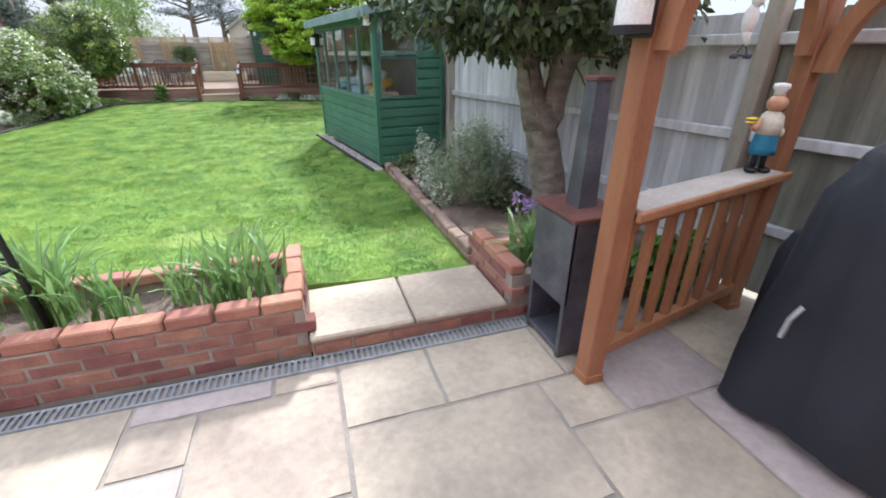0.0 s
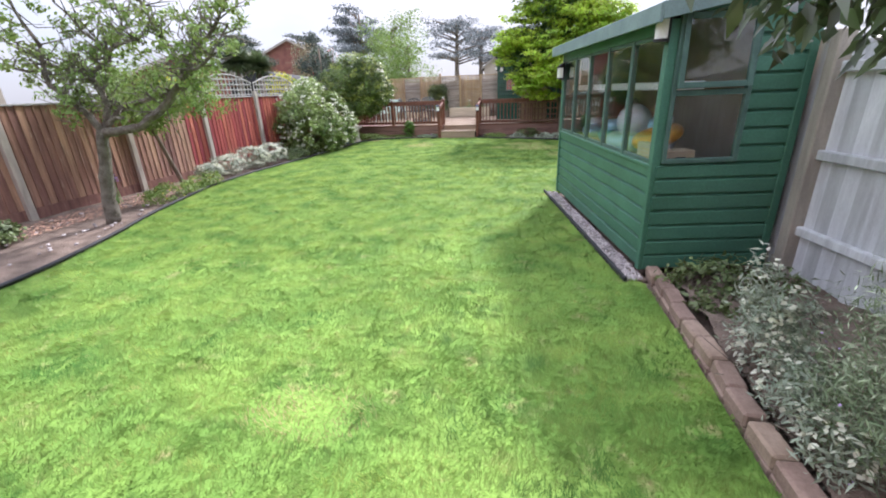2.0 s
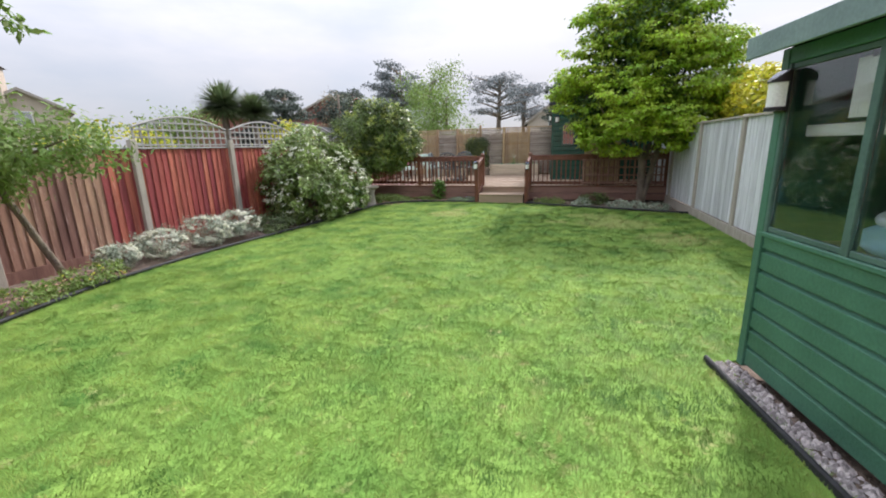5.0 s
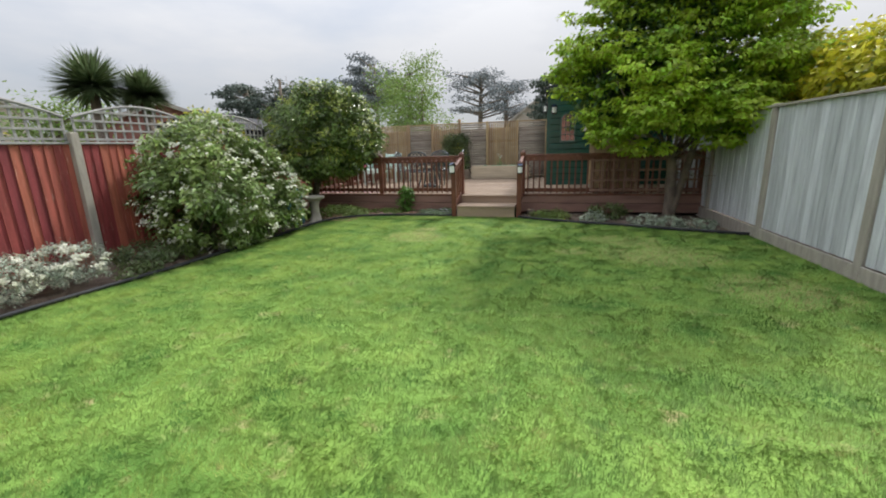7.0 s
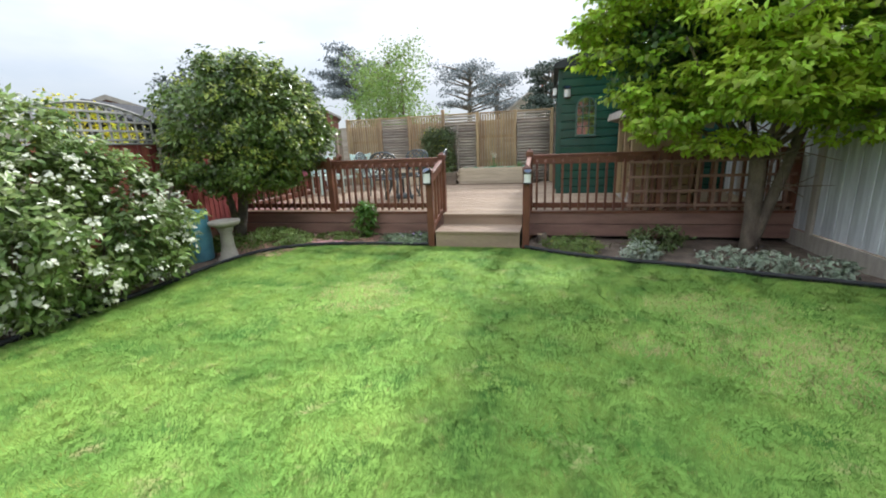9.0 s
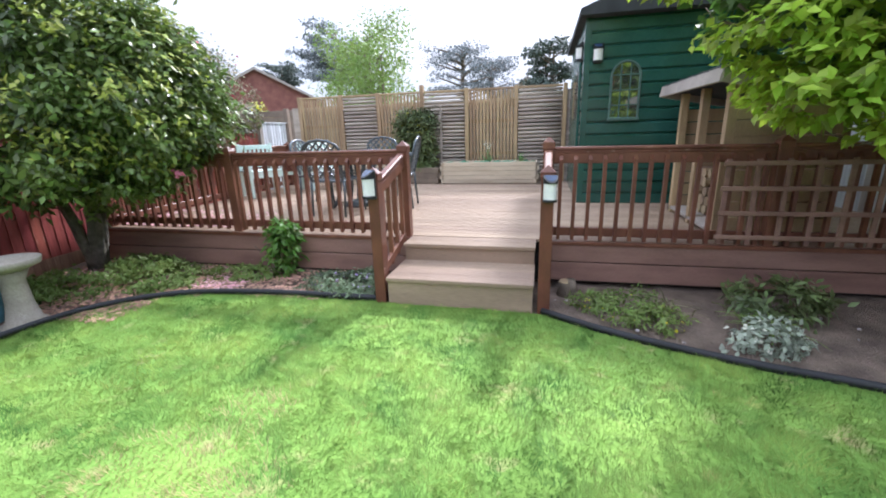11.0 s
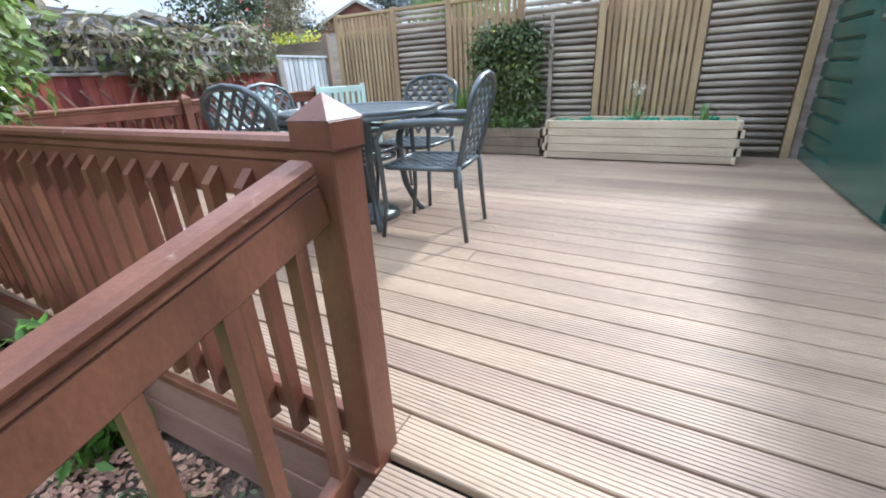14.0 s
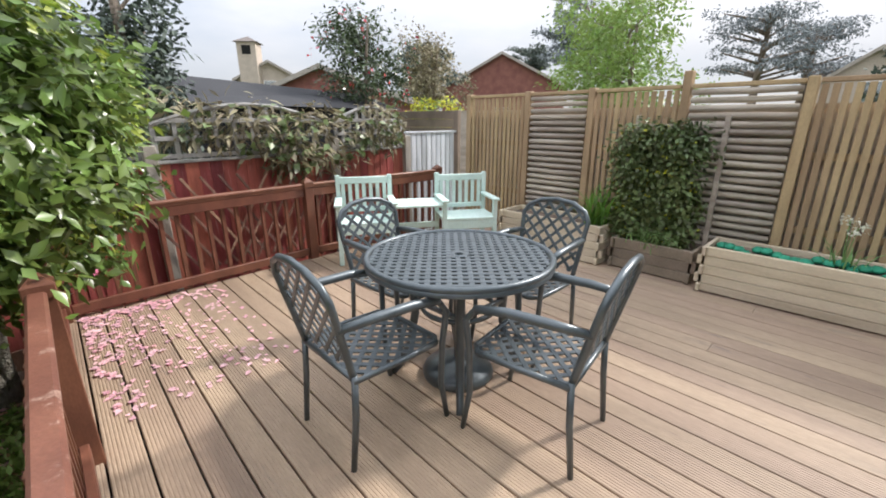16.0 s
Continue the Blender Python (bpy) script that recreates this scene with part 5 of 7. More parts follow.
part("ring", Shape().tube([(0.20 * math.cos(a), 0.20 * math.sin(a), 0.42) for a in np.linspace(0, 2 * math.pi, 29)], 0.014, 6, False), "metal_green", table, smooth=True)
part("cross", Shape().box(-0.32, -0.015, 0.66, 0.32, 0.015, 0.69, 0.003, pose(0, 0, 0, 0, 0, 45)).box(-0.32, -0.015, 0.662, 0.32, 0.015, 0.688, 0.003, pose(0, 0, 0, 0, 0, -45)), "metal_green", table)
base = thing("parasol_base", "round dark parasol base under the table", "parasol base", pose(TX, TY, DZ))
part("foot", Shape().lathe([(0.20, 0.0), (0.205, 0.02), (0.19, 0.05), (0.12, 0.075), (0.05, 0.09), (0.03, 0.10)], 28), "metal_green", base, smooth=True)
part("stem", Shape().tube([(0, 0, 0.09), (0, 0, 0.36)], 0.022, 10), "metal_green", base, smooth=True)


def build_chair():
    """Faces +y; the back stands at y = -0.24."""
    ch = thing("garden_chair", "grey-green cast metal garden armchair with lattice seat and back", "chair", group="chairs round the table")
    sw = 0.225
    seat = lattice(Shape(), -sw, sw, -0.21, 0.23, 0.075, 0.024, 0.010, lambda a, b: True, pose(0, 0, 0.425))
    part("seat", seat, "metal_green", ch)
    sf = Shape().tube([(-sw, -0.22, 0.42), (-sw - 0.01, 0.0, 0.425), (-sw, 0.2, 0.425), (-sw + 0.05, 0.24, 0.42), (sw - 0.05, 0.24, 0.42), (sw, 0.2, 0.425), (sw + 0.01, 0.0, 0.425), (sw, -0.22, 0.42), (-sw, -0.22, 0.42)], 0.014, 8)
    part("seat_frame", sf, "metal_green", ch, smooth=True)
    lean = Matrix.Translation((0, -0.22, 0.43)) @ Matrix.Rotation(radians(14), 4, "X") @ Matrix.Rotation(radians(90), 4, "X")

    def arch_in(a, b):
        return b < 0.47 - 0.9 * max(0, abs(a) - 0.10) ** 1.3 * 1.6 and abs(a) < 0.20 + 0.05 * b and b > 0.03
    bl = lattice(Shape(), -0.235, 0.235, 0.03, 0.47, 0.090, 0.020, 0.010, arch_in, lean)
    part("backrest", bl, "metal_green", ch)
    pts = []
    for u in np.linspace(0, 1, 23):
        if u < 0.36:
            t = u / 0.36
            a, b = -0.205 - 0.03 * t, 0.0 + 0.36 * t
        elif u > 0.64:
            t = (1 - u) / 0.36
            a, b = 0.205 + 0.03 * t, 0.0 + 0.36 * t
        else:
            an = math.pi * (1 - (u - 0.36) / 0.28)
            a, b = 0.235 * math.cos(an), 0.36 + 0.12 * math.sin(an)
        pts.append(lean @ Vector((a, b, 0)))
    part("back_frame", Shape().tube(pts, 0.016, 8), "metal_green", ch, smooth=True)
    for sx in (-1, 1):
        part("rear_leg", Shape().tube([(sx * 0.215, -0.22, 0.44), (sx * 0.218, -0.23, 0.25), (sx * 0.215, -0.255, 0.0)], [0.015, 0.015, 0.013], 8), "metal_green", ch, smooth=True)
        part("front_leg", Shape().tube([(sx * 0.245, 0.10, 0.655), (sx * 0.25, 0.20, 0.64), (sx * 0.25, 0.245, 0.58), (sx * 0.235, 0.235, 0.42), (sx * 0.225, 0.235, 0.2), (sx * 0.235, 0.265, 0.0)], [0.016, 0.016, 0.016, 0.015, 0.015, 0.013], 8), "metal_green", ch, smooth=True)
        arm = Shape().tube([(sx * 0.225, -0.285, 0.665), (sx * 0.245, -0.12, 0.672), (sx * 0.25, 0.05, 0.668), (sx * 0.25, 0.2, 0.645)], [0.017, 0.022, 0.023, 0.018], 8)
        part("armrest", arm, "metal_green", ch, smooth=True)
    return ch


chair = build_chair()
chair.matrix_basis = pose(-1.885, 21.83, DZ, 0, 0, -1.5)
copy_thing(chair, pose(-1.30, 22.35, DZ, 0, 0, 98))
copy_thing(chair, pose(-1.82, 23.0, DZ, 0, 0, 182))
copy_thing(chair, pose(-2.41, 22.44, DZ, 0, 0, -88))

# companion seat
cs = thing("companion_seat", "mint painted wooden companion seat with two chairs and a middle table", "garden seat", pose(-3.86, 23.82, DZ, 0, 0, 57.5))


def seat_half(x0):
    n = 7
    part("seat", Shape().box(x0, -0.42, 0.40, x0 + 0.58, 0.0, 0.43, 0.006), "mint", cs)
    part("back_rail", B(x0, 0.0, 0.76, x0 + 0.58, 0.035, 0.83, 0.006), "mint", cs)
    part("back_rail", B(x0, 0.0, 0.46, x0 + 0.58, 0.035, 0.51, 0.006), "mint", cs)
    for i in range(n):
        x = x0 + 0.055 + i * 0.072
        part("back_slat", B(x, 0.008, 0.51, x + 0.038, 0.026, 0.76, 0.003), "mint", cs)
    for x in (x0, x0 + 0.54):
        part("leg", B(x, -0.42, 0.0, x + 0.045, -0.375, 0.60, 0.004), "mint", cs)
        part("leg", B(x, -0.005, 0.0, x + 0.045, 0.04, 0.85, 0.004), "mint", cs)
        part("armrest", B(x - 0.015, -0.46, 0.60, x + 0.06, 0.03, 0.625, 0.006), "mint", cs)
    part("apron", B(x0, -0.415, 0.31, x0 + 0.58, -0.395, 0.40, 0.004), "mint", cs)


seat_half(-0.82)
seat_half(0.24)
part("tabletop", Shape().box(-0.24, -0.44, 0.56, 0.24, -0.02, 0.585, 0.006), "mint", cs)
part("stretcher", B(-0.24, -0.22, 0.30, 0.24, -0.19, 0.36, 0.004), "mint", cs)


# planters
def planter(label, x0, y0, x1, y1, h, mat, rows=4, name="planter"):
    t = thing(name, label, "planter")
    for i in range(rows):
        z0 = DZ + h * i / rows + (0.012 if i == 0 else 0.002)
        z1 = DZ + h * (i + 1) / rows - 0.002
        e = 0.03 if i % 2 else 0.0
        part("side_board", B(x0 - e, y0, z0, x1 + e, y0 + 0.03, z1, 0.004), mat, t)
        part("side_board", B(x0 - e, y1 - 0.03, z0, x1 + e, y1, z1, 0.004), mat, t)
        part("end_board", B(x0, y0 - (0.03 - e), z0, x0 + 0.03, y1 + (0.03 - e), z1 - 0.001, 0.004), mat, t)
        part("end_board", B(x1 - 0.03, y0 - (0.03 - e), z0, x1, y1 + (0.03 - e), z1 - 0.001, 0.004), mat, t)
    part("soil", B(x0 + 0.03, y0 + 0.03, DZ + 0.02, x1 - 0.03, y1 - 0.03, DZ + h - 0.05, 0.0), "soil", t)
    return t


planter("long pale timber trough planter with green netting", -1.24, 24.72, 0.50, 25.14, 0.40, "planter", 5)
planter("old grey-brown timber planter under the climber", -2.05, 24.82, -1.32, 25.16, 0.30, "planter_old", 3)
planter("pale timber planter with interlocked corners", -3.35, 24.72, -2.12, 25.14, 0.40, "planter", 5)
nt = thing("garden_netting", "crumpled green netting over the trough planter", "netting")
ns = Shape()
rn = rng_of(31)
for i in range(26):
    x = -1.16 + 1.58 * i / 25
    ns.ball((x, 24.92 + rn.uniform(-0.1, 0.1), DZ + 0.37 + rn.uniform(-0.01, 0.02)), (0.05, 0.08, 0.025), 6, 4)
part("net", ns, "net", nt, smooth=True)


# ---- plants ----
def plant(name, label, cat, at=(0, 0, 0), group=""):
    return thing(name, label, cat, Matrix.Translation(at), group)


def limb_tree(owner, base, top, r0, r1, rng, mat="bark", bend=0.05, n=7, name="trunk"):
    a, b = Vector(base), Vector(top)
    side = Vector((rng.uniform(-1, 1), rng.uniform(-1, 1), 0)) * bend
    pts = [a.lerp(b, t) + side * math.sin(math.pi * t) * (b - a).length + Vector((rng.uniform(-1, 1), rng.uniform(-1, 1), 0)) * r1 * 0.14 * (0 < t < 1) for t in np.linspace(0, 1, n)]
    part(name, Shape().tube(pts, [r0 + (r1 - r0) * t for t in np.linspace(0, 1, n)], 9), mat, owner, smooth=True)
    return pts


def twigs(owner, starts, rng, count, length, r, mat, up=0.5, name="branchwork"):
    sh = Shape()
    for i in range(count):
        a = Vector(starts[rng.integers(0, len(starts))])
        d = Vector((rng.normal(), rng.normal(), rng.normal() * 0.6 + up)).normalized()
        ln = length * rng.uniform(0.5, 1.2)
        m = a + d * ln * 0.5 + Vector((rng.normal(), rng.normal(), rng.normal())) * ln * 0.1
        e = a + d * ln + Vector((0, 0, rng.uniform(-0.1, 0.2) * ln))
        sh.tube([a, m, e], [r, r * 0.7, r * 0.3], 5)
    part(name, sh, mat, owner, smooth=True)


# apple tree
def bough(owner, pts, r0, r1, rng, mat, name="limb"):
    """A crooked branch through the given bends."""
    p = [Vector(q) for q in pts]
    p = [p[0] * 2 - p[1]] + p + [p[-1] * 2 - p[-2]]
    out = []
    for i in range(1, len(p) - 2):
        for u in np.linspace(0, 1, 5)[:-1]:
            out.append(0.5 * (2 * p[i] + (p[i + 1] - p[i - 1]) * u + (2 * p[i - 1] - 5 * p[i] + 4 * p[i + 1] - p[i + 2]) * u * u + (3 * p[i] - p[i - 1] - 3 * p[i + 1] + p[i + 2]) * u ** 3))
    out.append(p[-2])
    out = [q + Vector((rng.normal(), rng.normal(), rng.normal())) * 0.007 for q in out]
    part(name, Shape().tube(out, [(r0 + (r1 - r0) * t) * rng.uniform(0.92, 1.1) for t in np.linspace(0, 1, len(out))], 9), mat, owner, smooth=True)
    return out


rg = rng_of(51)
t = plant("apple_tree", "small apple tree with pale lichen bark and sparse new leaves", "tree")
bough(t, [(-3.14, 10.36, -0.05), (-3.09, 10.37, 0.4), (-3.0, 10.4, 0.8), (-2.88, 10.4, 1.22)], 0.088, 0.07, rg, "bark_pale", "trunk")
starts = []
for r0, r1, pts in (
        (0.062, 0.036, ((-2.9, 10.4, 1.16), (-2.62, 10.4, 1.19), (-2.32, 10.42, 1.23), (-1.97, 10.46, 1.41), (-1.67, 10.5, 1.68), (-1.52, 10.5, 1.88))),
        (0.034, 0.009, ((-1.52, 10.5, 1.86), (-1.72, 10.55, 2.14), (-1.9, 10.6, 2.4), (-2.04, 10.6, 2.75))),
        (0.034, 0.008, ((-1.52, 10.5, 1.86), (-1.2, 10.4, 2.06), (-0.82, 10.35, 2.3), (-0.58, 10.3, 2.58))),
        (0.024, 0.008, ((-1.6, 10.5, 1.78), (-1.3, 10.3, 1.82), (-0.97, 10.2, 1.88), (-0.6, 10.2, 2.22))),
        (0.05, 0.02, ((-2.88, 10.4, 1.18), (-3.03, 10.36, 1.45), (-3.32, 10.3, 1.78), (-3.22, 10.25, 2.21))),
        (0.022, 0.008, ((-3.22, 10.25, 2.2), (-3.38, 10.2, 2.68), (-3.3, 10.2, 3.1))),
        (0.036, 0.022, ((-2.88, 10.42, 1.2), (-2.56, 10.5, 1.46), (-2.13, 10.55, 1.55), (-1.78, 10.5, 1.62))),
        (0.04, 0.026, ((-2.86, 10.44, 1.25), (-2.80, 10.5, 1.5), (-2.97, 10.55, 1.83), (-3.24, 10.6, 1.92), (-3.6, 10.6, 2.0))),
        (0.030, 0.009, ((-3.1, 10.58, 1.88), (-2.72, 10.6, 2.0), (-2.66, 10.6, 2.14), (-2.97, 10.6, 2.38), (-3.3, 10.6, 2.8))),
        (0.020, 0.007, ((-2.66, 10.6, 2.12), (-2.4, 10.65, 2.35), (-2.5, 10.7, 2.8))),
        (0.020, 0.007, ((-2.66, 10.6, 2.12), (-2.2, 10.5, 2.2), (-1.9, 10.4, 2.15))),
        (0.024, 0.008, ((-3.6, 10.6, 2.0), (-3.9, 10.5, 2.2), (-4.3, 10.4, 2.6))),
        (0.020, 0.007, ((-3.25, 10.28, 1.9), (-3.7, 10.1, 2.0), (-4.1, 9.9, 2.4))),
        (0.018, 0.007, ((-1.66, 10.5, 1.7), (-1.5, 10.9, 2.0), (-1.4, 11.0, 2.5)))):
    starts += bough(t, pts, r0, r1, rg, "bark_pale")[3:]
bough(t, [(-2.72, 10.38, 1.27), (-2.6, 10.36, 1.33), (-2.42, 10.34, 1.34)], 0.022, 0.02, rg, "bark_pale", "cut_stub")
twigs(t, starts[8:], rg, 430, 0.44, 0.009, "bark_pale", 0.6)
leaf_mesh("leaves", "apple_leaf", rg, [(p[0], p[1], p[2] + 0.08, 0.28, 0.28, 0.22) for p in starts[10::2]], 6200, 0.064, 0.036, 5, 0.12, parent=t)

# young tree by the fence
rg = rng_of(52)
t = plant("young_tree", "young dark-stemmed tree with fresh green leaves by the fence", "tree")
tp = limb_tree(t, (-4.05, 12.62, -0.05), (-4.0, 12.0, 1.6), 0.045, 0.025, rg, "bark", 0.03)
starts = tp[3:]
for b in ((-3.6, 11.7, 1.9), (-4.3, 11.9, 2.1), (-3.9, 11.5, 2.2), (-3.5, 12.2, 1.7), (-3.05, 12.4, 1.65), (-4.2, 11.4, 1.85)):
    starts += limb_tree(t, tp[-2], b, 0.02, 0.008, rg, "bark", 0.06, name="limb")
leaf_mesh("leaves", "spring_leaf", rg, [(p[0], p[1], p[2], 0.32, 0.32, 0.26) for p in starts[2::3]] + [(-3.7, 11.8, 1.55, 0.5, 0.5, 0.3), (-3.3, 12.2, 1.7, 0.5, 0.45, 0.32), (-4.1, 11.5, 1.75, 0.5, 0.5, 0.32), (-3.0, 12.5, 1.55, 0.4, 0.4, 0.25)], 6500, 0.085, 0.032, 10, 0.25, parent=t)

# white flowering bush
rg = rng_of(53)
t = plant("choisya_bush", "large rounded evergreen bush covered in white blossom", "bush")
cl = [(-3.62, 17.35, 0.72, 0.98, 1.20, 0.72), (-3.7, 17.1, 1.30, 0.72, 0.80, 0.55), (-3.55, 16.75, 0.55, 0.62, 0.62, 0.52), (-3.5, 18.15, 0.62, 0.62, 0.55, 0.55), (-3.85, 17.5, 1.6, 0.4, 0.45, 0.36)]
leaf_mesh("leaves", "choisya_leaf", rg, cl, 24000, 0.095, 0.042, 64, 0.085, shell=0.62, parent=t)
leaf_mesh("blossom", "white_flower", rg, cl, 3400, 0.046, 0.040, 115, 0.026, shell=0.97, up=0.9, parent=t)
twigs(t, [(-3.6, 17.3, 0.1), (-3.7, 17.0, 0.2), (-3.5, 17.7, 0.2)], rg, 26, 0.9, 0.014, "bark", 0.8)

# laurel ball beside the deck
rg = rng_of(54)
t = plant("camellia_tree", "dense rounded glossy evergreen tree on a short stem beside the deck", "tree")
tp = limb_tree(t, (-4.12, 20.46, -0.05), (-3.78, 20.32, 1.0), 0.085, 0.055, rg, "bark_pale", 0.02)
limb_tree(t, (-4.14, 20.42, -0.02), (-3.95, 20.0, 1.1), 0.06, 0.04, rg, "bark_pale", 0.04, name="stem")
limb_tree(t, (-4.10, 20.50, -0.02), (-3.9, 20.6, 1.1), 0.05, 0.035, rg, "bark_pale", 0.04, name="stem")
starts = list(tp[3:])
for k in range(7):
    a = k * 0.9
    starts += limb_tree(t, tp[-1], (-3.5 + 0.6 * math.cos(a), 20.0 + 0.6 * math.sin(a), 1.5 + 0.15 * (k % 3)), 0.035, 0.012, rg, "bark", 0.05, name="limb")
cl = [(-3.62, 20.3, 1.70, 1.12, 1.05, 0.95), (-2.98, 20.3, 1.62, 0.56, 0.5, 0.72), (-3.35, 20.40, 1.42, 0.82, 0.80, 0.46), (-3.75, 19.85, 1.3, 0.7, 0.7, 0.48), (-3.3, 20.1, 1.12, 0.6, 0.5, 0.28), (-3.45, 20.25, 2.2, 0.68, 0.75, 0.5), (-3.15, 20.6, 1.85, 0.55, 0.6, 0.6)]
leaf_mesh("leaves", "laurel_leaf", rg, cl, 38000, 0.085, 0.040, 80, 0.09, shell=0.6, parent=t)
leaf_mesh("new_leaves", "laurel_new", rg, [(x, y, z + 0.10, a * 0.97, b * 0.97, c * 0.94) for x, y, z, a, b, c in cl], 7000, 0.07, 0.032, 110, 0.05, shell=0.95, up=0.8, parent=t)
leaf_mesh("blossom", "pink_flower", rg, [(-3.2, 20.5, 1.25, 0.65, 0.55, 0.35)], 110, 0.06, 0.055, 9, 0.03, parent=t)

# maple
rg = rng_of(55)
t = plant("maple_tree", "spreading maple with layered bright yellow-green leaves", "tree")
tp = limb_tree(t, (3.30, 20.35, -0.05), (3.25, 20.3, 1.25), 0.10, 0.08, rg, "bark", 0.03)
limb_tree(t, (3.32, 20.38, -0.05), (3.6, 20.2, 1.4), 0.07, 0.05, rg, "bark", 0.03, name="stem")
starts = list(tp[4:])
for b in ((1.7, 20.2, 2.0), (2.2, 19.6, 2.3), (3.0, 19.4, 2.4), (4.2, 19.6, 2.3), (4.4, 20.6, 2.6), (3.2, 20.3, 3.6), (2.4, 20.6, 3.2), (3.9, 20.1, 3.4), (1.9, 20.4, 2.7)):
    starts += limb_tree(t, tp[-2], b, 0.034, 0.010, rg, "bark", 0.06, name="limb")
cl = []
for x, y, z, r in ((1.80, 20.35, 2.25, 0.68), (1.62, 20.5, 2.85, 0.60), (2.5, 19.9, 1.9, 0.70), (2.6, 19.6, 2.4, 0.85), (2.1, 20.4, 3.1, 0.85), (3.2, 19.5, 2.0, 0.85), (3.3, 19.7, 2.9, 1.0), (2.7, 20.3, 3.7, 1.05), (3.7, 20.1, 3.8, 1.15),
                   (4.2, 19.7, 2.7, 0.9), (4.6, 20.5, 3.2, 1.0), (3.9, 19.4, 1.7, 0.6), (2.9, 20.7, 2.5, 0.9), (3.5, 20.9, 4.5, 1.2), (2.6, 20.6, 4.4, 0.9), (4.3, 19.3, 1.45, 0.42), (2.38, 20.1, 1.65, 0.5), (3.5, 19.7, 1.55, 0.62), (4.1, 19.5, 1.85, 0.6), (2.95, 19.6, 1.62, 0.55), (4.4, 20.0, 2.1, 0.7)):
    for k in range(3):
        cl.append((x + rg.uniform(-0.32, 0.32), y + rg.uniform(-0.25, 0.25), z + rg.uniform(-0.15, 0.15) + (k - 1) * r * 0.42, r * rg.uniform(0.55, 0.9), r * rg.uniform(0.55, 0.9), r * rg.uniform(0.13, 0.27)))
leaf_mesh("leaves", "maple_leaf", rg, cl, 68000, 0.09, 0.055, 30, 0.13, shell=0.55, droop=0.45, up=0.9, parent=t)
# leaves inside the crown, coloured dark to deepen its shade
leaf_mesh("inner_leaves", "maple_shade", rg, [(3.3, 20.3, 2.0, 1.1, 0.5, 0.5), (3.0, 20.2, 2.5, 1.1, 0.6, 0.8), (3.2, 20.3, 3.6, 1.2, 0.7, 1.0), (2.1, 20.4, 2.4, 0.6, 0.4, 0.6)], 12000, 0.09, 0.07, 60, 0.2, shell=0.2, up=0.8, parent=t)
twigs(t, starts, rg, 60, 0.8, 0.01, "bark", 0.3)

# dark tree beside the patio
rg = rng_of(56)
t = plant("evergreen_tree", "evergreen tree with a thick mottled forked trunk and dark glossy leaves", "tree")
bough(t, [(4.56, 6.70, -0.03), (4.53, 6.71, 0.12), (4.49, 6.73, 0.45), (4.40, 6.75, 0.85), (4.36, 6.76, 1.08)], 0.165, 0.122, rg, "bark_grey", "trunk")
starts = []
for r0, pts in ((0.115, ((4.34, 6.76, 0.92), (4.24, 6.78, 1.35), (4.14, 6.84, 1.8), (4.02, 6.9, 2.2))), (0.11, ((4.42, 6.75, 0.92), (4.52, 6.72, 1.35), (4.6, 6.66, 1.8), (4.62, 6.6, 2.2))),
                (0.06, ((4.2, 6.8, 1.5), (4.3, 7.1, 1.8), (4.4, 7.3, 2.2)))):
    starts += bough(t, pts, r0, r0 * 0.5, rg, "bark_grey")[5:]
cl = [(4.0, 7.0, 2.0, 0.85, 0.9, 0.45), (4.5, 6.5, 2.1, 0.9, 0.9, 0.5), (3.8, 7.6, 1.85, 0.55, 0.6, 0.28), (4.4, 7.3, 2.4, 0.9, 0.9, 0.55), (4.9, 7.2, 2.0, 0.7, 0.8, 0.4), (4.1, 6.4, 1.75, 0.6, 0.5, 0.25), (4.3, 6.9, 2.9, 0.9, 1.0, 0.6), (4.1, 6.75, 1.72, 0.5, 0.5, 0.25), (4.45, 7.15, 1.65, 0.5, 0.5, 0.22), (4.0, 7.35, 1.8, 0.5, 0.6, 0.28), (4.75, 6.6, 1.7, 0.5, 0.5, 0.25), (3.75, 7.0, 1.75, 0.4, 0.5, 0.2)]
leaf_mesh("leaves", "dark_leaf", rg, cl, 19000, 0.095, 0.042, 60, 0.13, shell=0.4, droop=0.6, parent=t)
leaf_mesh("brown_leaves", "dry_leaf", rg, cl, 260, 0.09, 0.04, 30, 0.1, shell=0.9, droop=0.8, parent=t)
twigs(t, starts, rg, 60, 0.7, 0.012, "bark", 0.2)


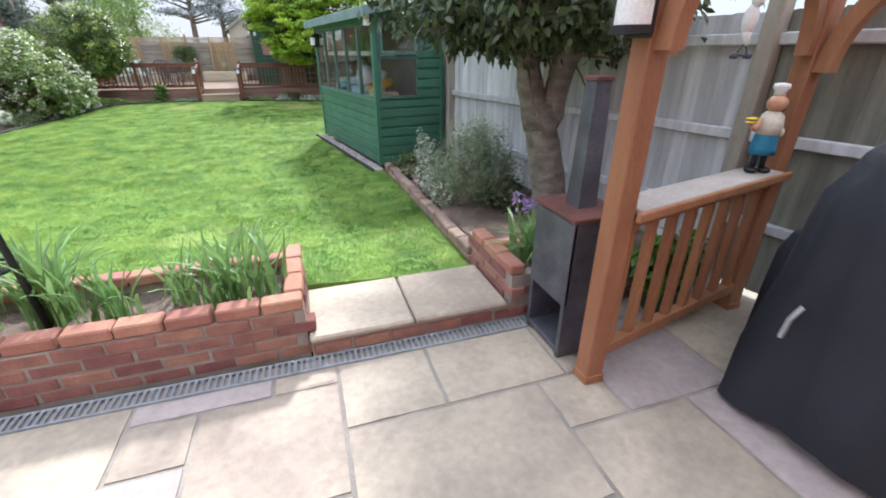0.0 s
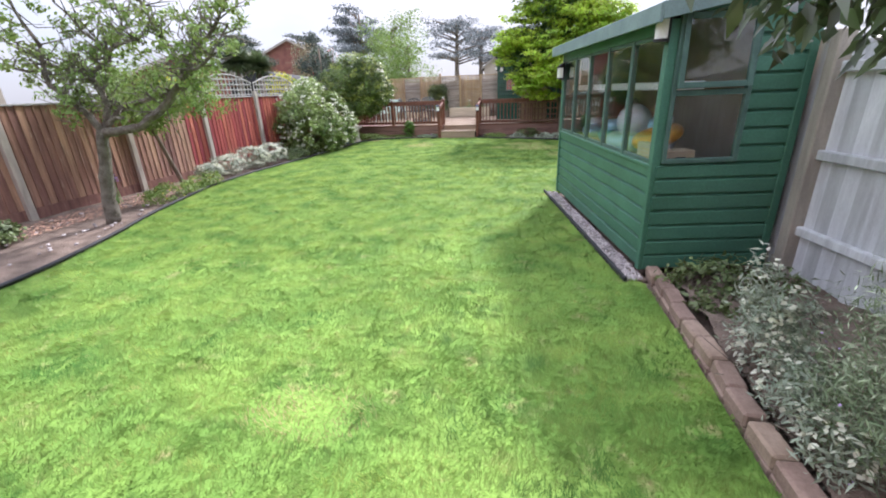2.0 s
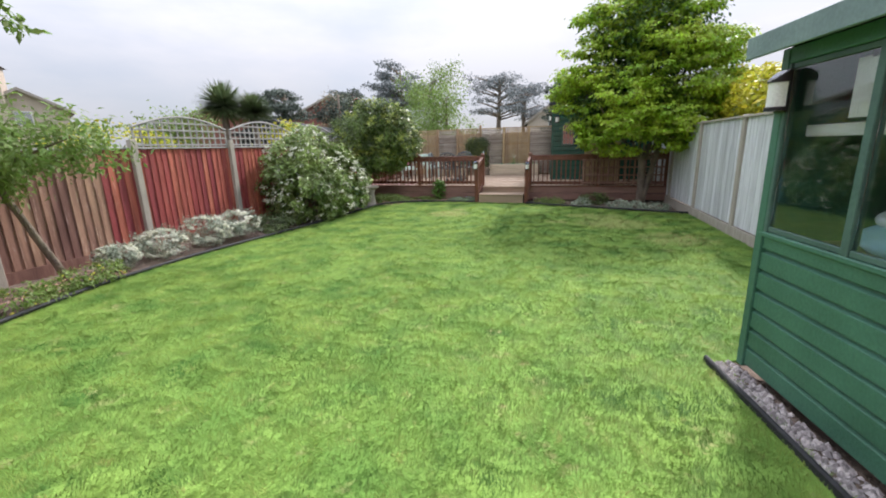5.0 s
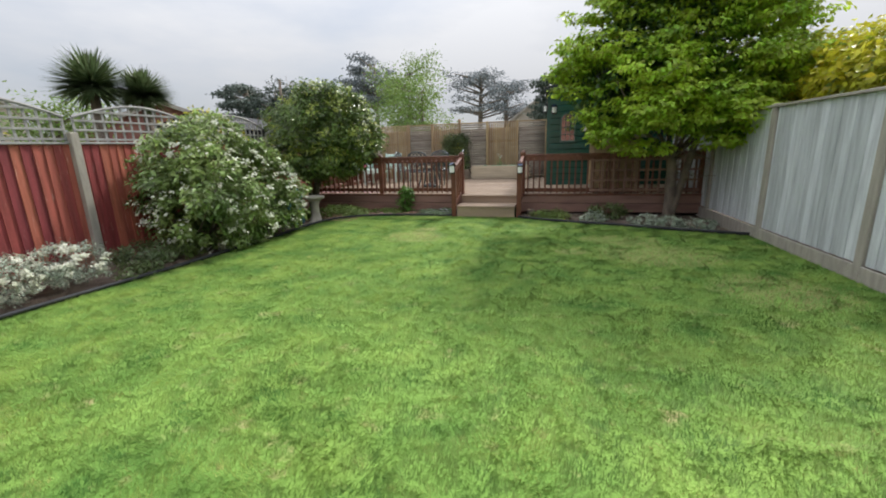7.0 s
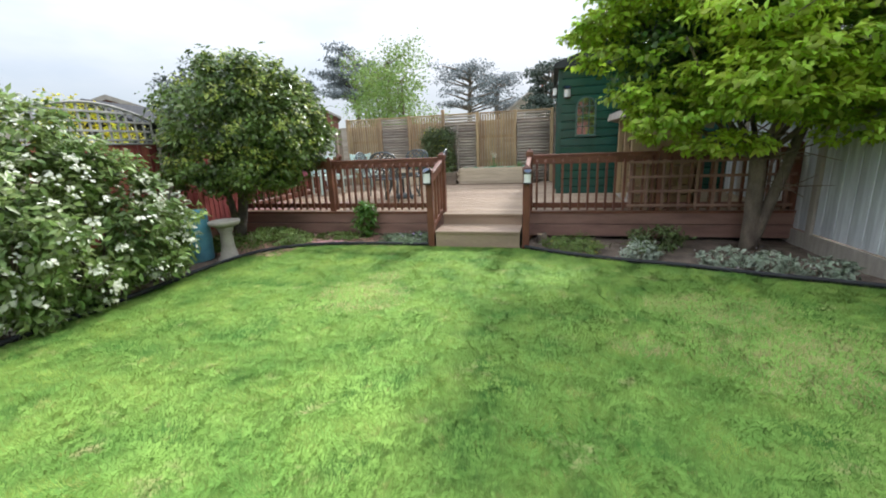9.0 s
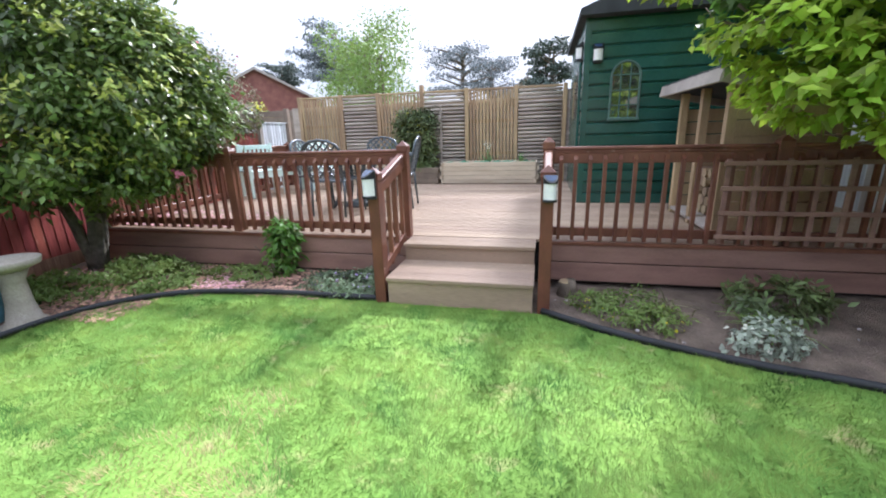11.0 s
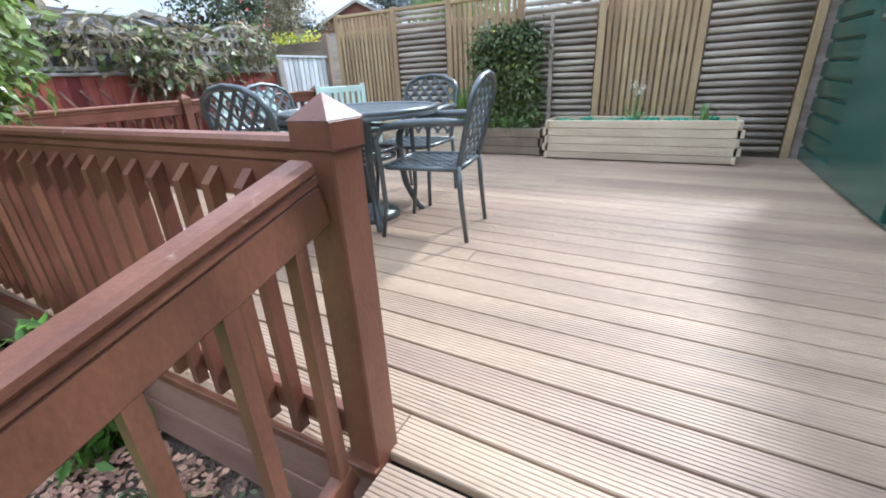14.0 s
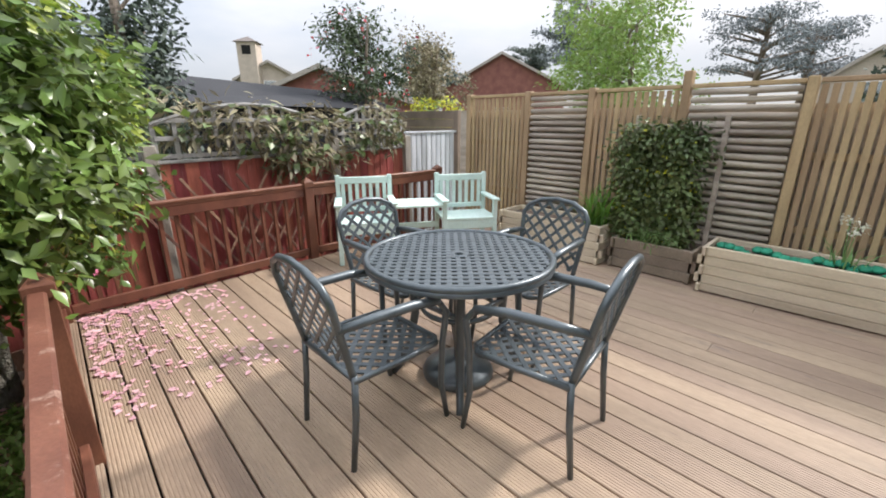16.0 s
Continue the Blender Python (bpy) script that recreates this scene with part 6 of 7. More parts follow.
def strap_clump(name, label, cat, x, y, z, count, length, width, mat, rng, spread=0.10, arch=0.6, flowers=None, group=""):
    """Long arching strap leaves from one base."""
    t = plant(name, label, cat, group=group)
    sh = Shape()
    for i in range(count):
        a = rng.uniform(0, 6.28)
        bx, by = x + rng.normal() * spread * 0.5, y + rng.normal() * spread * 0.5
        ln = length * rng.uniform(0.55, 1.1)
        out = arch * rng.uniform(0.1, 1.0)
        pts = []
        for u in (0, 0.3, 0.6, 0.85, 1.0):
            pts.append(Vector((bx + math.cos(a) * out * ln * u ** 1.8, by + math.sin(a) * out * ln * u ** 1.8, z + ln * (u - 0.42 * out * u ** 3))))
        sd = Vector((-math.sin(a), math.cos(a), 0)) * width / 2
        k = len(sh.v)
        for j, p in enumerate(pts):
            w = (0.8, 1.0, 0.9, 0.6, 0.08)[j]
            sh.v += [tuple(p - sd * w), tuple(p + Vector((0, 0, -0.003))), tuple(p + sd * w)]
        for j in range(4):
            b = k + j * 3
            sh.f += [(b, b + 1, b + 4, b + 3), (b + 1, b + 2, b + 5, b + 4)]
    part("leaves", sh, mat, t, smooth=True)
    if flowers:
        leaf_mesh("blossom", flowers[0], rng, [(x + flowers[3] * math.cos(k * 2.4), y + flowers[3] * math.sin(k * 2.4), z + flowers[1] + 0.05 * math.sin(k * 1.9), 0.045, 0.045, 0.035) for k in range(flowers[2])], flowers[2] * 26, 0.03, 0.016, 12, 0.3, shell=0.4, parent=t)
        st = Shape()
        for k in range(flowers[2]):
            st.tube([(x, y, z), (x + flowers[3] * math.cos(k * 2.4), y + flowers[3] * math.sin(k * 2.4), z + flowers[1] + 0.05 * math.sin(k * 1.9))], 0.004, 5)
        part("stems", st, mat, t)
    return t


rg = rng_of(61)
for x, y, c, ln in ((1.12, 6.0, 60, 0.50), (1.42, 5.95, 20, 0.34), (0.75, 6.05, 40, 0.42), (1.70, 6.06, 14, 0.36), (1.98, 6.0, 34, 0.46), (2.15, 5.98, 22, 0.42), (0.3, 6.0, 34, 0.4), (1.86, 5.93, 12, 0.3)):
    strap_clump("daffodil_clump", "clump of green daffodil leaves in the raised bed", "plant", x, y, 0.15, int(c * 1.3), ln * 1.1, 0.024, "daffodil_leaf", rg, 0.10, 0.75, group="daffodil clumps")
strap_clump("agapanthus", "arching strap-leaved plant in the brick border", "plant", 3.95, 5.98, 0.11, 46, 0.42, 0.034, "daffodil_leaf", rg, 0.10, 1.25)
strap_clump("bluebells", "pale lilac bulbs flowering under the tree", "plant", 4.12, 6.45, 0.09, 14, 0.26, 0.012, "daffodil_leaf", rg, 0.08, 0.5, ("lilac_flower", 0.28, 7, 0.07))
strap_clump("bluebells", "violet bulbs flowering by the fence", "plant", 4.45, 7.95, 0.09, 12, 0.3, 0.012, "daffodil_leaf", rg, 0.06, 0.5, ("lilac_flower", 0.42, 5, 0.06))
strap_clump("bluebells", "violet bulbs flowering behind the apple tree", "plant", -4.0, 11.2, 0.0, 12, 0.3, 0.012, "daffodil_leaf", rg, 0.06, 0.5, ("lilac_flower", 0.42, 4, 0.05))
strap_clump("iris_clump", "upright green leaves in the corner planter", "plant", -2.28, 24.92, DZ + 0.34, 60, 0.50, 0.02, "box_leaf", rg, 0.14, 0.8)
strap_clump("grass_tuft", "trailing pale grass in the old planter", "plant", -1.7, 24.88, DZ + 0.24, 40, 0.30, 0.012, "daffodil_leaf", rg, 0.2, 1.5)
strap_clump("bulb_tuft", "thin bulb leaves in the trough planter", "plant", -0.4, 24.92, DZ + 0.34, 22, 0.26, 0.012, "daffodil_leaf", rg, 0.08, 0.8, ("white_flower", 0.33, 3, 0.03))
strap_clump("bulb_tuft", "thin bulb leaves in the trough planter", "plant", 0.2, 24.92, DZ + 0.34, 26, 0.24, 0.012, "daffodil_leaf", rg, 0.08, 1.0)
strap_clump("bulb_tuft", "dying bulb leaves in the bed before the deck", "plant", 1.55, 20.2, -0.02, 20, 0.22, 0.014, "dry_leaf", rg, 0.12, 1.7)
strap_clump("bulb_tuft", "dying bulb leaves in the bed before the deck", "plant", 2.05, 19.95, -0.02, 20, 0.22, 0.014, "apple_leaf", rg, 0.12, 1.7)


def shrub(name, label, cat, clumps, count, length, width, mat, seed, flowers=None, flat=False, up=0.5, group="", stems=True, **kw):
    rng = rng_of(seed)
    t = plant(name, label, cat, group=group)
    leaf_mesh("leaves", mat, rng, clumps, count, length, width, parent=t, up=up, flat=flat, **kw)
    if flowers:
        leaf_mesh("blossom", flowers[0], rng, clumps, flowers[1], flowers[2], flowers[2] * 0.8, 60, 0.05, shell=0.95, up=0.9, parent=t)
    if stems:
        x, y, z = clumps[0][:3]
        twigs(t, [(x, y, z - clumps[0][5])], rng, 10, clumps[0][5] * 1.4, 0.006, "bark", 0.9, "stems")
    return t


shrub("rosemary", "feathery grey-green rosemary bush in the border", "shrub", [(4.10, 7.5, 0.42, 0.34, 0.38, 0.36), (4.12, 7.55, 0.68, 0.20, 0.24, 0.22), (3.92, 7.35, 0.30, 0.22, 0.28, 0.26), (4.35, 7.6, 0.5, 0.2, 0.2, 0.25)], 15000, 0.055, 0.006, "rosemary_leaf", 71, ("lilac_flower", 160, 0.014), spread=0.2, shell=0.3, droop=-0.6)
shrub("white_shrub", "silvery shrub with white flower spikes in the border", "shrub", [(3.78, 8.05, 0.26, 0.14, 0.18, 0.20), (3.74, 8.16, 0.50, 0.07, 0.08, 0.17), (3.82, 7.95, 0.42, 0.08, 0.08, 0.16), (3.74, 7.7, 0.20, 0.12, 0.16, 0.14), (3.75, 7.4, 0.20, 0.10, 0.12, 0.12)], 2600, 0.05, 0.012, "silver_leaf", 72, ("white_flower", 700, 0.030), spread=0.25, shell=0.4, droop=-0.5)
shrub("border_plant", "low dark green plant beside the summerhouse", "plant", [(4.0, 9.05, 0.13, 0.36, 0.2, 0.12), (3.9, 8.8, 0.1, 0.2, 0.2, 0.1)], 1800, 0.05, 0.028, "ivy_leaf", 73)
shrub("border_plant", "low dark green plant under the tree", "plant", [(4.3, 7.2, 0.18, 0.2, 0.2, 0.16)], 900, 0.05, 0.028, "dark_leaf", 74)
for x, y, z, r, sd in ((-3.86, 14.55, 0.24, 0.34, 75), (-3.92, 13.75, 0.2, 0.3, 76), (-3.85, 13.1, 0.18, 0.22, 77), (-3.75, 15.1, 0.26, 0.32, 78)):
    shrub("candytuft", "low mound of white-flowered bedding in the fence border", "bedding plant", [(x, y, z, r, r, r * 0.62)], 2600, 0.035, 0.016, "silver_leaf", sd, ("white_flower", 2600, 0.030), group="white bedding")
shrub("bedding_plant", "yellow-green trailing plants at the lawn edge", "bedding plant", [(-3.3, 11.6, 0.12, 0.24, 0.45, 0.12), (-3.45, 12.5, 0.1, 0.2, 0.4, 0.12)], 2600, 0.05, 0.022, "spring_leaf", 79, ("golden_leaf", 80, 0.03))
shrub("bedding_plant", "dark green leafy clump in the fence border", "bedding plant", [(-3.9, 9.3, 0.10, 0.32, 0.3, 0.12)], 1800, 0.07, 0.04, "ivy_leaf", 80)
shrub("bedding_plant", "dark green plants below the white bush", "bedding plant", [(-3.75, 16.05, 0.14, 0.4, 0.3, 0.16), (-3.4, 15.6, 0.07, 0.2, 0.25, 0.09)], 2400, 0.05, 0.024, "ivy_leaf", 81)
shrub("aucuba_shoot", "bright green leafy shrub before the deck balustrade", "shrub", [(-1.87, 20.57, 0.24, 0.15, 0.11, 0.24), (-1.85, 20.56, 0.44, 0.11, 0.10, 0.12)], 620, 0.10, 0.034, "box_leaf", 82, shell=0.3, spread=0.2)
shrub("bedding_plant", "low grey-leaved ground cover before the deck", "ground cover", [(-1.05, 20.35, 0.04, 0.42, 0.24, 0.06)], 3600, 0.04, 0.02, "rosemary_leaf", 83, ("lilac_flower", 200, 0.024), stems=False)
shrub("bedding_plant", "green ground cover under the rounded tree", "ground cover", [(-3.0, 20.2, 0.05, 0.35, 0.3, 0.08), (-3.7, 19.8, 0.06, 0.4, 0.3, 0.1), (-2.3, 20.45, 0.03, 0.3, 0.15, 0.05), (-3.45, 20.42, 0.06, 0.36, 0.2, 0.09)], 6500, 0.055, 0.026, "apple_leaf", 95, stems=False)
shrub("bedding_plant", "sparse light green spreading plant in the deck bed", "ground cover", [(1.22, 20.15, 0.05, 0.28, 0.20, 0.10), (1.40, 19.97, 0.04, 0.18, 0.14, 0.07), (1.0, 20.22, 0.03, 0.16, 0.12, 0.05)], 1900, 0.05, 0.014, "apple_leaf", 84, ("golden_leaf", 40, 0.025), stems=False)
shrub("bedding_plant", "green spreading leaves in the deck bed", "ground cover", [(2.25, 20.3, 0.1, 0.26, 0.18, 0.13)], 700, 0.09, 0.03, "ivy_leaf", 85)
for x, y, sd in ((2.75, 19.55, 86), (3.1, 19.4, 87), (3.5, 19.2, 88), (1.95, 19.75, 89)):
    shrub("bedding_plant", "small pale-leaved plant below the maple", "bedding plant", [(x, y, 0.06, 0.2, 0.12, 0.09)], 420, 0.06, 0.03, "silver_leaf", sd, ("white_flower", 16, 0.03), group="plants below the maple")
shrub("climber", "dense evergreen climber trained over a planter trellis", "climber", [(x, 25.0, z, 0.17, 0.09, 0.17) for x in (-2.03, -1.87, -1.71, -1.55) for z in (0.82, 1.06, 1.30, 1.56)], 9500, 0.058, 0.034, "ivy_leaf", 90, ("golden_leaf", 380, 0.035), shell=0.3, spread=0.3)
tr = thing("planter_trellis", "grey timber trellis standing behind the old planter", "trellis")
for x in (-2.05, -1.32):
    part("upright", B(x - 0.02, 25.10, DZ, x + 0.02, 25.14, 1.82, 0.003), "slat_grey", tr)
for i in range(5):
    part("slat", B(-2.03, 25.105, 0.8 + i * 0.23, -1.34, 25.125, 0.82 + i * 0.23, 0.002), "slat_grey", tr)
shrub("fence_climber", "climbing shrub with browning leaves over the trellis", "climber", [(-4.75, 22.5, 1.72, 0.26, 0.5, 0.20), (-4.7, 23.2, 1.6, 0.26, 0.55, 0.26), (-4.7, 22.9, 1.42, 0.2, 0.3, 0.2), (-4.75, 24.0, 1.7, 0.22, 0.4, 0.25), (-4.9, 21.9, 1.8, 0.2, 0.3, 0.2)], 1500, 0.13, 0.036, "dry_leaf", 91, ("ivy_leaf", 420, 0.10), droop=0.9, shell=0.3, spread=0.25)
shrub("hedge", "yellow-green variegated hedge behind the grey fence", "hedge", [(5.0, 17.0, 1.9, 0.5, 1.0, 0.45), (5.1, 15.8, 2.1, 0.5, 0.9, 0.55), (4.9, 18.1, 1.85, 0.45, 0.6, 0.35), (5.2, 15.0, 2.2, 0.6, 0.8, 0.6), (5.0, 16.5, 1.2, 0.5, 2.0, 0.8), (5.0, 18.8, 2.15, 0.45, 0.7, 0.42), (5.05, 19.8, 2.3, 0.45, 0.7, 0.45), (5.0, 20.7, 2.4, 0.45, 0.6, 0.45), (5.0, 17.9, 2.2, 0.45, 0.7, 0.35), (5.1, 19.6, 1.3, 0.5, 1.6, 0.8)], 30000, 0.10, 0.06, "golden_leaf", 92, ("apple_leaf", 2500, 0.08))

# leaf litter and petals
for nm, lab, mat, sd, cnt, zones, ln in (
        ("leaf_litter", "fallen brown and pink leaves on the bed", "chips", 93, 9000, ((-2.9, -1.2, 20.0, 20.7), (-4.3, -2.3, 19.9, 20.7), (-3.6, -2.6, 19.3, 20.3), (-4.2, -3.5, 9.0, 13.0)), 0.042),
        ("fallen_petals", "pink camellia petals scattered over deck and bed", "petals", 94, 1800, ((-4.25, -2.7, 20.93, 21.85), (-4.2, -2.1, 20.1, 20.68)), 0.05)):
    rg = rng_of(sd)
    z = np.array(zones)
    pk = rg.integers(0, len(z), cnt)
    if mat == "petals":
        pk = (rg.random(cnt) > 0.32).astype(int)
    px = z[pk, 0] + (z[pk, 1] - z[pk, 0]) * (rg.random(cnt) ** np.where((pk == 0) & (mat == "petals"), 2.4, 1.0))
    py = z[pk, 2] + (z[pk, 3] - z[pk, 2]) * rg.random(cnt) ** (1.7 if mat == "petals" else 1)
    pz = np.where((py > FY + 0.04) & (mat == "petals"), DZ + 0.004, 0.005)
    a = rg.uniform(0, 6.28, cnt)
    way = np.stack([np.cos(a), np.sin(a), rg.uniform(0, 0.3, cnt)], 1)
    way /= np.linalg.norm(way, axis=1, keepdims=True)
    nor = np.tile((0.0, 0.0, 1.0), (cnt, 1))
    tagged(blades(nm, mat, np.stack([px, py, pz], 1), way, np.cross(nor, way), nor, ln * rg.uniform(0.5, 1.2, (cnt, 1)), ln * 0.75 * rg.uniform(0.5, 1.2, (cnt, 1))), lab, "fallen leaves", kind="stuff")


# ---- beyond the garden ----
def far_tree(name, label, x, y, h, r, mat, seed, trunk=0.18, layers=False, count=5000, leafs=0.3, cz=0.6, lo=0.35):
    rng = rng_of(seed)
    t = plant(name, label, "tree")
    limb_tree(t, (x, y, -0.2), (x + 0.2, y, h * 0.9), trunk, trunk * 0.3, rng, "bark", 0.02)
    cl = []
    for k in range(26 if layers else 14):
        a = rng.uniform(0, 6.28)
        zz = h * rng.uniform(lo, 0.95)
        rr = r * (1 - 0.5 * (zz / h - lo)) * rng.uniform(0.3, 0.8)
        q = r * (rng.uniform(0.22, 0.42) if layers else 0.5)
        cl.append((x + rr * math.cos(a), y + rr * math.sin(a), zz, q, q, r * (0.07 if layers else 0.38)))
        limb_tree(t, (x, y, zz - 0.15 * h * 0.5), (cl[-1][0], cl[-1][1], zz), trunk * 0.3, trunk * 0.1, rng, "bark", 0.05, 4, name="limb")
    leaf_mesh("leaves", mat, rng, cl, count, leafs, leafs * 0.45, 26, 0.2, shell=0.4, flat=True, parent=t)
    return t


# far pine and cedars take the leaf colour with haze painted in
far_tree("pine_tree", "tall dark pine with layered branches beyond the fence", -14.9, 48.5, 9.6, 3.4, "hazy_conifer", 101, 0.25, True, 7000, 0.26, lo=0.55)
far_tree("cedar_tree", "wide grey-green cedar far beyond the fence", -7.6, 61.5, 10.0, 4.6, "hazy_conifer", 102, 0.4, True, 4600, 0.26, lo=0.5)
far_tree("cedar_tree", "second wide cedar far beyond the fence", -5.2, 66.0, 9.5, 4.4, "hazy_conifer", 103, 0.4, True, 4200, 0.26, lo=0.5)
far_tree("spring_tree", "light green tree just behind the slatted fence", -5.6, 33.0, 4.6, 1.9, "spring_leaf", 104, 0.12, False, 6000, 0.16, lo=0.3)
far_tree("spring_tree", "light green tree behind the slatted fence", -7.8, 37.2, 6.4, 2.2, "spring_leaf", 105, 0.14, False, 6000, 0.18, lo=0.3)
far_tree("conifer_tree", "dark conifer behind the neighbouring garden", -24.0, 43.0, 7.2, 3.2, "conifer", 106, 0.3, True, 8000, 0.26)
far_tree("conifer_tree", "dark conifer beside the red house", -27.0, 60.0, 9.6, 2.6, "conifer", 107, 0.2, True, 8000, 0.24)
far_tree("conifer_tree", "tall dark conifer over the neighbouring fence", -5.75, 21.75, 3.5, 0.6, "conifer", 108, 0.10, False, 5000, 0.09)
far_tree("neighbour_tree", "olive green tree behind the trellis fence", -9.0, 18.6, 2.4, 1.2, "apple_leaf", 110, 0.12, False, 4000, 0.12)
far_tree("cedar_tree", "dark conifer beyond the green shed roof", 0.8, 42.0, 6.0, 2.0, "conifer", 115, 0.2, True, 6000, 0.22)
t = far_tree("camellia", "tall red-flowered camellia over the fence", -6.95, 25.4, 3.7, 0.95, "dark_leaf", 111, 0.06, False, 6500, 0.09, lo=0.35)
leaf_mesh("blossom", "red_flower", rng_of(112), [(-6.95, 25.4, 2.7, 0.8, 0.8, 0.9)], 80, 0.065, 0.06, 40, 0.06, shell=0.9, parent=t)
far_tree("dark_shrub_tree", "purple-brown tree beside the red house", -11.0, 31.0, 4.6, 1.3, "dry_leaf", 113, 0.1, False, 4000, 0.13)
shrub("neighbour_hedge", "yellow-green hedge behind the trellis", "hedge", [(-5.6, 14.6, 1.6, 0.5, 1.0, 0.35), (-5.8, 19.3, 1.7, 0.6, 0.8, 0.45), (-7.4, 27.6, 1.9, 0.6, 0.5, 0.3)], 3600, 0.08, 0.05, "golden_leaf", 114, ("apple_leaf", 1500, 0.07))

# palm
rg = rng_of(120)
t = plant("cordyline_palm", "spiky green palm heads over the red fence", "palm")
for hx, hy, hz, r in ((-5.9, 17.35, 2.46, 0.60), (-5.7, 18.05, 2.38, 0.52)):
    part("trunk", Shape().tube([(hx, hy, -0.2), (hx + 0.03, hy, 1.2), (hx, hy, hz)], [0.09, 0.08, 0.07], 8), "bark", t, smooth=True)
    n = 820
    d = rg.normal(size=(n, 3))
    d[:, 2] = np.abs(d[:, 2]) * 0.95 - 0.38
    d /= np.linalg.norm(d, axis=1, keepdims=True)
    nor = np.cross(d, np.cross(np.tile((0, 0, 1.0), (n, 1)) + 0.01, d))
    nor /= np.linalg.norm(nor, axis=1, keepdims=True)
    blades("leaves", "palm_leaf", np.tile((hx, hy, hz), (n, 1)) + d * 0.03, d, np.cross(nor, d), nor, r * rg.uniform(0.85, 1.08, (n, 1)), np.full((n, 1), 0.046), parent=t)


def far_house(name, label, m, w, d, h, rise, wall, roofmat="roof_tile", windows=(), chimney=None):
    """A gabled house; the gable faces -y."""
    t = thing(name, label, "house", m)
    part("wall", Shape().add([(-w / 2, 0, -0.3), (w / 2, 0, -0.3), (w / 2, 0, h), (0, 0, h + rise), (-w / 2, 0, h), (-w / 2, d, -0.3), (w / 2, d, -0.3), (w / 2, d, h), (0, d, h + rise), (-w / 2, d, h)],
                             [(0, 1, 2, 3, 4), (9, 8, 7, 6, 5), (0, 5, 6, 1), (1, 6, 7, 2), (4, 9, 5, 0)]), wall, t)
    e = 0.35
    k = rise / (w / 2)
    for s_ in (-1, 1):
        x1, z1 = s_ * (w / 2 + e), h - k * e
        rf = Shape().add([(0, -e, h + rise), (x1, -e, z1), (x1, d + e, z1), (0, d + e, h + rise), (0, -e, h + rise + 0.16), (x1, -e, z1 + 0.16), (x1, d + e, z1 + 0.16), (0, d + e, h + rise + 0.16)],
                         [(0, 1, 2, 3), (7, 6, 5, 4), (0, 4, 5, 1), (1, 5, 6, 2), (2, 6, 7, 3)])
        ro = part("roof", rf, roofmat, t)
        part("bargeboard", Shape().add([(0, -e - 0.05, h + rise - 0.05), (x1, -e - 0.05, z1 - 0.05), (x1, -e - 0.05, z1 + 0.2), (0, -e - 0.05, h + rise + 0.2), (0, -e, h + rise - 0.05), (x1, -e, z1 - 0.05), (x1, -e, z1 + 0.2), (0, -e, h + rise + 0.2)],
                                       [(0, 1, 2, 3), (7, 6, 5, 4), (3, 2, 6, 7), (0, 4, 5, 1)]), "white_wood", ro)
    for x, z, ww, hh in windows:
        wd = part("window", B(x - ww / 2, -0.05, z, x + ww / 2, -0.01, z + hh, 0.01), "white_paint", t)
        part("pane", B(x - ww / 2 + 0.08, -0.07, z + 0.08, x + ww / 2 - 0.08, -0.05, z + hh - 0.08, 0.0), "mirror", wd)
    if chimney:
        ch = part("chimney", B(chimney[0] - 0.4, chimney[1], h, chimney[0] + 0.4, chimney[1] + 0.6, chimney[2], 0.02), wall, t)
        part("chimney_pot", Shape().lathe([(0.14, 0), (0.12, 0.3)], 10, (chimney[0], chimney[1] + 0.3, chimney[2])), "coping", ch)
    return t


far_house("brick_house", "red brick gabled house with white bargeboards beyond the fence", pose(-26.3, 54.5, 0, 0, 0, 30), 11.6, 13, 4.6, 3.0, "house_brick", windows=((0, 1.4, 1.6, 1.5),))
ch = far_house("cream_house", "cream rendered house with a tiled roof far off", pose(-102.4, 65.8, 0, 0, 0, 62) @ Matrix.Diagonal((2.75, 2.75, 2.3, 1)), 5.0, 8, 4.7, 1.6, "render_cream", windows=((0, 3.4, 1.0, 1.2),))
tower = thing("bell_tower", "square cream tower with a louvred top beside the house", "tower", pose(-104.6, 62.8, 0, 0, 0, 50) @ Matrix.Diagonal((2.75, 2.75, 2.3, 1)))
part("shaft", B(-0.75, -0.75, -0.3, 0.75, 0.75, 8.0, 0.03), "render_cream", tower)
part("louvre", B(-0.35, -0.78, 6.9, 0.35, -0.74, 7.7, 0.02), "dark", tower)
part("roof", Shape().add([(-0.95, -0.95, 8.0), (0.95, -0.95, 8.0), (0.95, 0.95, 8.0), (-0.95, 0.95, 8.0), (0, 0, 8.6)], [(3, 2, 1, 0), (0, 1, 4), (1, 2, 4), (2, 3, 4), (3, 0, 4)]), "roof_tile", tower)
far_house("white_gable_house", "distant house with a pale gable and grey roof", pose(-1.2, 62, 0, 0, 0, 5), 6, 9, 4.0, 2.2, "render_cream", windows=((0, 3.0, 1.2, 1.2),), chimney=(1.5, 3, 7.0))
far_house("terrace_house", "distant house with a long grey roof", pose(-22.5, 33.5, 0, 0, 0, 40), 9, 8, 2.8, 1.7, "house_brick")

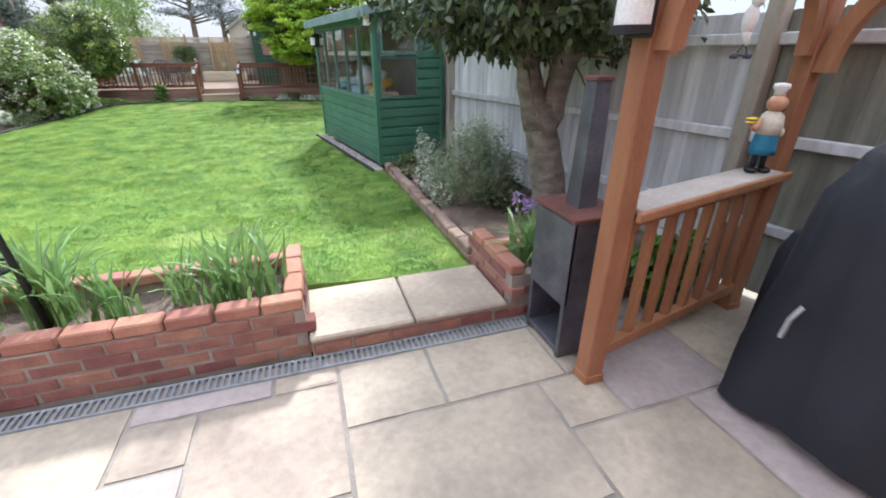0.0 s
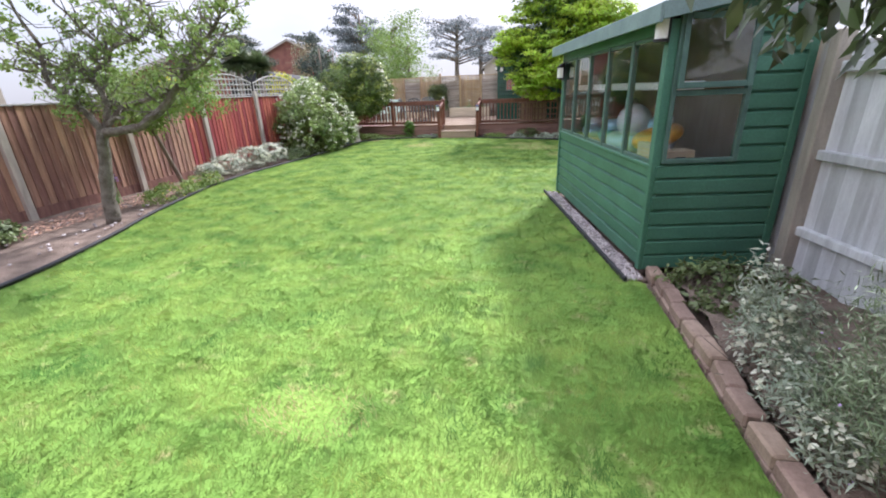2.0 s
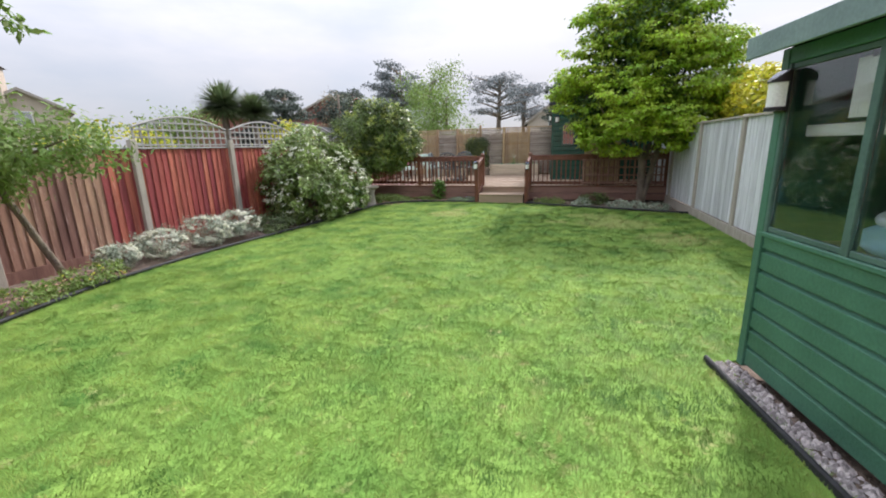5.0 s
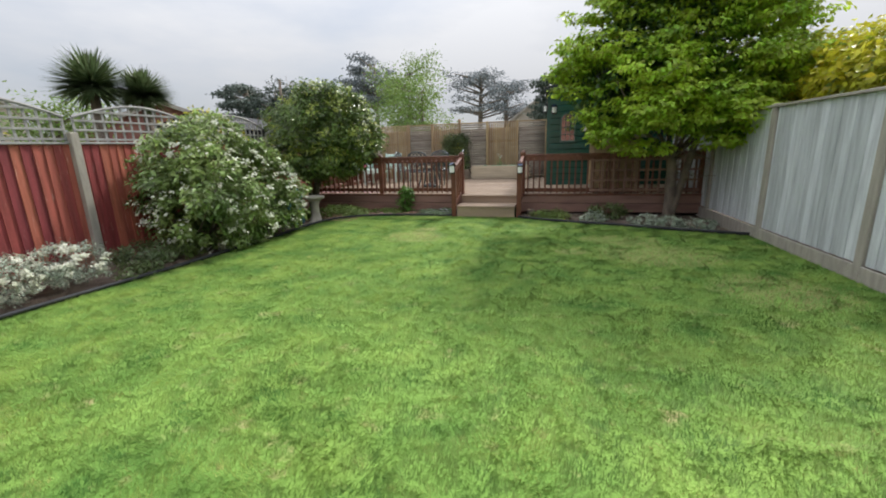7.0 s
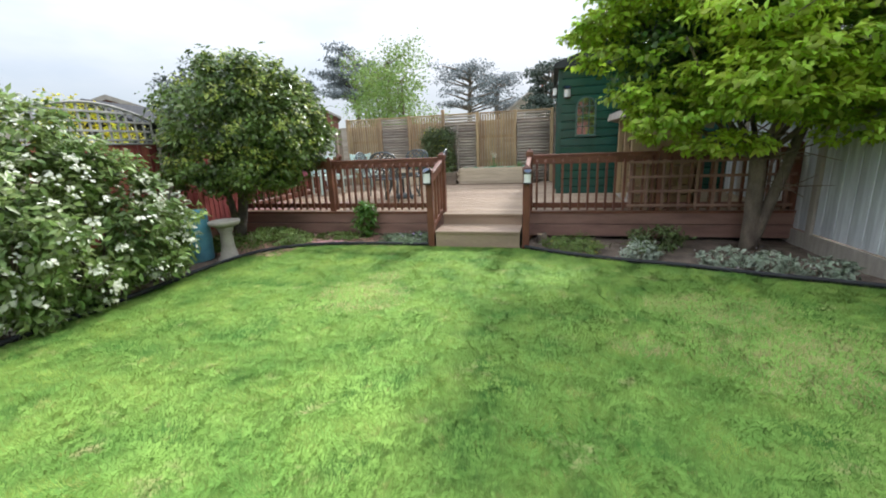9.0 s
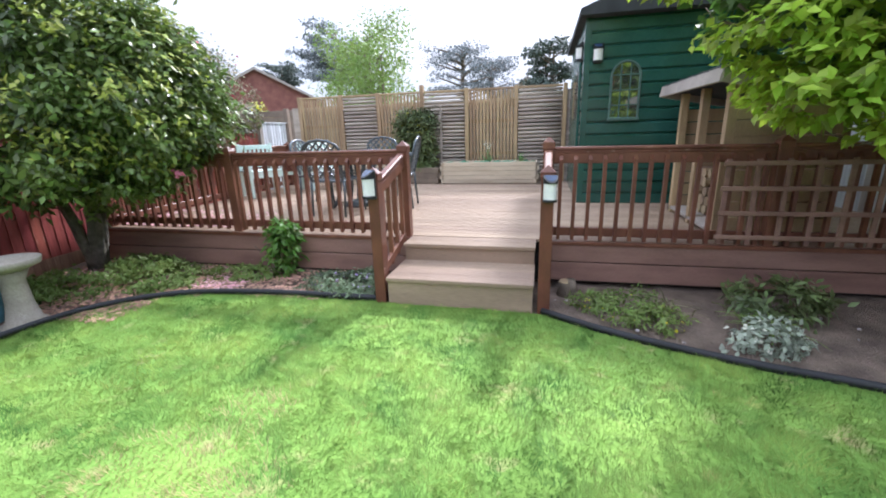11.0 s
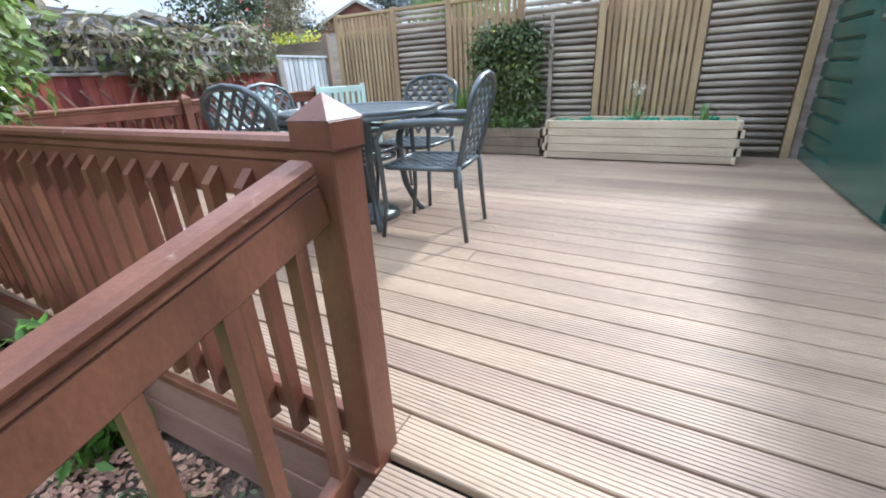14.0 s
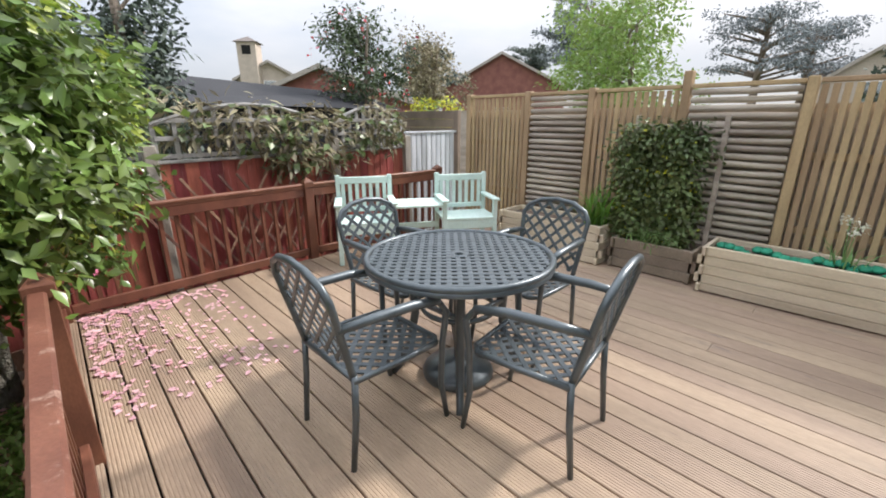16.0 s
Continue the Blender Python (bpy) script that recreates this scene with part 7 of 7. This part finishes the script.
blk = thing("neighbour_shed", "long black-roofed shed behind the trellis fence", "shed")
part("wall", B(-9.2, 21.2, -0.2, -6.6, 25.6, 1.95, 0.0), "black_roof", blk)
part("roof", Shape().add([(-9.5, 21.0, 2.0), (-6.4, 21.0, 2.0), (-6.4, 25.8, 1.95), (-9.5, 25.8, 1.95), (-7.6, 21.0, 2.48), (-7.6, 25.8, 2.25)], [(3, 2, 1, 0), (0, 1, 4), (1, 2, 5, 4), (2, 3, 5), (3, 0, 4, 5)]), "black_roof", blk, "black felt roof")
gate = thing("neighbour_fence", "grey neighbouring fence panels past the corner", "fence", kind="structure")
for i in range(10):
    part("board", B(-4.97, 24.66 + i * 0.096, 0.0, -4.95, 24.66 + i * 0.096 + 0.078, 1.60, 0.003), "grey_fence", gate)
part("capping", B(-4.985, 24.64, 1.60, -4.935, 25.64, 1.63, 0.004), "grey_fence", gate)
part("post", B(-5.0, 25.64, 0.0, -4.9, 25.74, 1.92, 0.006), "planter_old", gate)
part("batten", B(-5.0, 24.66, 0.5, -4.97, 25.64, 0.58, 0.003), "grey_fence", gate)
for i in range(13):
    part("lap_board", B(-8.2, 26.6 + 0.004 * (i % 2), i * 0.15, -4.7, 26.63, i * 0.15 + 0.145, 0.004), "planter_old", gate)


# ---- patio things ----
ped = thing("bird_bath", "weathered cast stone bird bath on a turned pedestal", "bird bath", pose(-3.28, 19.22, -0.04))
part("pedestal", Shape().lathe([(0.15, 0), (0.15, 0.04), (0.11, 0.07), (0.085, 0.2), (0.075, 0.38), (0.11, 0.46)], 20), "stone_urn", ped, smooth=True)
part("bowl", Shape().lathe([(0.10, 0.46), (0.19, 0.50), (0.20, 0.545), (0.185, 0.55), (0.15, 0.52), (0.0, 0.505)], 24), "stone_urn", ped, smooth=True)
wb = thing("water_butt", "blue-grey plastic barrel behind the bird bath", "barrel", pose(-3.72, 19.15, -0.04))
part("drum", Shape().lathe([(0.17, 0), (0.19, 0.03), (0.20, 0.3), (0.19, 0.62), (0.18, 0.66)], 24), "blue_pot", wb, smooth=True)
part("lid", Shape().lathe([(0.19, 0.66), (0.19, 0.69), (0.05, 0.70)], 24), "blue_pot", wb, smooth=True)
stp = thing("tree_stump", "small sawn tree stump in the deck bed", "stump", pose(0.82, 20.5, -0.05))
part("wood", Shape().tube([(0, 0, 0), (0.01, 0, 0.1), (0, 0, 0.14)], [0.085, 0.07, 0.07], 12), "bark", stp, smooth=True)
part("cut_face", Shape().lathe([(0.066, 0.0), (0.064, 0.004)], 14, (0, 0, 0.138)), "log", stp)

# diamond trellis on the fence behind the deck
dt = thing("diamond_trellis", "old diamond trellis leaning on the red fence", "trellis", pose(-4.62, 21.95, 0.45, 0, 0, 3))
for k in range(7):
    part("lath", B(-0.006, -0.012, 0, 0.006, 0.012, 1.0, 0.002, pose(0, -0.1 + k * 0.16, 0, 32, 0, 0)), "brown_fence", dt)
    part("lath", B(0.006, -0.012, 0, 0.016, 0.012, 1.0, 0.002, pose(0, 0.1 + k * 0.16, 0, -32, 0, 0)), "brown_fence", dt)

pg = thing("pergola", "orange-brown timber pergola over the patio corner with a railed shelf", "pergola")
P1, P2 = (3.77, 5.0), (5.10, 5.30)
for x, y in (P1, P2, (3.79, 2.4), (5.2, 2.4)):
    part("post", B(x - 0.05, y - 0.05, PATIO_Z, x + 0.05, y + 0.05, 2.08, 0.006), "pergola", pg)
for x, y in (P1, P2):
    part("foot", B(x - 0.056, y - 0.056, PATIO_Z, x + 0.056, y + 0.056, PATIO_Z + 0.05, 0.004), "pergola", pg)
ang = math.degrees(math.atan2(P2[1] - P1[1], P2[0] - P1[0]))
pm = pose(P1[0], P1[1], 0, 0, 0, ang)
PL = math.hypot(P2[0] - P1[0], P2[1] - P1[1])
part("beam", B(-0.2, -0.03, 2.02, PL + 0.2, 0.03, 2.16, 0.006), "pergola", pg, at=pm)
for x in (3.79, 5.15):
    part("beam", B(x - 0.03, 2.1, 2.16, x + 0.03, 5.4, 2.28, 0.006), "pergola", pg)
for y in (2.6, 3.2, 3.8, 4.4, 5.0):
    part("rafter", B(3.5, y - 0.022, 2.28, 5.4, y + 0.022, 2.38, 0.005), "pergola", pg)



def arch_brace(m):
    sh = Shape()
    k = 14
    vs = []
    for i in range(k + 1):
        a = math.pi / 2 * i / k
        for r, y in ((0.50, -0.03), (0.58, -0.03), (0.58, 0.03), (0.50, 0.03)):
            vs.append((0.58 - r * math.cos(a), y, r * math.sin(a)))
    fs = [(0, 1, 2, 3), (4 * k + 3, 4 * k + 2, 4 * k + 1, 4 * k)]
    for i in range(k):
        for q in range(4):
            fs.append((4 * i + q, 4 * i + 4 + q, 4 * i + 4 + (q + 1) % 4, 4 * i + (q + 1) % 4))
    part("arched_brace", sh.add(vs, fs), "pergola", pg, at=m)


arch_brace(pm @ pose(0.05, 0, 1.46))
arch_brace(pm @ pose(PL - 0.05, 0, 1.46, 0, 0, 180))
arch_brace(pose(P2[0], P2[1] - 0.05, 1.38, 0, 0, -90))
arch_brace(pose(P1[0], P1[1] - 0.05, 1.48, 0, 0, -90))
part("shelf", B(0.05, -0.09, 0.835, PL - 0.05, 0.10, 0.86, 0.006), "white_wood", pg, "weathered pale shelf board", at=pm)
part("shelf_edge", B(0.0, -0.11, 0.815, PL, -0.085, 0.86, 0.006), "pergola", pg, at=pm)
part("top_rail", B(0.05, -0.03, 0.75, PL - 0.05, 0.03, 0.815, 0.005), "pergola", pg, at=pm)
part("bottom_rail", B(0.05, -0.03, 0.03, PL - 0.05, 0.03, 0.10, 0.005), "pergola", pg, at=pm)
for i in range(8):
    u = 0.11 + i * (PL - 0.22) / 7
    part("spindle", B(u - 0.022, -0.022, 0.10, u + 0.022, 0.022, 0.75, 0.004), "pergola", pg, at=pm)
part("screen", B(0.06, 0.035, 1.78, PL - 0.06, 0.05, 1.81, 0.003), "green_trim", pg, at=pm)
big = copy_thing(lamp, pose(P1[0] - 0.05, P1[1], 1.56, 0, 0, -90))
big.scale = (1.35, 1.35, 1.35)

stove = thing("garden_stove", "tall weathered steel patio stove with a square flue", "patio stove", pose(3.69, 5.18, PATIO_Z))
SW, SDp = 0.36, 0.30
for y in (0.0, SW - 0.03):
    part("side_panel", B(0, y, 0, SDp, y + 0.03, 0.82, 0.004), "stove", stove)
part("front_panel", B(-0.004, 0.0, 0.34, 0.02, SW, 0.81, 0.004), "stove", stove)
part("back_panel", B(SDp - 0.02, 0.03, 0.0, SDp, SW - 0.03, 0.82, 0.003), "stove", stove)
part("hearth", B(0.0, 0.03, 0.03, SDp - 0.02, SW - 0.03, 0.06, 0.003), "stove", stove)
part("shelf", B(0.02, 0.03, 0.33, SDp - 0.02, SW - 0.03, 0.35, 0.003), "stove", stove)
part("top_plate", B(-0.015, -0.015, 0.82, SDp + 0.015, SW + 0.015, 0.845, 0.005), "rust", stove, "rust-red top plate")
fl = Shape()
a, b_ = 0.055, 0.042
fl.add([(0.15 - a, 0.18 - a, 0.845), (0.15 + a, 0.18 - a, 0.845), (0.15 + a, 0.18 + a, 0.845), (0.15 - a, 0.18 + a, 0.845),
        (0.15 - b_, 0.18 - b_, 1.46), (0.15 + b_, 0.18 - b_, 1.46), (0.15 + b_, 0.18 + b_, 1.46), (0.15 - b_, 0.18 + b_, 1.46)],
       [(3, 2, 1, 0), (0, 1, 5, 4), (1, 2, 6, 5), (2, 3, 7, 6), (3, 0, 4, 7), (4, 5, 6, 7)])
flue = part("flue", fl, "stove", stove, "tapered blue-grey steel flue")
part("rim", B(0.15 - b_ - 0.008, 0.18 - b_ - 0.008, 1.455, 0.15 + b_ + 0.008, 0.18 + b_ + 0.008, 1.475, 0.003), "rust", flue)

# covered barbecue
bbq = thing("covered_barbecue", "large barbecue under a dark blue-grey fabric cover", "barbecue", pose(4.72, 4.16, PATIO_Z, 0, 0, 12) @ Matrix.Diagonal((1.05, 1.0, 1.2, 1)))
cov = Shape()
rows_ = [(0.04, 1.06), (0.12, 1.05), (0.2, 1.04), (0.3, 1.03), (0.4, 1.01), (0.5, 1.0), (0.6, 0.985), (0.7, 0.97), (0.8, 0.95), (0.9, 0.93), (0.97, 0.90), (1.03, 0.85), (1.09, 0.74), (1.14, 0.62), (1.19, 0.42), (1.22, 0.15)]
n = 96
for z, k in rows_:
    for j in range(n):
        a = 2 * math.pi * j / n
        c, s_ = math.cos(a), math.sin(a)
        p = 5.0 if z < 0.95 else 3.0
        rr = (abs(c) ** p + abs(s_) ** p) ** (-1 / p)
        fold = 1 + 0.05 * math.sin(a * 9 + z * 2.0) * (1.15 - z) + 0.016 * math.sin(a * 23 + 1.3 + z * 3) + 0.03 * noise.noise((c * 3, s_ * 3, z * 4))
        cov.v.append((0.33 * k * rr * c * fold, 0.56 * k * rr * s_ * fold, z + 0.02 * math.sin(a * 5) * (z < 0.1)))
for i in range(len(rows_) - 1):
    for j in range(n):
        q = (i * n + j, i * n + (j + 1) % n, (i + 1) * n + (j + 1) % n, (i + 1) * n + j)
        cov.f.append(q)
cov.f.append(tuple((len(rows_) - 1) * n + j for j in range(n)))
part("cover", cov, "cover", bbq, smooth=True)
part("strap", Shape().tube([(-0.345, 0.40, 0.55), (-0.36, 0.42, 0.5), (-0.352, 0.43, 0.42)], 0.012, 6), "grate", bbq, "pale buckle strap")
for x, y in ((-0.24, 0.42), (0.24, 0.42), (-0.24, -0.42), (0.24, -0.42)):
    part("wheel", Shape().tube([(x - 0.03, y, 0.05), (x + 0.03, y, 0.05)], 0.05, 14), "black", bbq, smooth=True)
side_c = thing("covered_side_table", "low item under a dark fabric cover beside the barbecue", "covered item", pose(4.96, 4.86, PATIO_Z, 0, 0, 8))
sc = Shape()
for z, k in ((0.02, 1.0), (0.35, 0.98), (0.62, 0.92), (0.72, 0.7), (0.75, 0.2)):
    for j in range(24):
        a = 2 * math.pi * j / 24
        c, s_ = math.cos(a), math.sin(a)
        rr = (abs(c) ** 4 + abs(s_) ** 4) ** (-0.25) * (1 + 0.02 * math.sin(a * 7))
        sc.v.append((0.17 * k * rr * c, 0.14 * k * rr * s_, z))
for i in range(4):
    for j in range(24):
        sc.f.append((i * 24 + j, i * 24 + (j + 1) % 24, (i + 1) * 24 + (j + 1) % 24, (i + 1) * 24 + j))
sc.f.append(tuple(96 + j for j in range(24)))
part("cover", sc, "cover", side_c, smooth=True)


def statue(name, label, pieces, m):
    """One mesh with several painted colours."""
    sh, idx, mats = Shape(), [], []
    for piece, mat in pieces:
        if mat not in mats:
            mats.append(mat)
        sh.add(piece.v, piece.f)
        idx += [mats.index(mat)] * len(piece.f)
    me = sh.mesh(name, M[mats[0]], True)
    for mat in mats[1:]:
        me.materials.append(M[mat])
    me.polygons.foreach_set("material_index", idx)
    ob = new(name, me)
    ob.matrix_basis = m
    return tagged(ob, label, "statue")


statue("chef_statue", "painted resin chef figure with white hat and blue apron", [
    (Shape().ball((-0.04, -0.01, 0.02), (0.035, 0.05, 0.02)).ball((0.04, -0.01, 0.02), (0.035, 0.05, 0.02)), "black"),
    (Shape().tube([(-0.03, 0, 0.02), (-0.025, 0, 0.14)], 0.018, 8).tube([(0.03, 0, 0.02), (0.025, 0, 0.14)], 0.018, 8), "cover"),
    (Shape().lathe([(0.075, 0.12), (0.07, 0.16), (0.062, 0.24), (0.06, 0.25)], 16), "chef_blue"),
    (Shape().lathe([(0.064, 0.24), (0.07, 0.29), (0.06, 0.35), (0.03, 0.38)], 16).ball((0.08, 0.0, 0.25), (0.02, 0.02, 0.03)), "chef_cloth"),
    (Shape().tube([(-0.05, 0, 0.33), (-0.10, -0.02, 0.27), (-0.13, -0.03, 0.30)], 0.016, 8).ball((0, -0.005, 0.42), (0.055, 0.055, 0.05)), "chef_skin"),
    (Shape().ball((0.02, 0.02, 0.385), (0.05, 0.045, 0.02)), "rust"),
    (Shape().lathe([(0.03, 0.455), (0.032, 0.49), (0.045, 0.51), (0.04, 0.53), (0.01, 0.535)], 14), "white_paint"),
    (Shape().ball((-0.135, -0.03, 0.315), (0.04, 0.025, 0.008)).ball((-0.135, -0.03, 0.335), (0.038, 0.024, 0.008)), "yellow")],
    pose(4.90, 5.257, 0.86, 0, 0, -20) @ Matrix.Diagonal((0.88, 0.88, 0.88, 1)))
statue("hanging_ornament", "white hanging bird ornament with small dark wheels below", [
    (Shape().ball((0, 0, 0.14), (0.03, 0.03, 0.06)).ball((0.005, -0.01, 0.21), (0.024, 0.024, 0.026)).tube([(0, 0, 0.1), (0.012, 0, 0.04)], [0.02, 0.008], 8), "white_paint"),
    (Shape().tube([(-0.04, 0, 0.0), (0.02, 0, 0.06)], 0.003, 5).tube([(0.04, 0, 0.0), (0.0, 0, 0.06)], 0.003, 5).tube([(-0.04, 0, 0.0), (0.04, 0, 0.0)], 0.003, 5), "black"),
    (Shape().tube([(-0.04, -0.012, 0), (-0.04, 0.012, 0)], 0.014, 10).tube([(0.04, -0.012, 0), (0.04, 0.012, 0)], 0.014, 10), "stove"),
    (Shape().tube([(0, 0, 0.22), (0, 0, 0.6)], 0.002, 4), "black")], pose(4.38, 5.12, 1.46))
pot = thing("plant_pot", "dark green plastic pot with leafy plant behind the rail", "plant pot", pose(4.62, 5.42, PATIO_Z))
part("pot", Shape().lathe([(0.10, 0), (0.13, 0.17), (0.14, 0.17), (0.14, 0.20), (0.12, 0.20), (0.11, 0.16)], 20), "green_plastic", pot, smooth=True)
leaf_mesh("leaves", "box_leaf", rng_of(141), [(0, 0, 0.36, 0.16, 0.13, 0.20)], 420, 0.10, 0.05, 20, 0.2, parent=pot)

stand = thing("feeder_stand", "black curved metal stand with a wire mesh dish", "bird feeder", pose(1.10, 5.93, 0.14))
part("pole", Shape().tube([(0.0, 0, 0), (-0.015, 0, 0.35), (-0.03, 0, 0.58), (-0.07, 0, 0.70), (-0.16, 0, 0.76), (-0.26, 0, 0.74)], 0.017, 10), "black", stand, smooth=True)
dish = Shape()
for r in (0.03, 0.06, 0.09, 0.12):
    dish.tube([(-0.14 + r * math.cos(a), r * math.sin(a), 0.36 + 0.3 * r) for a in np.linspace(0, 6.2832, 20)], 0.004 if r < 0.1 else 0.009, 5, False)
for k in range(12):
    a = k * math.pi / 6
    dish.tube([(-0.14, 0, 0.365), (-0.14 + 0.12 * math.cos(a), 0.12 * math.sin(a), 0.396)], 0.003, 5)
part("dish", dish, "black", stand, "round black wire dish")
part("hanger", Shape().tube([(-0.14, 0, 0.36), (-0.15, 0, 0.58), (-0.16, 0, 0.76)], 0.005, 6), "black", stand)

# loose stones and weeds on the lawn edge
rg = rng_of(150)
st = Shape()
for i in range(120):
    x, y = (rg.uniform(-4.2, -2.6), rg.uniform(8.6, 13.0)) if i < 90 else (rg.uniform(0.7, 3.6), rg.uniform(19.3, 20.5))
    if inside(LAWN, np.array([x]), np.array([y]))[0]:
        continue
    r = rg.uniform(0.010, 0.03) if i < 90 else rg.uniform(0.006, 0.016)
    st.ball((x, y, 0.0), (r * rg.uniform(0.7, 1.3), r * rg.uniform(0.7, 1.3), r * 0.6), 7, 5)
tagged(part("bed_stones", st, "gravel", smooth=True), "small stones and clods lying on the beds", "stones", kind="stuff")

# ---- patio slabs ----
SLABS = ((2.5, 3.0, 5.05, 5.51, 0), (3.0, 3.68, 5.05, 5.51, 0), (2.17, 2.5, 5.37, 5.51, 0), (1.53, 2.17, 5.37, 5.51, 1), (0.62, 1.53, 4.78, 5.51, 0), (-0.3, 0.62, 4.9, 5.51, 0), (-1.2, -0.3, 4.6, 5.51, 1),
         (1.53, 1.84, 5.07, 5.37, 0), (1.84, 2.5, 4.73, 5.37, 0), (1.2, 1.84, 4.4, 5.07, 1), (2.5, 3.49, 4.40, 5.05, 0), (3.49, 3.83, 4.73, 5.05, 0), (3.49, 4.16, 4.08, 4.73, 0), (3.83, 4.5, 4.73, 5.4, 1), (4.5, 5.5, 4.73, 5.5, 0),
         (4.16, 4.95, 4.08, 4.73, 1), (3.68, 3.83, 5.05, 5.51, 0), (1.84, 2.5, 4.1, 4.73, 0), (0.62, 1.2, 4.1, 4.78, 0), (2.5, 3.49, 3.75, 4.40, 0), (1.2, 2.5, 3.4, 4.1, 1), (3.49, 4.16, 3.4, 4.08, 0), (4.16, 4.95, 3.4, 4.08, 0),
         (-0.3, 0.62, 4.0, 4.9, 0), (2.5, 3.49, 3.0, 3.75, 1), (0.0, 1.2, 3.2, 4.0, 0))
for x0, x1, y0, y1, pink in SLABS:
    g = 0.011
    sh = Shape()
    nx, ny = 8, 8
    for j in range(ny + 1):
        for i in range(nx + 1):
            x, y = x0 + g + (x1 - x0 - 2 * g) * i / nx, y0 + g + (y1 - y0 - 2 * g) * j / ny
            rim_ = 0.006 if i in (0, nx) or j in (0, ny) else 0.0
            wv = 0.004 * noise.noise((x * 9, y * 9, 1.0))
            sh.v.append((x + (0.004 * noise.noise((x * 14, y * 14, 5.0)) if rim_ else 0), y + (0.004 * noise.noise((y * 14, x * 14, 7.0)) if rim_ else 0), PATIO_Z - rim_ + 0.004 * noise.noise((x * 4, y * 4, 2.0)) + wv * 0.5))
    w_ = nx + 1
    sh.f = [(j * w_ + i, j * w_ + i + 1, (j + 1) * w_ + i + 1, (j + 1) * w_ + i) for j in range(ny) for i in range(nx)]
    ring = [i for i in range(w_)] + [j * w_ + nx for j in range(1, ny + 1)] + [ny * w_ + i for i in range(nx - 1, -1, -1)] + [j * w_ for j in range(ny - 1, 0, -1)]
    k = len(sh.v)
    for i in ring:
        x, y, z = sh.v[i]
        sh.v.append((x, y, PATIO_Z - 0.04))
    sh.f += [(ring[(i + 1) % len(ring)], ring[i], k + i, k + (i + 1) % len(ring)) for i in range(len(ring))]
    part("slab", sh, "slab_pink" if pink else "slab", patio)
